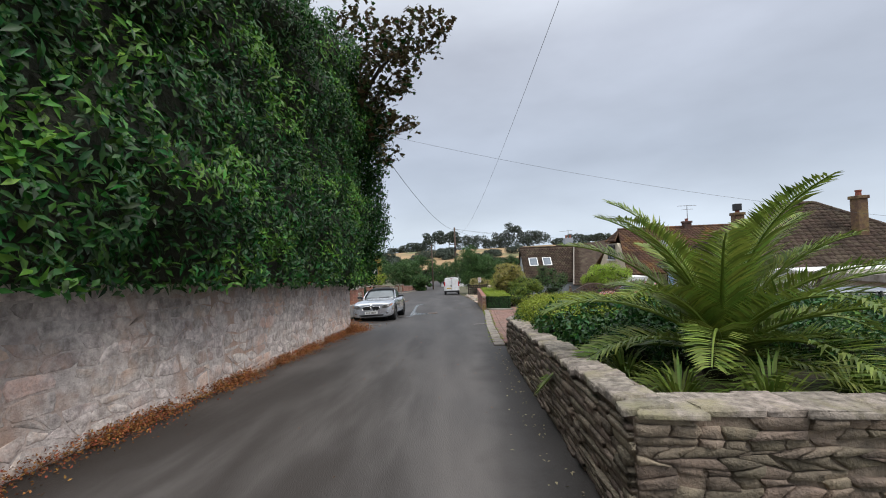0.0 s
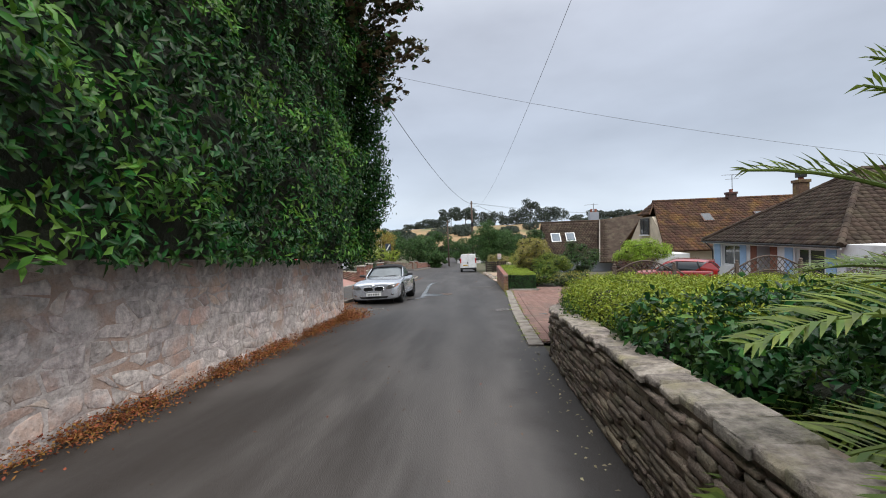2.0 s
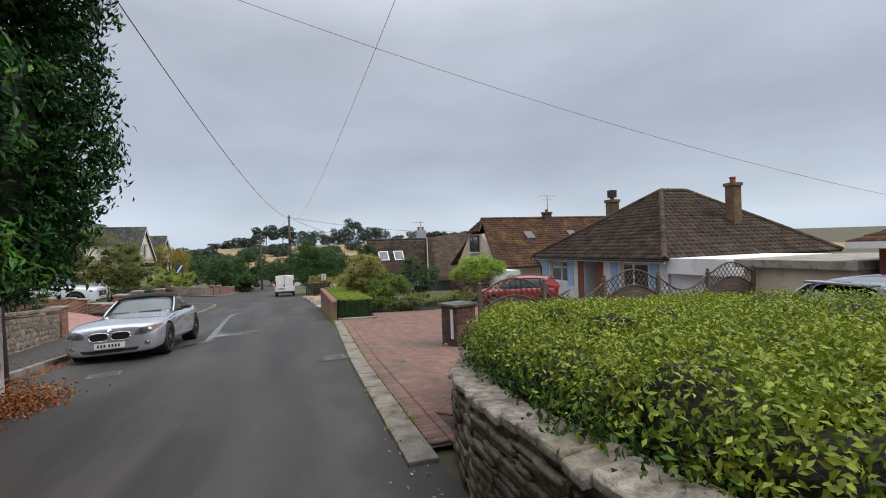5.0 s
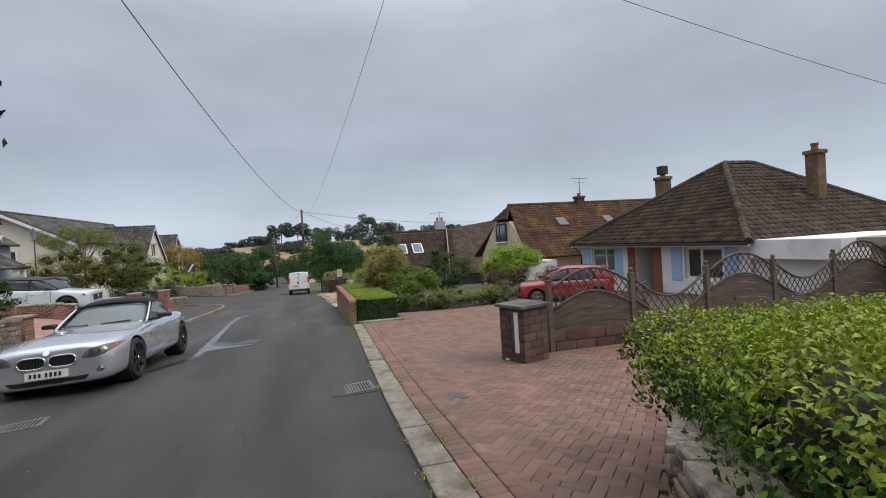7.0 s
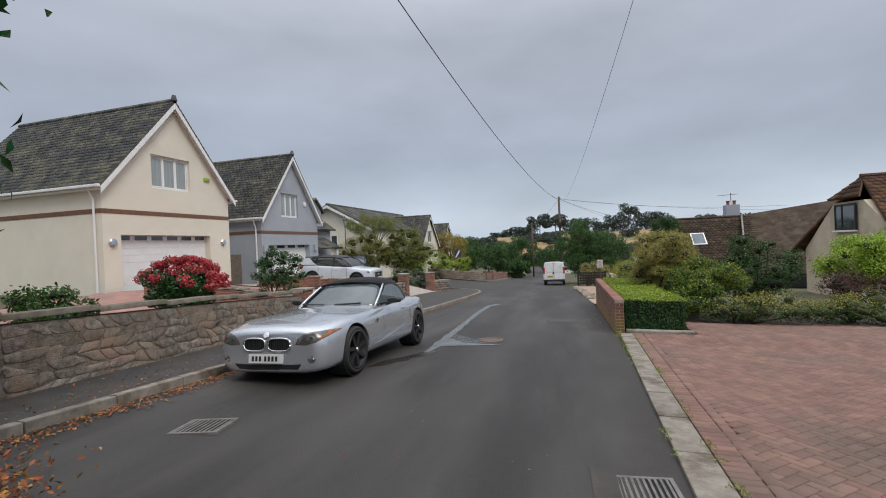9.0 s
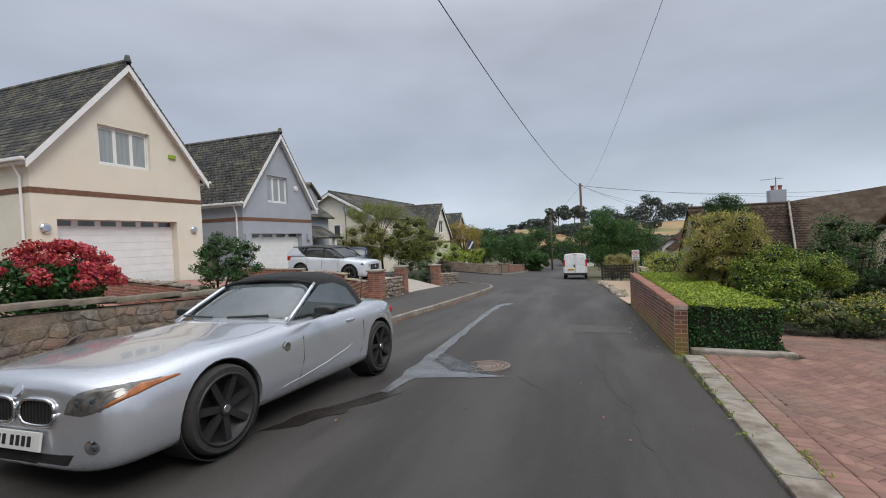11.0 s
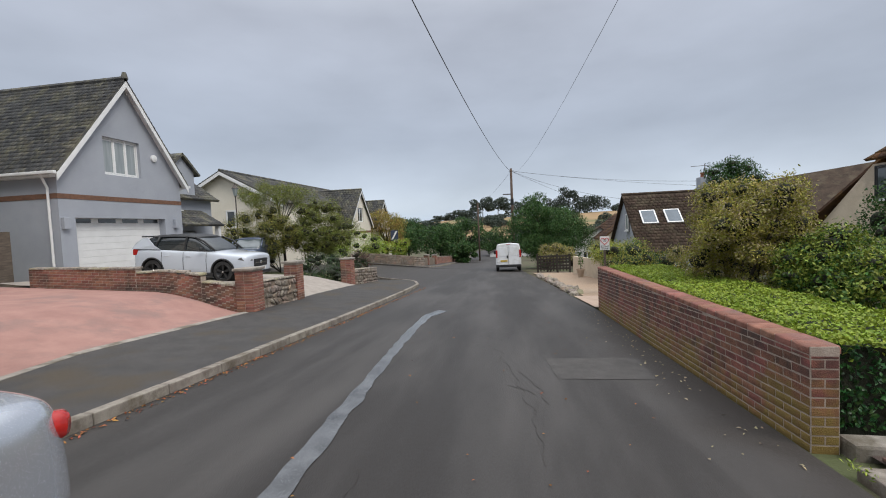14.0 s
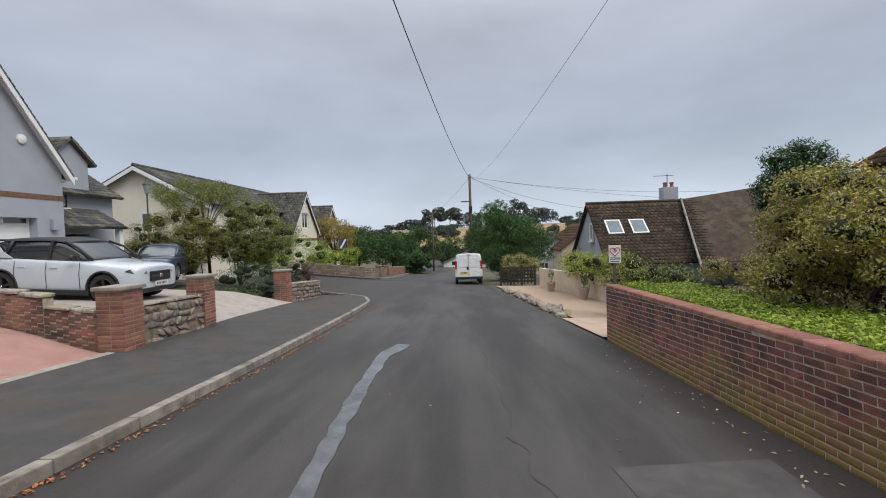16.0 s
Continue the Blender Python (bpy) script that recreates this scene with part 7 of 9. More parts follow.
def roadster():
    """The silver roadster; its nose is at y = 0 and points to -y."""
    c = thing("roadster", -4.02, 18.52, G(-4.02, 20.6), 0, "silver two-seat roadster with a black soft top and black wheels", "car")
    c.matrix_basis = pose(-3.97, 18.53, G(-3.97, 18.53) + 0.0, -3.43, -1.15, 0) @ Matrix.Diagonal((1.055, 1.085, 1.045, 1))

    def st(y, w, zb, zt, hood_w, fend, tuck=0.05):
        """Half outline: width w, bottom zb, middle height zt, shoulder fend."""
        return (y, [(0, zb), (w * 0.55, zb), (w - tuck - 0.02, zb + 0.02), (w - tuck * 0.4, zb + 0.14), (w, 0.42), (w - 0.012, 0.56), (w - 0.05, fend - 0.05), (w - 0.13, fend), (hood_w, zt + 0.01), (hood_w * 0.45, zt + 0.02), (0, zt + 0.025)])

    S = [st(0.07, 0.62, 0.20, 0.64, 0.34, 0.61), st(0.10, 0.73, 0.16, 0.705, 0.42, 0.675), st(0.18, 0.81, 0.14, 0.74, 0.47, 0.71), st(0.36, 0.855, 0.14, 0.765, 0.50, 0.745), st(0.62, 0.88, 0.15, 0.795, 0.52, 0.785),
         st(0.90, 0.89, 0.16, 0.825, 0.52, 0.81), st(1.2, 0.88, 0.16, 0.835, 0.52, 0.81), st(1.5, 0.862, 0.15, 0.87, 0.52, 0.825), st(1.8, 0.855, 0.15, 0.89, 0.56, 0.84), st(2.2, 0.85, 0.15, 0.88, 0.60, 0.855), st(2.65, 0.86, 0.15, 0.88, 0.60, 0.875),
         st(3.0, 0.885, 0.16, 0.905, 0.58, 0.895), st(3.36, 0.90, 0.18, 0.925, 0.54, 0.915), st(3.7, 0.87, 0.22, 0.93, 0.5, 0.91), st(3.92, 0.80, 0.27, 0.915, 0.46, 0.89), st(4.04, 0.70, 0.33, 0.87, 0.42, 0.85), st(4.09, 0.55, 0.4, 0.80, 0.3, 0.79)]
    holes = [arch(0.87, 0.372, x0, x1) for x0, x1 in ((0.58, 1.2), (-1.2, -0.58))] + [arch(3.37, 0.372, x0, x1) for x0, x1 in ((0.58, 1.2), (-1.2, -0.58))]
    skin = loft(S, 2)
    tree_b = BVHTree.FromPolygons([v.co.copy() for v in skin.vertices], [tuple(f.vertices) for f in skin.polygons])
    bpy.data.meshes.remove(skin)

    def on_front(x, z, off=0.004):
        hit = tree_b.ray_cast(Vector((x, -2, z)), Vector((0, 1, 0)))
        return (hit[0] + hit[1] * off) if hit[0] else Vector((x, 0.4, z))

    def on_side(y, z, s, off=0.002):
        hit = tree_b.ray_cast(Vector((2 * s, y, z)), Vector((-s, 0, 0)))
        return hit[0] + hit[1] * off

    def on_top(x, y, off=0.002):
        hit = tree_b.ray_cast(Vector((x, y, 3)), Vector((0, 0, -1)))
        return hit[0] + hit[1] * off

    def decal(outline, off, proj=on_front, rings=5, edge=0.0):
        """A skin patch that follows the body within an outline of (x, z)."""
        cx, cz = sum(p[0] for p in outline) / len(outline), sum(p[1] for p in outline) / len(outline)
        fine = []
        for (xa, za), (xb, zb2) in zip(outline, outline[1:] + outline[:1]):
            fine += [(xa + (xb - xa) * t, za + (zb2 - za) * t) for t in (0, 0.34, 0.67)]
        bm = bmesh.new()
        prev = None
        for j in range(rings, 0, -1):
            k = j / rings
            ring = [bm.verts.new(proj(cx + (x - cx) * k, cz + (z - cz) * k, edge if j == rings else off)) for x, z in fine]
            if prev:
                for i in range(len(fine)):
                    q = (i + 1) % len(fine)
                    bm.faces.new((prev[i], prev[q], ring[q], ring[i]))
            prev = ring
        mid = bm.verts.new(proj(cx, cz, off))
        for i in range(len(fine)):
            bm.faces.new((prev[i], prev[(i + 1) % len(fine)], mid))
        return bm

    body = part("body", loft(S, 2, holes), SILVER, c)
    for s in (-1, 1):
        for y in (0.87, 3.37):
            part("wheel_well", lathe([(0.37, 0.56 * s), (0.37, 0.84 * s), (0.362, 0.84 * s), (0.362, 0.58 * s), (0.01, 0.58 * s)], 32, "x", False), BLACK_MATTE, body).matrix_basis = pose(0, y, 0.335)
            wheel(c, 0.765 * s, y, 0.33, 0.215, s, ALLOY, 7, 0.79)
        # headlamp: swept lens with an amber outer end
        hl = part("headlamp", decal([(0.42 * s, 0.525), (0.455 * s, 0.60), (0.52 * s, 0.655), (0.62 * s, 0.680), (0.74 * s, 0.690), (0.825 * s, 0.690), (0.835 * s, 0.675), (0.80 * s, 0.61), (0.70 * s, 0.545), (0.56 * s, 0.515)], 0.006), LAMP_CLEAR, body, "clear swept headlamp with an amber corner", True)
        part("indicator", decal([(0.775 * s, 0.680), (0.82 * s, 0.684), (0.828 * s, 0.672), (0.795 * s, 0.616), (0.74 * s, 0.575), (0.70 * s, 0.565), (0.76 * s, 0.63)], 0.011), LAMP_AMBER, hl, "", True)
        for lx, lz in ((0.535, 0.59), (0.645, 0.612)):
            part("reflector", decal([(lx * s + 0.034 * math.cos(t), lz + 0.030 * math.sin(t)) for t in np.linspace(0, 2 * math.pi, 11)[:-1]], 0.009, rings=2), GLASS_DARK, hl, "", True)
        # twin grille openings with chrome rims and bars
        ring = [((0.022 + 0.165 + 0.165 * math.copysign(abs(math.cos(t)) ** 0.6, math.cos(t))) * s, 0.528 + 0.082 * math.copysign(abs(math.sin(t)) ** 0.7, math.sin(t))) for t in np.linspace(0, 2 * math.pi, 29)[:-1]]
        gr = part("grille", tube([tuple(on_front(x, z, 0.008)) for x, z in ring + ring[:1]], 0.013, 8), CHROME, body, "chrome-rimmed grille opening", True)
        part("grille_backing", decal(ring, 0.004, rings=3), BLACK_MATTE, gr)
        for k in range(9):
            x = (0.057 + k * 0.0325) * s
            part("grille_bar", tube([tuple(on_front(x, z, 0.008)) for z in (0.456, 0.528, 0.60)], 0.004, 5), BLACK_PLASTIC, gr)
        fog = part("fog_lamp", decal([(0.64 * s + 0.055 * math.cos(t), 0.335 + 0.045 * math.sin(t)) for t in np.linspace(0, 2 * math.pi, 13)[:-1]], 0.006, rings=2), CHROME, body, "", True)
        part("fog_lens", decal([(0.66 * s + 0.026 * math.cos(t), 0.335 + 0.026 * math.sin(t)) for t in np.linspace(0, 2 * math.pi, 11)[:-1]], 0.010, rings=2), GLASS_DARK, fog)
        # mirror
        mr = part("door_mirror", loft([(1.76, [(0, 0.90), (0.05, 0.895), (0.10, 0.90), (0.115, 0.93), (0.10, 0.96), (0.05, 0.97), (0, 0.965)]), (1.84, [(0, 0.885), (0.07, 0.88), (0.12, 0.89), (0.135, 0.935), (0.12, 0.975), (0.06, 0.985), (0, 0.98)]), (1.89, [(0, 0.89), (0.06, 0.89), (0.11, 0.90), (0.12, 0.935), (0.11, 0.965), (0.06, 0.975), (0, 0.97)])], 2), BLACK_PLASTIC, c)
        mr.matrix_basis = pose(0.93 * s, 0.24, 0.01)
        part("mirror_arm", tube([(-0.16 * s, 1.86, 0.87), (-0.02 * s, 1.84, 0.91)], [0.03, 0.025], 8), BLACK_PLASTIC, mr)
        # door shut lines, handle, side badge and character line
        part("door_seam", tube([tuple(on_side(y, z, s, 0.0)) for y, z in ((1.88, 0.83), (1.86, 0.7), (1.82, 0.5), (1.76, 0.35), (1.80, 0.26))], 0.005, 5), BLACK_MATTE, body)
        part("door_seam", tube([tuple(on_side(y, z, s, 0.0)) for y, z in ((2.93, 0.87), (2.97, 0.72), (2.94, 0.55), (2.86, 0.38), (2.7, 0.25))], 0.005, 5), BLACK_MATTE, body)
        hp = on_side(2.72, 0.76, s, 0.006)
        part("door_handle", loft([(-0.10, [(0, -0.012), (0.01, -0.01), (0.014, 0), (0.01, 0.012), (0, 0.014)]), (0, [(0, -0.016), (0.02, -0.012), (0.026, 0), (0.02, 0.014), (0, 0.018)]), (0.10, [(0, -0.012), (0.01, -0.01), (0.014, 0), (0.01, 0.012), (0, 0.014)])], 1), SILVER, c).matrix_basis = Matrix.Translation(hp)
        bp = on_side(1.60, 0.66, s, 0.0)
        part("side_badge", lathe([(0.045, -0.004 * s), (0.045, 0.008 * s), (0.037, 0.012 * s), (0.01, 0.013 * s)], 20, "x"), CHROME, body).matrix_basis = Matrix.Translation(bp)
        part("side_repeater", lathe([(0.058, -0.012 * s), (0.055, 0.003 * s), (0.01, 0.006 * s)], 20, "x"), LAMP_CLEAR, body).matrix_basis = Matrix.Translation(bp - Vector((0, 0.012, 0.01)))
        part("door_crease", tube([tuple(on_side(y, z, s, -0.004)) for y, z in ((1.42, 0.30), (1.8, 0.33), (2.2, 0.38), (2.6, 0.46), (2.95, 0.60))], [0.003, 0.009, 0.010, 0.008, 0.002], 6), SILVER, body, "", True)
        part("bonnet_seam", tube([tuple(on_top(x * s, y, 0.0)) for x, y in ((0.36, 0.22), (0.58, 0.5), (0.69, 0.9), (0.71, 1.3), (0.68, 1.62))], 0.003, 5), GREY_CAR, body)
        part("rear_lamp", loft([(3.93, [(0, -0.05), (0.05, -0.06), (0.1, -0.03), (0.11, 0.03), (0.06, 0.07), (0, 0.07)]), (4.04, [(0, -0.05), (0.04, -0.06), (0.07, -0.03), (0.08, 0.03), (0.05, 0.06), (0, 0.06)])], 1), LAMP_RED, c).matrix_basis = pose(0.66 * s, 0, 0.74)
    part("bonnet_badge", lathe([(0.042, 0.0), (0.04, 0.006), (0.005, 0.008)], 20), CHROME, body).matrix_basis = Matrix.Translation(on_front(0, 0.655, 0.002)) @ pose(0, 0, 0, 60, 0, 0)
    part("lower_intake", decal([(-0.73, 0.295), (-0.42, 0.275), (0.42, 0.275), (0.73, 0.295), (0.62, 0.195), (-0.62, 0.195)], 0.004, rings=3), BLACK_MATTE, body)
    plate_at(c, pose(0, on_front(0.0, 0.36).y - 0.02, 0.352, -6, 0, 0), PLATE_WHITE, 7)
    # cabin: windscreen, frame, soft top, side glass
    W = [(1.74, [(0, 0.85), (0.5, 0.84), (0.70, 0.80), (0.70, 0.85), (0.5, 0.885), (0, 0.91)]), (2.0, [(0, 0.85), (0.5, 0.84), (0.68, 0.80), (0.665, 0.95), (0.5, 1.045), (0, 1.07)]), (2.30, [(0, 0.85), (0.5, 0.84), (0.66, 0.80), (0.60, 1.14), (0.45, 1.20), (0, 1.225)]), (2.4, [(0, 0.85), (0.5, 0.84), (0.66, 0.80), (0.59, 1.16), (0.44, 1.21), (0, 1.23)])]
    part("windscreen", loft(W, 2), CAR_SCREEN, c, "curved windscreen")
    for s in (-1, 1):
        part("windscreen_frame", tube([(0.715 * s, 1.76, 0.86), (0.685 * s, 1.98, 0.985), (0.625 * s, 2.27, 1.145), (0.60 * s, 2.35, 1.18)], [0.022, 0.02, 0.02, 0.02], 8), SILVER, c, smooth=True)
        part("wiper", tube([(0.1 * s - 0.1, 1.74, 0.915), (0.55 * s - 0.1, 1.80, 0.925)], 0.010, 6), BLACK_PLASTIC, c)
    part("windscreen_header", tube([(-0.60, 2.32, 1.18), (-0.4, 2.29, 1.215), (0, 2.27, 1.235), (0.4, 2.29, 1.215), (0.60, 2.32, 1.18)], 0.018, 8), FABRIC, c, smooth=True)
    T = [(2.28, [(0, 0.85), (0.5, 0.85), (0.67, 0.84), (0.665, 0.92), (0.61, 1.175), (0.47, 1.245), (0, 1.27)]), (2.55, [(0, 0.85), (0.5, 0.85), (0.69, 0.84), (0.68, 0.92), (0.63, 1.205), (0.49, 1.30), (0, 1.325)]), (2.9, [(0, 0.85), (0.5, 0.85), (0.70, 0.84), (0.69, 0.93), (0.63, 1.19), (0.48, 1.295), (0, 1.32)]), (3.15, [(0, 0.85), (0.5, 0.85), (0.70, 0.84), (0.69, 0.92), (0.61, 1.14), (0.46, 1.225), (0, 1.25)]), (3.36, [(0, 0.85), (0.5, 0.85), (0.66, 0.85), (0.65, 0.90), (0.55, 0.98), (0.40, 1.03), (0, 1.05)]), (3.46, [(0, 0.85), (0.45, 0.85), (0.58, 0.86), (0.57, 0.89), (0.47, 0.92), (0.35, 0.935), (0, 0.945)])]
    part("soft_top", loft(T, 2), FABRIC, c, "black fabric soft top")
    for s in (-1, 1):
        part("side_window", panel([(0.70 * s, 1.90, 0.895), (0.685 * s, 2.08, 1.02), (0.634 * s, 2.38, 1.165), (0.637 * s, 2.65, 1.175), (0.66 * s, 2.88, 1.11), (0.70 * s, 3.02, 0.98), (0.715 * s, 3.04, 0.905)], 0.012, (0.012 * s, 0, 0)), CAR_SCREEN, c)
    for ch in [o for o in c.children if o.name.split(".")[0] in ("windscreen", "windscreen_frame", "windscreen_header", "soft_top", "side_window")]:
        ch.matrix_basis = pose(0, 0, 0.86) @ Matrix.Diagonal((1, 1, 1.1, 1)) @ pose(0, 0, -0.86)
    part("aerial", tube([(0.45, 3.60, 0.93), (0.46, 3.66, 1.30)], [0.006, 0.003], 6), BLACK_PLASTIC, c)
    return c


roadster()


def hatch(name, label, m, L, W, H, paint, roof_mat, glass, wheel_r=0.33, wb=(0.8, 3.45), belt=0.95, ws=1.15, rear=0.35, bonnet=0.9, rim=ALLOY_GREY, plate=PLATE_WHITE, quarter=None):
    """A closed car; nose at y = 0 pointing to -y. ws: foot of the windscreen, rear: overhang of the cabin before the tail."""
    c = thing(name, 0, 0, 0, 0, label, "car")
    c.matrix_basis = m
    w = W / 2

    def st(y, k, zb, zt, sh):
        return (y, [(0, zb), (w * k * 0.6, zb), (w * k - 0.05, zb + 0.03), (w * k, zb + 0.2), (w * k, sh * 0.75), (w * k - 0.03, sh - 0.06), (w * k - 0.1, sh), (w * k * 0.55, zt + 0.01), (0, zt + 0.03)])

    S = [st(0, 0.74, 0.30, bonnet * 0.88, bonnet * 0.84), st(0.08, 0.90, 0.20, bonnet * 0.95, bonnet * 0.91), st(0.35, 0.975, 0.20, bonnet * 0.985, bonnet * 0.95), st(wb[0], 1.0, 0.20, bonnet, bonnet * 0.97), st(ws, 0.99, 0.2, belt, belt * 0.97), st(L * 0.5, 0.985, 0.2, belt + 0.02, belt), st(wb[1], 1.0, 0.2, belt + 0.05, belt + 0.03), st(L - 0.3, 0.97, 0.24, belt + 0.06, belt + 0.03), st(L - 0.06, 0.90, 0.3, belt + 0.04, belt), st(L, 0.78, 0.42, belt * 0.95, belt * 0.9)]
    holes = []
    for y in wb:
        for x0, x1 in ((w - 0.3, w + 0.4), (-w - 0.4, -w + 0.3)):
            b = lathe([(wheel_r + 0.05, x0), (wheel_r + 0.05, x1)], 28, "x")
            b.transform(pose(0, y, wheel_r + 0.01))
            holes.append(b)
    body = part("body", loft(S, 2, holes), paint, c)
    for s in (-1, 1):
        for y in wb:
            part("wheel_well", lathe([(wheel_r + 0.048, (w - 0.32) * s), (wheel_r + 0.048, (w - 0.04) * s), (wheel_r + 0.04, (w - 0.04) * s), (wheel_r + 0.04, (w - 0.3) * s), (0.01, (w - 0.3) * s)], 28, "x", False), BLACK_MATTE, body).matrix_basis = pose(0, y, wheel_r + 0.01)
            wheel(c, (w - 0.12) * s, y, wheel_r, 0.21, s, rim, 5, 0.7, True)
    g = H - belt

    def cab(y, k0, k1, z):
        return (y, [(0, belt - 0.1), (w * k0 * 0.6, belt - 0.1), (w * k0 - 0.06, belt - 0.08), (w * k0 - 0.07, belt + 0.02), (w * k1, z - 0.07), (w * k1 * 0.75, z - 0.015), (0, z)])

    CB = [cab(ws - 0.02, 0.92, 0.80, belt + 0.04), cab(ws + 0.35, 0.95, 0.80, belt + g * 0.52), cab(ws + 0.8, 0.97, 0.76, H - 0.05), cab(L * 0.52, 0.97, 0.76, H), cab(L * 0.75, 0.97, 0.75, H - 0.02), cab(L - rear - 0.2, 0.95, 0.73, H - 0.08), cab(L - rear + 0.1, 0.90, 0.74, belt + g * 0.45), cab(L - rear + 0.25, 0.86, 0.72, belt + 0.05)]
    part("cabin_glass", loft(CB, 2), glass, c, "dark tinted windows")

    def roof(y, k, z):
        return (y, [(0, z - 0.03), (w * k * 0.7, z - 0.045), (w * k, z - 0.10), (w * k + 0.01, z - 0.07), (w * k * 0.75, z + 0.005), (0, z + 0.02)])

    part("roof", loft([roof(ws + 0.66, 0.755, H - 0.09), roof(ws + 0.8, 0.77, H - 0.045), roof(L * 0.52, 0.77, H), roof(L * 0.75, 0.76, H - 0.02), roof(L - rear - 0.12, 0.74, H - 0.085)], 2), roof_mat, c)
    for s in (-1, 1):
        part("pillar", tube([((w * 0.92 - 0.05) * s, ws - 0.02, belt + 0.0), (w * 0.85 * s, ws + 0.38, belt + g * 0.55), (w * 0.77 * s, ws + 0.78, H - 0.11)], 0.035, 6), roof_mat, c, smooth=True)
        part("pillar", tube([((w * 0.97 - 0.05) * s, L * 0.53, belt + 0.02), (w * 0.775 * s, L * 0.53, H - 0.08)], 0.03, 6), BLACK_PLASTIC, c)
        part("pillar", tube([((w * 0.96 - 0.06) * s, L * 0.80, belt + 0.04), (w * 0.765 * s, L * 0.77, H - 0.1)], 0.04, 6), BLACK_PLASTIC, c, smooth=True)
        # rear quarter of the body between the last side window and the tailgate
        qp = [((w * 0.97 - 0.05) * s, L * 0.74, belt + 0.02), ((w * 0.95 - 0.05) * s, L * 0.80, belt + g * 0.30), (w * 0.79 * s, L * 0.87, H - 0.15), (w * 0.76 * s, L - rear - 0.08, H - 0.16), (w * 0.84 * s, L - rear + 0.14, belt + g * 0.40), ((w * 0.93 - 0.05) * s, L - rear + 0.27, belt + 0.02)]
        part("rear_quarter", panel(qp, 0.035, (0.004 * s, 0, 0)), quarter or paint, c)
        part("door_mirror", loft([(ws + 0.28, [(0, belt + 0.0), (0.06, belt), (0.11, belt + 0.03), (0.10, belt + 0.10), (0.05, belt + 0.13), (0, belt + 0.13)]), (ws + 0.42, [(0, belt + 0.0), (0.07, belt), (0.12, belt + 0.03), (0.11, belt + 0.11), (0.06, belt + 0.14), (0, belt + 0.14)])], 1), BLACK_PLASTIC, c).matrix_basis = pose((w + 0.06) * s, 0, 0)
        for y in (L * 0.33, L * 0.53, L * 0.72):
            part("door_seam", tube([((w - 0.012) * s, y, belt - 0.05), ((w + 0.0) * s, y + 0.02, belt * 0.7), ((w - 0.01) * s, y, 0.35)], 0.006, 5), BLACK_MATTE, body)
        for y in (L * 0.49, L * 0.68):
            part("door_handle", box((w - 0.02) * s - 0.02, y - 0.1, belt * 0.80, (w - 0.02) * s + 0.03, y + 0.1, belt * 0.80 + 0.035, 0.008), paint, c)
        part("sill_trim", box((w - 0.05) * s - 0.05, wb[0] + wheel_r, 0.19, (w - 0.05) * s + 0.055, wb[1] - wheel_r, 0.32, 0.02), BLACK_PLASTIC, body)
        for y in wb:
            part("arch_trim", tube([((w - 0.015) * s, y + (wheel_r + 0.06) * math.cos(a), wheel_r + 0.01 + (wheel_r + 0.06) * math.sin(a)) for a in np.linspace(-0.15, math.pi + 0.15, 16)], 0.028, 6), BLACK_PLASTIC, body)
        part("headlamp", panel([(w * 0.50 * s, 0.07, bonnet * 0.80), (w * 0.90 * s, 0.26, bonnet * 0.84), (w * 0.95 * s, 0.34, bonnet * 0.79), (w * 0.86 * s, 0.16, bonnet * 0.72), (w * 0.52 * s, 0.03, bonnet * 0.72)], 0.015, (0.012 * s, -0.035, 0.01)), LAMP_CLEAR, body)
        part("rear_lamp", box(w * 0.84 * s - 0.07, L - 0.22, belt * 0.82, w * 0.84 * s + 0.07, L - 0.03, belt * 1.02, 0.03), LAMP_RED, c)
    part("roof_spoiler", box(-w * 0.70, L - rear - 0.2, H - 0.13, w * 0.70, L - rear + 0.06, H - 0.085, 0.02), roof_mat, c)
    gr = part("grille", box(-w * 0.42, -0.045, bonnet * 0.52, w * 0.42, 0.06, bonnet * 0.78, 0.02), BLACK_PLASTIC, body)
    part("grille_badge", lathe([(0.06, -0.0), (0.055, 0.012), (0.01, 0.012)], 16), CHROME, gr).matrix_basis = pose(0, -0.045, bonnet * 0.65, 90, 0, 0)
    part("grille_bar", box(-w * 0.4, -0.052, bonnet * 0.64, w * 0.4, -0.04, bonnet * 0.655), CHROME, gr)
    part("bumper_trim", box(-w * 0.72, -0.02, 0.25, w * 0.72, 0.2, 0.36, 0.02), BLACK_PLASTIC, body)
    plate_at(c, pose(0, -0.055, bonnet * 0.45), plate, 7)
    plate_at(c, pose(0, L + 0.02, belt * 0.62, 0, 0, 180), PLATE_YELLOW, 7)
    return c


def ground_pose(x, y, z, rz, k=1.0):
    """A pose on the falling street: nose at x, y."""
    return pose(x, y, z, 0, 0, rz) @ pose(0, 0, 0, -1.5, 0, 0) @ Matrix.Scale(k, 4)


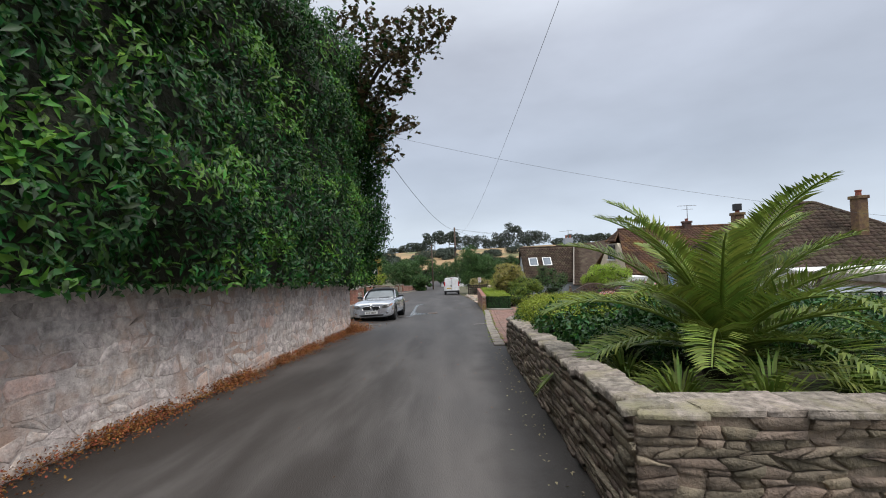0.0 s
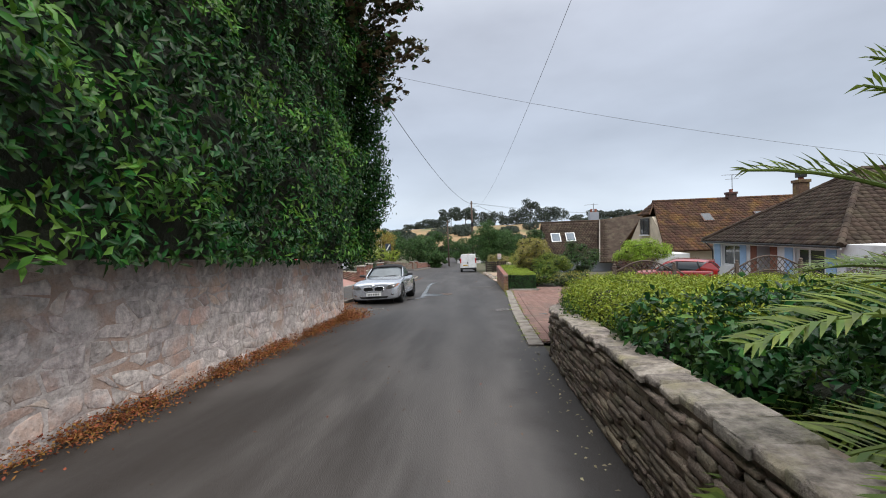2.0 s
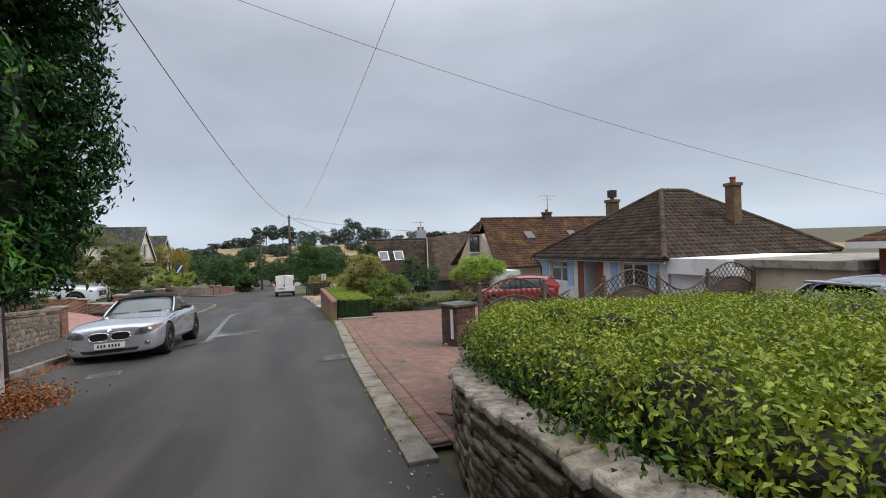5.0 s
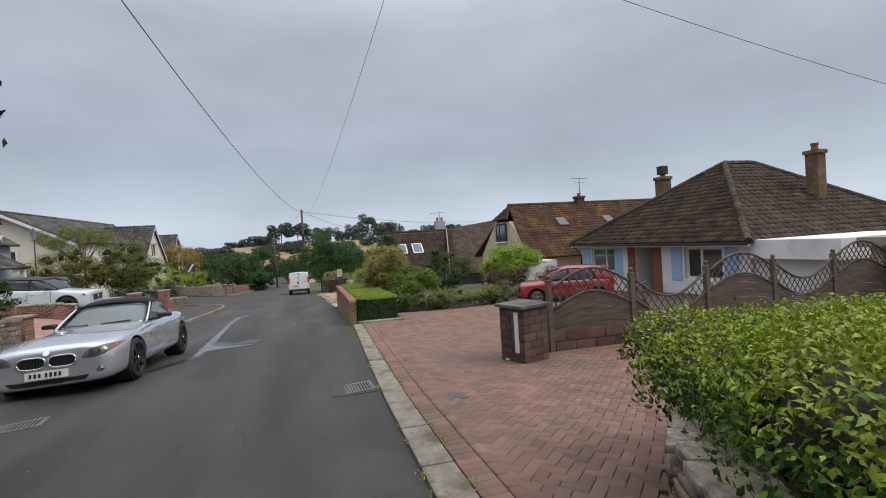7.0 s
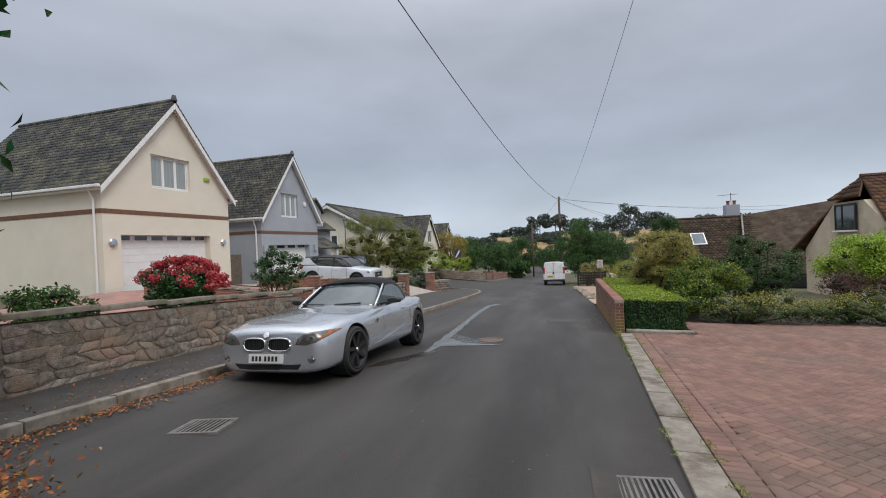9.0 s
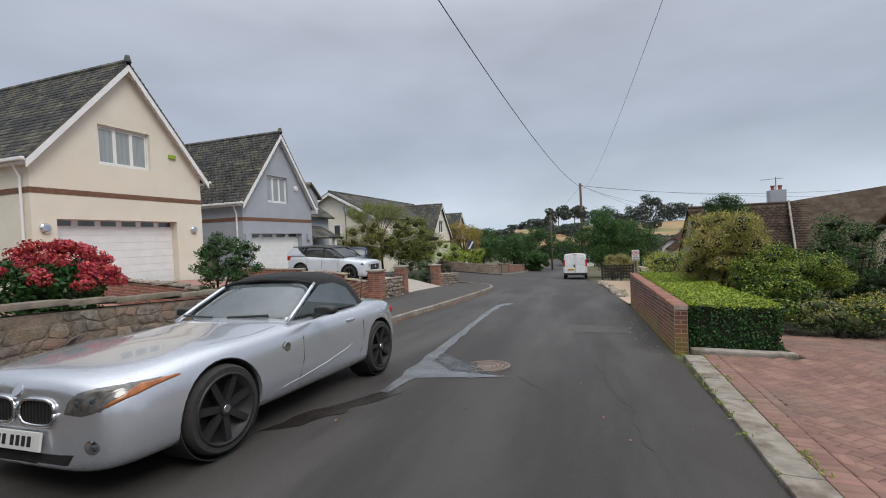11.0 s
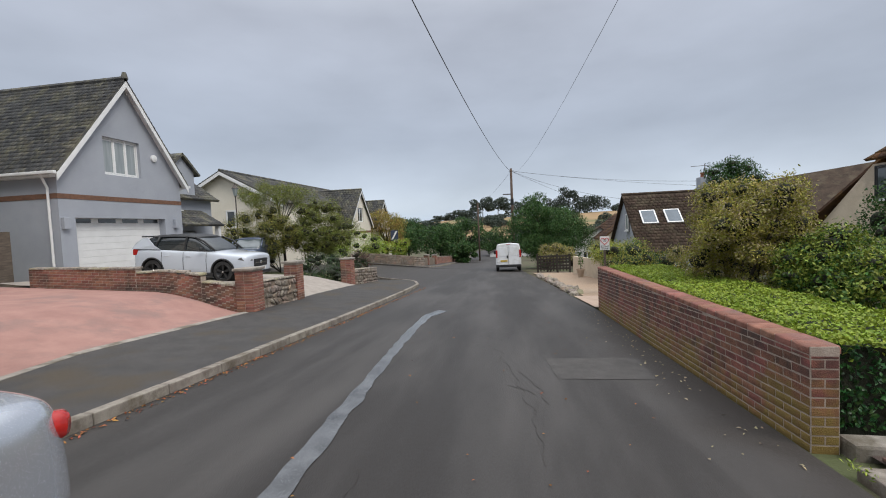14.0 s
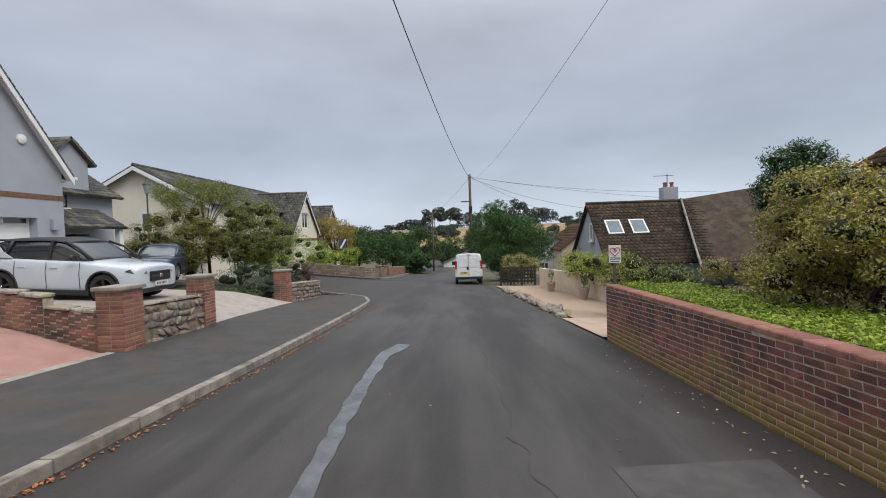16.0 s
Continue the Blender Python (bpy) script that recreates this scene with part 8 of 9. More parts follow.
# white crossover beside the grey house: nose towards the road and down the street
hatch("crossover", "white crossover car with a black roof on the grey drive", pose(-10.3, 36.0, -1.32, 0, 0, 91) @ pose(0, 0, 0, 2.9, 0, 0) @ Matrix.Scale(1.0, 4), 4.4, 1.88, 1.66, WHITE_CAR, BLACK_PLASTIC, CAR_GLASS, 0.37, (0.86, 3.55), 1.09, 1.22, 0.28, 1.02, rim=ALLOY, quarter=WHITE_CAR)
hatch("estate_car", "dark blue car parked behind the white crossover", pose(-15.0, 41.9, -1.35, 0, 0, 17), 4.4, 1.8, 1.6, BLUE_CAR, BLUE_CAR, CAR_SCREEN, 0.33, (0.85, 3.4), 1.0, 1.1, 0.3, 0.98)
hatch("hatchback", "small red hatchback parked before the bungalow", pose(8.25, 27.4, G(9.8, 27) + 0.02, 0, 0, -118), 3.7, 1.66, 1.48, RED_CAR, RED_CAR, CAR_GLASS, 0.3, (0.7, 3.05), 0.93, 0.95, 0.2, 0.88)
hatch("estate_car", "dark grey car parked beyond the hedge", pose(13.2, 12.2, G(10, 12) - 0.18, 0, 0, 78), 4.2, 1.75, 1.47, GREY_CAR, GREY_CAR, CAR_GLASS, 0.32, (0.85, 3.4), 0.95, 1.1, 0.25, 0.92)


def van():
    y0 = 54.6
    c = thing("van", -1.5, y0, G(-1.5, y0), 0, "white panel van parked at the roadside", "van")
    c.matrix_basis = pose(-1.5, y0, G(-1.5, y0) + 0.02, -3.4, 0, 1.2)
    w, H = 0.96, 2.12

    def st(y, k, zb, h):
        return (y, [(0, zb), (w * k * 0.7, zb), (w * k - 0.03, zb + 0.04), (w * k, zb + 0.2), (w * k, 1.0), (w * k * 0.985, 1.35), (w * k * 0.90, h - 0.12), (w * k * 0.84, h - 0.03), (w * k * 0.4, h + 0.005), (0, h + 0.01)])

    S = [st(0.0, 0.96, 0.36, H - 0.06), st(0.04, 0.99, 0.34, H - 0.01), st(0.3, 1.0, 0.3, H), st(2.0, 1.0, 0.3, H), st(3.2, 1.0, 0.3, H - 0.02), st(3.9, 0.98, 0.3, H - 0.45), st(4.5, 0.95, 0.3, 1.25), st(4.8, 0.85, 0.35, 1.0)]
    holes = [arch(y, 0.40, x0, x1) for y in (0.95, 3.95) for x0, x1 in ((0.6, 1.3), (-1.3, -0.6))]
    body = part("body", loft(S, 2, holes), VAN_WHITE, c)
    for s in (-1, 1):
        for y in (0.95, 3.95):
            wheel(c, 0.84 * s, y, 0.335, 0.2, s, ALLOY_GREY, 6)
        part("rear_lamp", box(0.875 * s - 0.07, -0.03, 1.05, 0.875 * s + 0.07, 0.1, 1.62, 0.03), LAMP_RED, c)
        part("door_mirror", box(1.05 * s - 0.12, 3.5, 1.3, 1.05 * s + 0.12, 3.62, 1.6, 0.04), BLACK_PLASTIC, c)
        for z in (0.7, 1.15, 1.6):
            part("hinge", box(0.80 * s - 0.04, -0.035, z, 0.80 * s + 0.04, 0.02, z + 0.05, 0.01), VAN_WHITE, c)
        part("door_panel", box(0.40 * s - 0.30, -0.012, 1.15, 0.40 * s + 0.30, 0.03, 1.85, 0.03), VAN_WHITE, c)
    part("rear_bumper", box(-0.94, -0.1, 0.33, 0.94, 0.2, 0.52, 0.04), BLACK_PLASTIC, c, "dark plastic rear bumper")
    part("door_seam", box(-0.008, -0.016, 0.55, 0.008, 0.02, 1.98), BLACK_MATTE, c)
    part("door_handle", box(-0.13, -0.045, 1.0, -0.02, 0.02, 1.2, 0.02), BLACK_PLASTIC, c)
    plate_at(c, pose(-0.34, -0.03, 0.80), PLATE_YELLOW, 7)
    part("brake_light", box(-0.15, -0.02, 2.0, 0.15, 0.05, 2.04, 0.01), LAMP_RED, c)


van()

# ---- garden boundaries of the houses uphill ----
def brick_pier(x, y, w, h, label, cap=None, mat_b=None, rows=None, zoff=0.0):
    """A brick pillar of laid bricks with a stone cap."""
    z = G(x, y) + zoff
    ob = thing("brick_pillar", x, y, z, 0, label, "pillar", "brick pillars of the gardens")
    wpart("core", box(x - w / 2 + 0.012, y - w / 2 + 0.012, z - 0.3, x + w / 2 - 0.012, y + w / 2 - 0.012, z + h), JOINT, ob)
    n = int(h / 0.075)
    per = max(2, round(w / 0.225))
    me_l, me_s = None, None
    for i in range(n):
        for side in range(4):
            for k in range(per):
                bl = w / per
                u = -w / 2 + bl * (k + 0.5)
                full = (i + side) % 2 == 0
                ang = side * 90
                m = pose(x, y, z + 0.0375 + i * 0.075, 0, 0, ang) @ Matrix.Translation((u, -w / 2 + 0.012, 0)) @ Matrix.Diagonal((bl - 0.012, 0.006, 0.063, 1))
                b = new("brick", variant_mesh("brick", BRICKS, (i + k + side) % 3, mat_b or BRICK))
                b.parent = ob
                b.matrix_parent_inverse = ob.matrix_basis.inverted()
                b.matrix_basis = m
    wpart("cap", box(x - w / 2 - 0.04, y - w / 2 - 0.04, z + h, x + w / 2 + 0.04, y + w / 2 + 0.04, z + h + 0.07, 0.02), cap or CONCRETE, ob, "weathered stone cap")
    return ob


PILLARS = [(-8.0, 31.75, 0.5, 1.15), (-8.15, 34.4, 0.45, 1.25), (-8.75, 40.6, 0.5, 1.2)]
for x, y, w, h in PILLARS:
    brick_pier(x, y, w, h, "red brick garden pillar with a stone cap", None, BRICK)
brick_pier(-7.45, 24.65, 0.42, 0.98, "red brick garden pillar at the end of the low wall", None, BRICK)

stub_a = tagged(part("wall_stub", wall_core([(-7.92, 32.0), (-8.0, 34.2)], 0.26, [0.8, 0.8]), MORTAR_BROWN), "short rubble wall between brick pillars", "wall", kind="structure")
stub_b = tagged(part("wall_stub", wall_core([(-8.55, 40.85), (-8.25, 43.4)], 0.26, [0.75, 0.75]), MORTAR_BROWN), "short rubble wall beside the brick pillar", "wall", kind="structure")
for ob, a, b, h, sd in ((stub_a, (-7.92, 32.0), (-8.0, 34.2), 0.8, 41), (stub_b, (-8.55, 40.85), (-8.25, 43.4), 0.75, 42)):
    rubble(ob, a, b, h, h, 0.2, 0.15, 0.035, GARDEN_STONE, GARDEN_STONE_J, sd, 120, 0.016)
    lay_pieces(ob, "coping", coping_pieces([a, b], [h + 0.004, h + 0.004], 0.32, 0.05, 0.9, CAP_STONE, CAP_STONE, seed=sd), SLABS, 20)


def brick_run(name, a, b, h0, h1, label, steps=None, limit=300, seed=1, face=True):
    ob = tagged(part(name, wall_core([a, b], 0.2, [h0, h1]), JOINT), label, "wall", kind="structure")
    lay_pieces(ob, "brick", face_pieces(a, b, h0, h1, 0.225, 0.075, 0.005, BRICK, BRICK_J, seed=seed, wob=0.0, bond=True, gap=0.012), BRICKS, limit)
    lay_pieces(ob, "coping", coping_pieces([a, b], [h0 + 0.004, h1 + 0.004], 0.26, 0.05, 0.5, CAP_STONE, CAP_STONE, seed=seed, wob=0.05), SLABS, 40)
    return ob


# stepped brick wall between the two drives; its face looks to the pink drive
for a, b, h0, h1 in ((-14.6, -11.2, 0.56, 0.64), (-11.2, -9.28, 0.52, 0.68), (-9.28, -8.25, 0.52, 0.70)):
    brick_run("wall_drive", (a, 31.6), (b, 31.6), h0, h1, "stepped brick wall between the two driveways", limit=120)
brick_run("wall_drive", (-13.5, 24.72), (-7.6, 24.75), 0.72, 0.78, "low brick wall behind the rubble wall", limit=120)
gate_post = tagged(part("wooden_gate", box(-16.4, 31.62, -1.2, -16.32, 32.5, 0.75), WOOD_FENCE), "brown wooden side gate between two houses", "gate")

# corner wall and its pillars farther on
corner_wall = tagged(part("wall_corner", wall_core([(-20, 62.4), (-10.6, 62.6), (-9.9, 64.5), (-9.7, 70)], 0.3, [1.0, 1.0, 0.9, 0.85]), MORTAR_BROWN), "rubble garden wall at the street corner", "wall", kind="structure")
lay_pieces(corner_wall, "stone", face_pieces((-20, 62.4), (-10.6, 62.6), 1.0, 1.0, 0.32, 0.2, 0.03, GARDEN_STONE, GARDEN_STONE_J, seed=51, gap=0.03) + face_pieces((-10.6, 62.6), (-9.9, 64.5), 1.0, 0.9, 0.32, 0.2, 0.03, GARDEN_STONE, GARDEN_STONE_J, seed=52, gap=0.03), STONES, 150)
brick_pier(-10.0, 66.0, 0.5, 1.1, "far brick garden pillar at the street corner")
brick_pier(-9.8, 69.5, 0.5, 1.1, "far brick garden pillar at the street corner")
brick_run("wall_far", (-9.7, 70), (-9.6, 86), 0.9, 0.9, "far brick garden wall along the street", limit=60)

# for-sale style board and lantern post
board = thing("notice_board", -13.3, 66, G(-13.3, 66), 0, "small dark board on a post in the corner garden", "sign")
wpart("post", box(-13.33, 65.97, -3.5, -13.27, 66.03, -0.2), PAINT_WHITE, board)
wpart("panel", box(-13.7, 65.9, -0.9, -12.9, 65.96, 0.2, 0.01), BLUE_CAR, board)
wpart("stripe", panel([(-13.65, 65.885, -0.75), (-13.45, 65.885, -0.75), (-12.95, 65.885, 0.1), (-13.15, 65.885, 0.1)], 0.006), PAINT_WHITE, board)
lp = thing("lamp_post", -17.1, 45.0, G(-17.1, 45), 0, "black garden lamp post with a lantern", "lamp post")
wpart("post", lathe([(0.07, 0), (0.07, 0.4), (0.04, 0.5), (0.032, 4.3), (0.06, 4.4)], 10), IRON, lp, m=pose(-17.1, 45, G(-17.1, 45)))
wpart("lantern", lathe([(0.09, 0), (0.17, 0.42), (0.17, 0.44)], 6), GLASS_CURTAIN, lp, m=pose(-17.1, 45, G(-17.1, 45) + 4.4))
wpart("lantern_roof", lathe([(0.21, 0), (0.05, 0.2), (0.02, 0.34)], 6), IRON, lp, m=pose(-17.1, 45, G(-17.1, 45) + 4.84))

# ---- lower side: pier and fence of the bungalow ----
px, py = 3.58, 17.75
pz = G(px, py)
pier = thing("gate_pier", px, py, pz, 18, "brown block gate pier with a slate cap and a house plaque", "pillar")
pier.matrix_basis = pier.matrix_basis @ Matrix.Diagonal((1.05, 1.05, 1.0, 1))
part("core", box(-0.28, -0.28, -0.2, 0.28, 0.28, 1.0), BRICK_BROWN, pier)
for i in range(7):
    for side in range(4):
        for k, (u, w) in enumerate(((-0.14, 0.28), (0.14, 0.28)) if i % 2 else ((-0.21, 0.14), (0.0, 0.28), (0.21, 0.14))):
            b = new("block", variant_mesh("block", BRICKS, (i + k) % 3, BRICK_BROWN))
            b.parent = pier
            b.matrix_basis = pose(0, 0, 0.07 + i * 0.14, 0, 0, side * 90) @ Matrix.Translation((u, -0.278, 0)) @ Matrix.Diagonal((w - 0.012, 0.014, 0.128, 1))
part("cap", box(-0.34, -0.34, 0.99, 0.34, 0.34, 1.05, 0.012), SLATE, pier, "thin slate cap")
part("plaque", box(-0.315, -0.19, 0.22, -0.294, -0.10, 0.93, 0.004), PAINT_WHITE, pier, "narrow white house plaque")
part("plaque_fixing", lathe([(0.012, 0), (0.01, 0.006)], 8), IRON, pier).matrix_basis = pose(-0.316, -0.145, 0.9, 0, -90, 0)
part("round_plate", lathe([(0.05, 0), (0.045, 0.012)], 14), IRON, pier).matrix_basis = pose(-0.296, 0.06, 0.82, 0, -90, 0)
bowl = tagged(part("pet_bowl", lathe([(0.10, 0), (0.12, 0.02), (0.10, 0.07), (0.09, 0.07), (0.085, 0.02), (0.01, 0.018)], 24), ALLOY_GREY, smooth=True), "small metal bowl at the foot of the pier", "bowl")
bowl.matrix_basis = pose(3.30, 17.80, G(3.30, 17.80) + 0.02) @ Matrix.Scale(0.75, 4)
letters = tagged(part("water_cover", box(-0.17, -0.13, -0.02, 0.17, 0.13, 0.028, 0.006), SLATE), "small grey metal cover in the paving", "cover", kind="structure")
letters.matrix_basis = pose(1.55, 15.72, G(1.55, 15.72), -3.4, 0, 5)
dwarf = brick_base = tagged(part("wall_fence_base", wall_core([(3.95, 18.05), (21.0, 17.75)], 0.22, [0.42, 0.42], -0.5), BRICK_BROWN), "low brown block wall under the wooden fence", "wall", kind="structure")
lay_pieces(dwarf, "block", face_pieces((3.95, 18.05), (12.5, 17.9), 0.42, 0.42, 0.44, 0.21, 0.02, BRICK_BROWN, BRICK_BROWN, seed=5, wob=0.0, bond=True, gap=0.014), BRICKS, 100)


def fence_panel(x0, x1, y, zb, zs, rise, label):
    """A panel of horizontal boards with a lattice top that arches (rise > 0) or dips."""
    w = x1 - x0
    ob = thing("lattice_fence", (x0 + x1) / 2, y, zb, 0, label, "fence", "lattice-topped fence panels")

    def top(t):
        return zs + rise * math.sin(math.pi * t)

    def low(t):
        return zs - 0.42 + rise * 0.9 * math.sin(math.pi * t)

    k = 16
    # boards
    nb = 5
    for j in range(nb):
        bm = bmesh.new()
        prev = None
        for i in range(k + 1):
            t = i / k
            h = low(t) - zb - 0.03
            a, b = zb + h * j / nb + 0.004, zb + h * (j + 1) / nb - 0.004
            x = x0 + w * t
            ring = [bm.verts.new((x, y - 0.012 - 0.008 * (j % 2), a)), bm.verts.new((x, y - 0.012 - 0.008 * (j % 2), b)), bm.verts.new((x, y + 0.01, b)), bm.verts.new((x, y + 0.01, a))]
            if prev:
                for q in range(4):
                    bm.faces.new((prev[q], prev[(q + 1) % 4], ring[(q + 1) % 4], ring[q]))
            else:
                bm.faces.new(ring)
            prev = ring
        bm.faces.new(prev[::-1])
        wpart("board", bm, WOOD_FENCE, ob)
    for f in (low, top):
        wpart("rail", tube([(x0 + w * i / k, y - 0.01, f(i / k)) for i in range(k + 1)], 0.026, 6), WOOD_FENCE, ob, smooth=True)
    # lattice
    for sgn in (-1, 1):
        for i in range(-4, 14):
            pts = []
            for q in np.arange(0, 12.01, 0.5):
                t = (i + q / 3.2) / 11.0
                if not 0 <= t <= 1:
                    continue
                z = (low(0.5) if rise < 0 else low(0)) + (q / 12) * (abs(rise) + 0.46)
                tt = t if sgn > 0 else 1 - t
                if low(tt) <= z <= top(tt):
                    pts.append((x0 + w * tt, y - 0.012 + 0.006 * sgn, z))
            if len(pts) > 1:
                wpart("lattice_slat", tube([pts[0], pts[-1]], 0.014, 4), WOOD_FENCE, ob)
    return ob


fy = 18.05
posts = [4.3, 6.2, 8.15, 10.1, 12.05, 14.0]
for k in range(5):
    x0, x1 = posts[k], posts[k + 1]
    zb = G((x0 + x1) / 2, fy) + 0.40
    if k == 1:
        fence_panel(x0 + 0.06, x1 - 0.06, fy, zb - 0.1, -0.05, -0.42, "dipped brown wooden fence panel with a lattice top")
    else:
        fence_panel(x0 + 0.06, x1 - 0.06, fy, zb, -0.08 + (0.02 * k), 0.34 if k % 2 == 0 else -0.40, ("arched" if k % 2 == 0 else "dipped") + " brown wooden fence panel with a lattice top")
for x in posts:
    po = tagged(thing("fence_post", x, fy, G(x, fy), 0, "square wooden fence post with a ball finial", "post", "posts of the lattice fence"))
    wpart("post", box(x - 0.05, fy - 0.05, G(x, fy) - 0.2, x + 0.05, fy + 0.05, 0.06, 0.006), WOOD_FENCE, po)
    wpart("finial", lathe([(0.065, 0), (0.065, 0.03), (0.03, 0.045), (0.05, 0.08), (0.05, 0.11), (0.01, 0.14)], 12), WOOD_FENCE, po, m=pose(x, fy, 0.06))
# a lower return of the fence along the bungalow's path
fence_panel(6.4, 8.6, 20.4, G(7.5, 20.4) + 0.05, -0.45, -0.3, "lower brown wooden fence panel behind the first")

# ---- edging, covers and drains ----
edge = tagged(part("hedge_edging", box(1.25, 24.86, -0.05, 2.72, 25.06, 0.12, 0.03), CONCRETE), "brown concrete edging under the clipped hedge", "kerb", kind="structure")
edge.matrix_basis = pose(0, 0, G(1.9, 24.95), 0, 1.2, 0)


def grating(x, y, w, l, ang, bars, label):
    ob = thing("drain_grating", x, y, G(x, y), 0, label, "drain")
    ob.matrix_basis = pose(x, y, G(x, y), -3.43, -1.15, ang)
    part("frame", cut(box(-w / 2, -l / 2, -0.03, w / 2, l / 2, 0.014), [box(-w / 2 + 0.03, -l / 2 + 0.03, -0.02, w / 2 - 0.03, l / 2 - 0.03, 0.1)]), GRATE, ob)
    for k in range(bars):
        u = -w / 2 + 0.05 + (w - 0.1) * k / (bars - 1)
        part("bar", box(u - 0.009, -l / 2 + 0.03, 0.009, u + 0.009, l / 2 - 0.03, 0.013), GRATE, ob)
    part("sump", box(-w / 2 + 0.03, -l / 2 + 0.03, -0.0195, w / 2 - 0.03, l / 2 - 0.03, 0.006), BLACK_MATTE, ob)


grating(0.5, 16.85, 0.42, 0.5, 3, 9, "rusty iron drain grating at the road edge")
grating(-3.56, 17.12, 0.5, 0.42, 12, 9, "rusty iron drain grating in the gutter")
flat_patch("drain_surround", [(0.14, 16.5), (0.75, 16.52), (0.75, 17.2), (0.12, 17.18)], 0.006, ASPHALT_DARK, "dark asphalt surround of the drain", "road surface")
mh = thing("manhole_cover", -1.77, 23.02, G(-1.77, 23.02), 0, "round cast iron manhole cover in the street", "manhole")
mh.matrix_basis = pose(-1.77, 23.02, G(-1.77, 23.02) + 0.008, -3.43, -1.15, 10)
MANHOLE = mat("worn_manhole_iron", (0.19, 0.145, 0.12), (0.13, 0.10, 0.085), 9, 0.75, 0.4, 70)
part("ring", lathe([(0.34, -0.03), (0.34, 0.006), (0.30, 0.006), (0.30, -0.03)], 48, "z", False), MANHOLE, mh)
part("disc", lathe([(0.295, -0.03), (0.295, 0.0), (0.01, 0.0)], 48), MANHOLE, mh)
for ring_r, k in ((0.26, 26), (0.20, 20), (0.14, 14), (0.08, 8)):
    for i in range(k):
        a = i * 2 * math.pi / k
        part("stud", box(-0.016, -0.011, -0.002, 0.016, 0.011, 0.007), MANHOLE, mh).matrix_basis = pose(ring_r * math.cos(a), ring_r * math.sin(a), 0, 0, 0, math.degrees(a) + 90)

# ---- forecourt beyond the brick wall ----
cw = [(3.5, 33.2), (3.55, 38.4), (3.3, 44), (2.7, 51)]
cream_wall = tagged(part("wall_cream", wall_core(cw[::-1], 0.22, [0.95, 0.95, 1.0, 1.15][::-1]), RENDER_BUFF), "cream rendered garden wall beside the gravel", "wall", kind="structure")
for k, (x, y) in enumerate(((3.15, 38.5), (2.95, 42.2), (2.55, 46.8))):
    z = G(x, y) + 0.02
    pot = thing("plant_pot", x, y, z, 0, "pale clay plant pot with a spindly plant", "plant pot", "pots along the cream wall")
    wpart("pot", lathe([(0.14, 0), (0.21, 0.40), (0.24, 0.41), (0.24, 0.48), (0.2, 0.48), (0.19, 0.42), (0.01, 0.42)], 20), TERRACOTTA, pot, m=pose(x, y, z))
    wpart("stem", tube([(x, y, z + 0.4), (x + 0.03, y, z + 0.95)], 0.012, 5), BARK, pot)
    p, q = blob_points(160, [(x + 0.03, y, z + 0.85)], [(0.14, 0.14, 0.3)], 0.9)
    foliage("leaves", p, q, 0.09, 0.05, CREAMLEAF if k == 0 else PRIVET, pot)
r9 = random.Random(31)
for k in range(46):
    t = r9.random()
    y = 36.6 + t * 12.5
    x = road_right(y) + 0.22 + r9.uniform(-0.12, 0.25)
    s = r9.uniform(0.08, 0.2)
    bm = bmesh.new()
    bmesh.ops.create_icosphere(bm, subdivisions=2, radius=1)
    for v in bm.verts:
        v.co *= 1 + 0.35 * noise.noise(v.co * 1.7 + Vector((k, 0, 0)))
    rk = tagged(part("rock", bm, CAP_STONE if k % 3 else GARDEN_STONE), "rough pale rock edging the gravel", "rock", "rocks edging the gravel")
    rk.matrix_basis = pose(x, y, G(x, y) + s * 0.35, r9.uniform(0, 40), r9.uniform(0, 40), r9.uniform(0, 360)) @ Matrix.Diagonal((s * 1.3, s, s * 0.7, 1))
gate = thing("field_gate", 1.7, 53.0, G(1.7, 53), 0, "dark weathered wooden gate and fence at the gravel's end", "gate")
for x in (0.55, 1.9, 2.75):
    wpart("post", box(x - 0.07, 52.95, G(x, 53) - 0.2, x + 0.07, 53.09, G(x, 53) + 1.3), BARK, gate)
for j in range(5):
    wpart("rail", box(0.6, 52.98, G(1.6, 53) + 0.2 + j * 0.22, 2.72, 53.02, G(1.6, 53) + 0.32 + j * 0.22), BARK, gate)
for x in np.arange(0.75, 2.7, 0.22):
    wpart("pale", box(x - 0.045, 52.955, G(1.6, 53) + 0.1, x + 0.045, 52.975, G(1.6, 53) + 1.15), BARK, gate)

# zone sign on its post behind the brick wall
sg = thing("road_sign", 1.29, 33.35, G(1.29, 33.35), 0, "white square zone sign with a red heart on a wooden post", "sign")
wpart("post", box(1.18, 33.37, -2.1, 1.23, 33.42, -0.16), WOOD_FENCE, sg)
board2 = wpart("panel", box(1.085, 33.345, -0.50, 1.325, 33.365, -0.14, 0.004), PAINT_WHITE, sg)
heart = []
for a in np.linspace(0, 2 * math.pi, 40)[:-1]:
    heart.append((1.205 + 0.0062 * 16 * math.sin(a) ** 3, -0.262 + 0.0062 * (13 * math.cos(a) - 5 * math.cos(2 * a) - 2 * math.cos(3 * a) - math.cos(4 * a))))
part("heart_outline", tube([(x, 33.342, z) for x, z in heart + heart[:1]], 0.009, 6), RED_PAINT, board2)


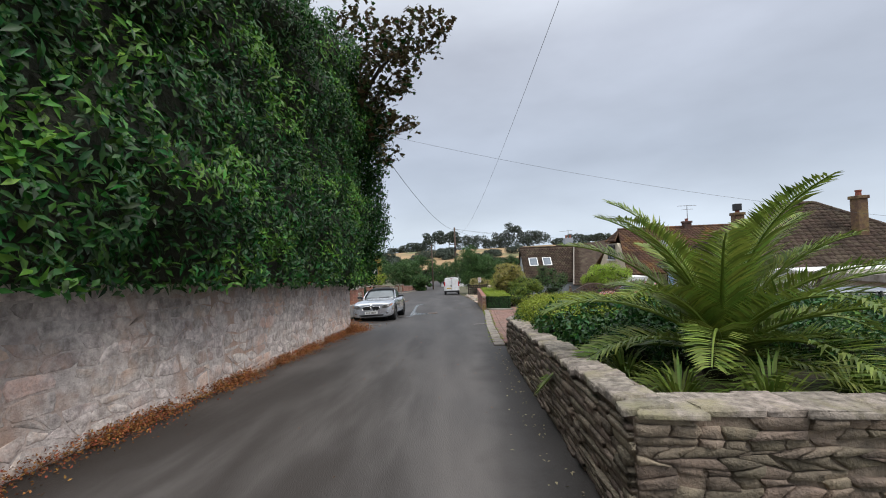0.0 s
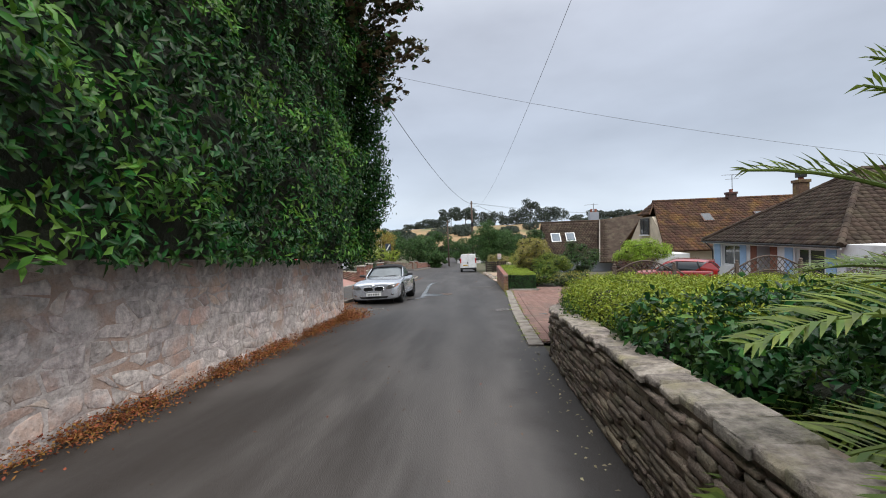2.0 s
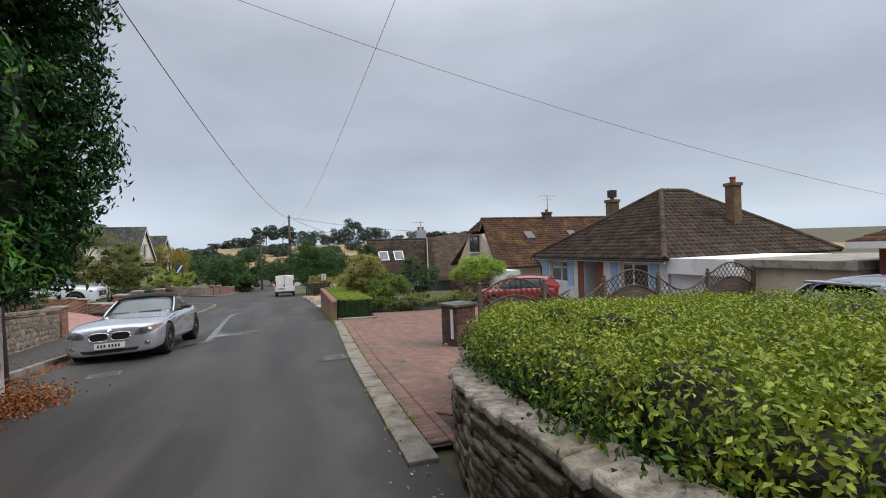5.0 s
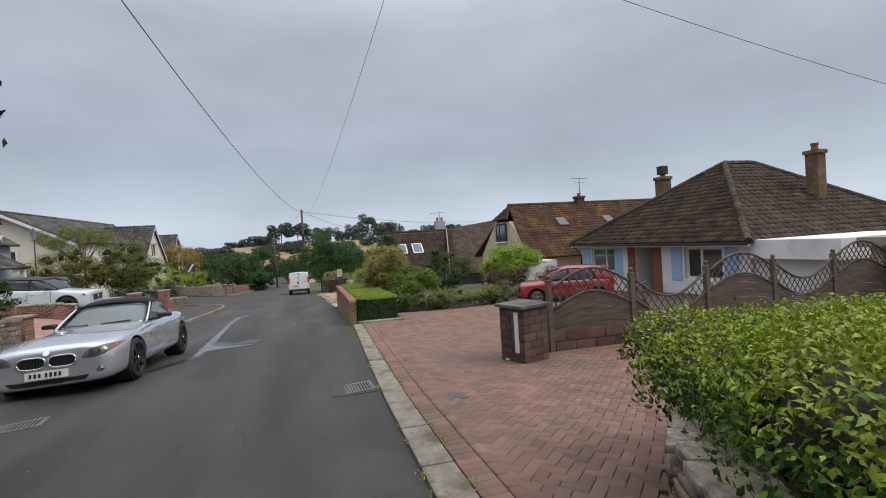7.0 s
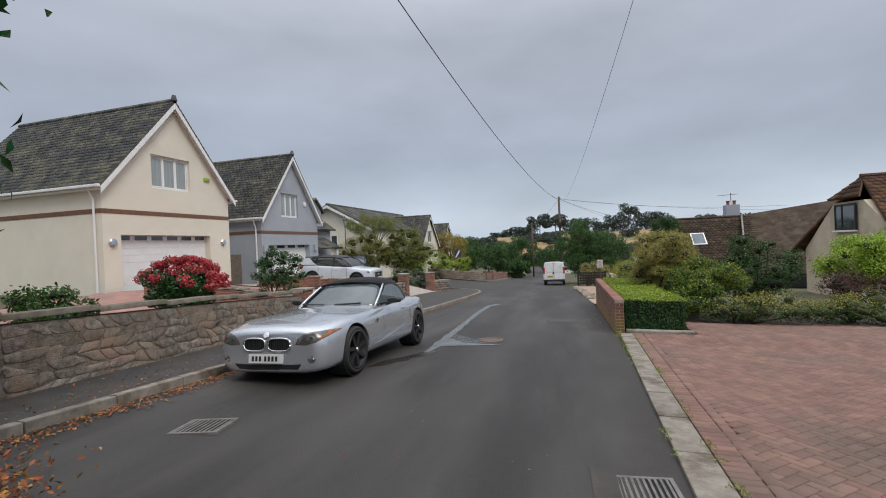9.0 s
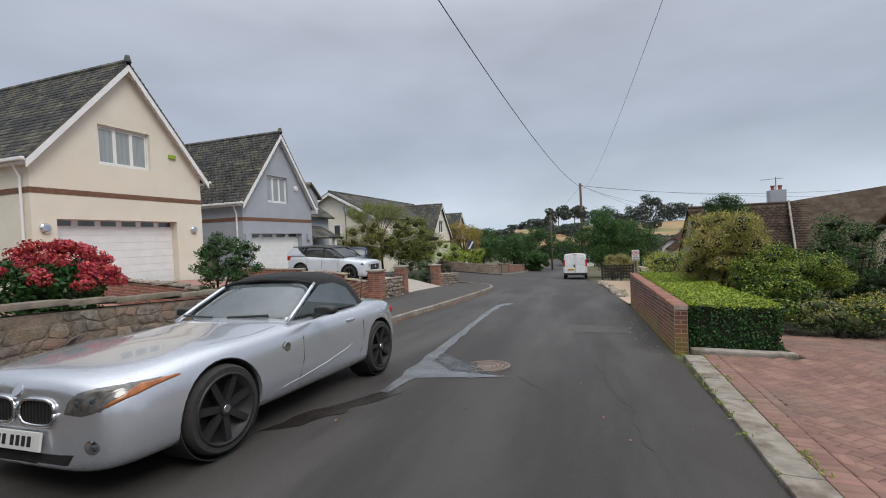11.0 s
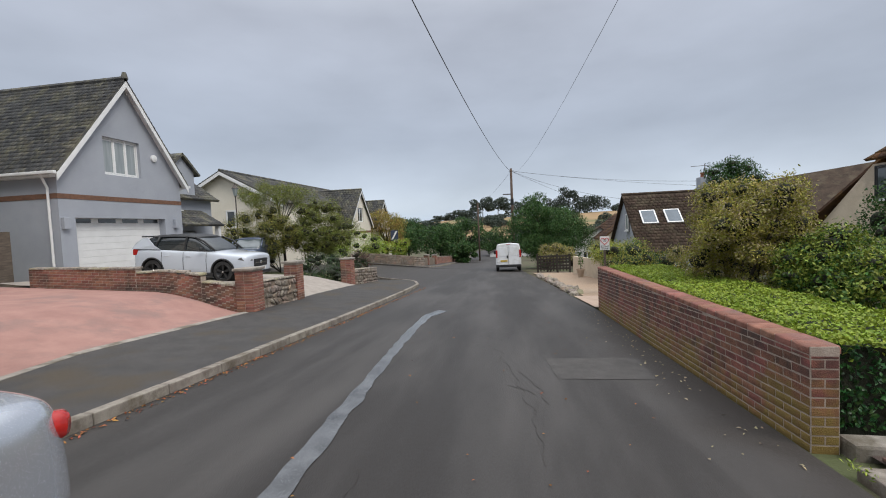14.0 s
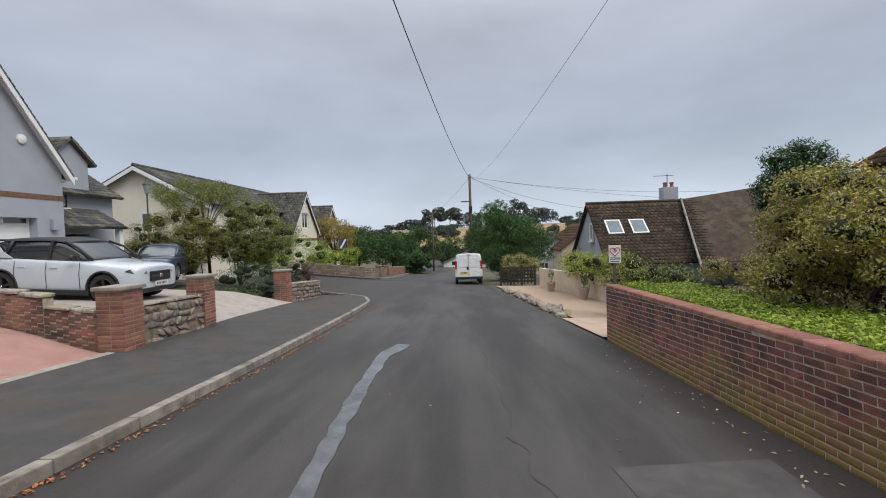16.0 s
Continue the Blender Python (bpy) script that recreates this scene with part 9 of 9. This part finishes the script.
def text_part(name, txt, size, m, material, parent):
    cu = bpy.data.curves.new(name, "FONT")
    cu.body, cu.size, cu.align_x, cu.align_y, cu.extrude = txt, size, "CENTER", "CENTER", 0.002
    tmp = new("tmp_text", cu)
    dg = bpy.context.evaluated_depsgraph_get()
    dg.update()
    me = bpy.data.meshes.new_from_object(tmp.evaluated_get(dg))
    bpy.data.objects.remove(tmp)
    ob = part(name, me, material, parent)
    ob.matrix_basis = m
    return ob


text_part("sign_number", "20", 0.08, pose(1.205, 33.341, -0.255, 90, 0, 0), BLACK_PLASTIC, board2)
text_part("sign_word", "ZONE", 0.075, pose(1.205, 33.341, -0.41, 90, 0, 0), BLACK_PLASTIC, board2)
part("sign_bar", box(1.115, 33.341, -0.475, 1.295, 33.344, -0.462), BLACK_PLASTIC, board2)

# ---- litter and dry leaves ----
def scatter(name, label, pts, size, material, flat=0.25):
    p = np.array([(x, y, G(x, y) + z) for x, y, z in pts])
    n = np.tile([0, 0, 1.0], (len(p), 1))
    me = leaf_mesh(name, p, n, size, size * 0.55, 0, flat)
    return tagged(part(name, me, material), label, "fallen leaves", kind="stuff")


r10 = random.Random(12)
pts = []
for k in range(17000):
    y = r10.uniform(2, 14.9)
    d = r10.expovariate(1 / 0.075)
    dens = 0.35 + 0.65 * (noise.noise(Vector((y * 0.9, 0, 4))) > -0.05)
    if r10.random() > dens:
        continue
    pts.append((LEFT_WALL_X + 0.02 + d, y, 0.01 + 0.17 * r10.random() * math.exp(-d / 0.1)))
scatter("leaf_litter", "drift of rust-brown dry leaves along the old wall", pts, 0.038, LITTER, 0.6)
pts = [(-4.1 + r10.gauss(0, 0.33), 15.0 + r10.gauss(0, 0.35), abs(r10.gauss(0, 0.12))) for k in range(6000)]
scatter("leaf_litter", "heap of dry brown grass and leaves at the tree trunk", pts, 0.055, LITTER, 0.9)
pts = [(-5.05 + abs(r10.gauss(0, 0.16)), r10.uniform(15.5, 19.5), 0.01 + 0.02 * r10.random()) for k in range(900)] + [(-5.25 - abs(r10.gauss(0, 0.4)), r10.uniform(15.5, 20), 0.125) for k in range(260)] + [(-5.06 + abs(r10.gauss(0, 0.06)), r10.uniform(22, 40), 0.012) for k in range(700)]
scatter("leaf_litter", "dry leaves in the gutter", pts, 0.045, LITTER)
pts = [(0.86 - abs(r10.gauss(0, 0.16)), r10.uniform(2.5, 12), 0.012) for k in range(130)] + [(0.85 - abs(r10.gauss(0, 0.3)), r10.uniform(24.5, 33), 0.012) for k in range(90)]
scatter("leaf_litter", "scattered pale fallen leaves on the road edge", pts, 0.04, mat("pale_dry_leaf", (0.40, 0.35, 0.22), (0.28, 0.22, 0.12), 6, 0.8, 0, 30, vary=0.4))
pts = [(r10.uniform(-3.2, 0.6), r10.uniform(2, 34), 0.012) for k in range(150)]
scatter("leaf_litter", "small scattered leaves on the street", pts, 0.035, LITTER)

# moss and grass tufts along the edging stones
tx = []
for k in range(70):
    y = r10.uniform(11.5, 25)
    tx.append((KERB_R(y) + r10.choice((-0.01, 0.30)), y))
me_p = np.array([(x + r10.gauss(0, 0.03), y + r10.gauss(0, 0.05), G(x, y) + 0.03 + 0.02 * r10.random()) for x, y in tx for _ in range(14)])
tagged(part("moss_tufts", leaf_mesh("moss_tufts", me_p, np.tile([0.3, 0, 0.6], (len(me_p), 1)), 0.04, 0.012, -0.8, 0.8), BUSH_LIGHT), "tufts of moss and grass in the joints of the edging", "grass", kind="stuff")

# ---- stones, bricks and pavers, piece by piece ----
rubble(old_wall, (LEFT_WALL_X, 3.0), (LEFT_WALL_X, 15.05), 1.69, 1.62, 0.23, 0.17, 0.006, RUBBLE, RUBBLE_J, 29, 300, 0.009, ragged=0.44)
m_g = []
for k in range(len(RW2) - 2):
    m_g += face_pieces(RW2[k + 1], RW2[k], RH[k + 1], RH[k], 0.26, 0.062, 0.045, SLATE_STONE, SLATE_STONE_J, seed=60 + k, gap=0.008, wob=0.4)
lay_pieces(garden_wall, "stone", m_g, SLABS, 300)
m_c = []
for k in range(len(RW2) - 2):
    m_c += coping_pieces([RW2[k + 1], RW2[k]], [RH[k + 1] + 0.05, RH[k] + 0.05], 0.30, 0.055, 0.21, CAP_STONE, CAP_STONE, over=0.05, seed=80 + k)
lay_pieces(garden_wall, "cap_stone", m_c, SLABS, 300)
rubble(garden_wall_front, (1.0, 2.75), (6.5, 2.75), 0.80, 0.77, 0.17, 0.062, 0.032, SLATE_STONE, SLATE_STONE_J, 77, 290, 0.003, blunt=0.97, ragged=0.42)
lay_pieces(garden_wall_front, "cap_stone", coping_pieces([(0.98, 2.75), (6.5, 2.75)], [0.81, 0.77], 0.36, 0.05, 0.34, CAP_STONE, CAP_STONE, over=0.05, seed=78), SLABS, 60)
for k in range(3):
    rubble(low_wall, LOW[k], LOW[k + 1], (0.94, 0.94, 0.91)[k], (0.94, 0.91, 0.84)[k], 0.24, 0.15, 0.007, GARDEN_STONE, GARDEN_STONE_J, 90 + k, 140, 0.003)
COPING_OLD = mat("dirty_brown_coping", (0.20, 0.165, 0.13), (0.12, 0.10, 0.08), 7, 0.9, 0.6, 60, stain=(0.10, 0.095, 0.045), stain_scale=2.0)
lay_pieces(low_wall, "coping", coping_pieces(LOW, [1.012, 1.012, 0.982, 0.912], 0.40, 0.075, 1.2, COPING_OLD, COPING_OLD, over=0.05, seed=95, wob=0.03, gap=0.006), BLOCKS, 30)


lay_pieces(brick_wall, "brick", face_pieces((1.02, 24.97), (1.22, 24.97), 0.78, 0.78, 0.2, 0.075, 0.003, BRICK_WALL, BRICK_WALL_J, base=-0.06, seed=3, wob=0.0, bond=True, gap=0.013) + face_pieces((1.0, 33.3), (1.02, 24.97), 1.10, 0.78, 0.225, 0.075, 0.003, BRICK_WALL, BRICK_WALL_J, base=-0.06, seed=3, wob=0.0, bond=True, gap=0.013)[::-1], BRICKS, 300)
lay_pieces(brick_wall, "coping_brick", coping_pieces([(1.0, 33.3), (1.02, 24.97)], [1.05, 0.73], 0.225, 0.062, 0.225, BRICK_CAP, BRICK_CAP, over=0.006, seed=4, wob=0.0, gap=0.014), BRICKS, 60)


# herringbone blocks of the red drive, those nearest to the road first
def paver_pose(x, y, ang, l, w):
    d = 0.05
    sx, sy = (G(x + d, y) - G(x - d, y)) / (2 * d), (G(x, y + d) - G(x, y - d)) / (2 * d)
    m = Matrix(((1, 0, 0, x), (0, 1, 0, y), (sx, sy, 1, G(x, y) + 0.004), (0, 0, 0, 1)))
    return m @ pose(0, 0, 0, 0, 0, ang) @ pose(0, 0, 0, -90, 0, 0) @ Matrix.Diagonal((l - 0.006, 0.022, w - 0.006, 1))


near_p, far_p = [], []
ca, sa = math.cos(radians(45)), math.sin(radians(45))
W0 = 0.105
for a in range(-60, 260):
    for b in range(-120, 150):
        k = (a - b) % 4
        if k == 0:
            u, v, ang = (a + 1) * W0, (b + 0.5) * W0, 45
        elif k == 3:
            u, v, ang = (a + 0.5) * W0, (b + 1) * W0, 135
        else:
            continue
        x, y = 1.2 + u * ca - v * sa, 12.0 + u * sa + v * ca
        if not (KERB_R(y) + 0.55 < x < 10.5 and 12.4 < y < 27.2):
            continue
        if y > 24.8 and x < 2.8:
            continue
        if y < 13.7 and x < 4.5 and (x - 1.2) * 0.9 > (y - 12.0):
            continue
        it = (paver_pose(x, y, ang, W0 * 2, W0), PAVER, PAVER_J)
        (near_p if x < 3.0 and 13.2 < y < 16.2 else far_p).append(it)
y = 11.6
while y < 24.8:
    for row in (0, 1):
        x = KERB_R(y) + 0.29 + 0.105 * (1.0 + row * 1.55) * 1.0
        ang = 0 if row == 0 else 90
        if row == 0 or int(y / 0.105) % 2 == 0:
            far_p.append((Matrix.Translation((0, 0, 0.003)) @ paver_pose(x, y, ang, W0 * 2, W0), PAVER, PAVER_J))
    y += 0.105
lay_pieces(drive_bed, "paving_block", near_p + far_p, BLOCKS, 300)
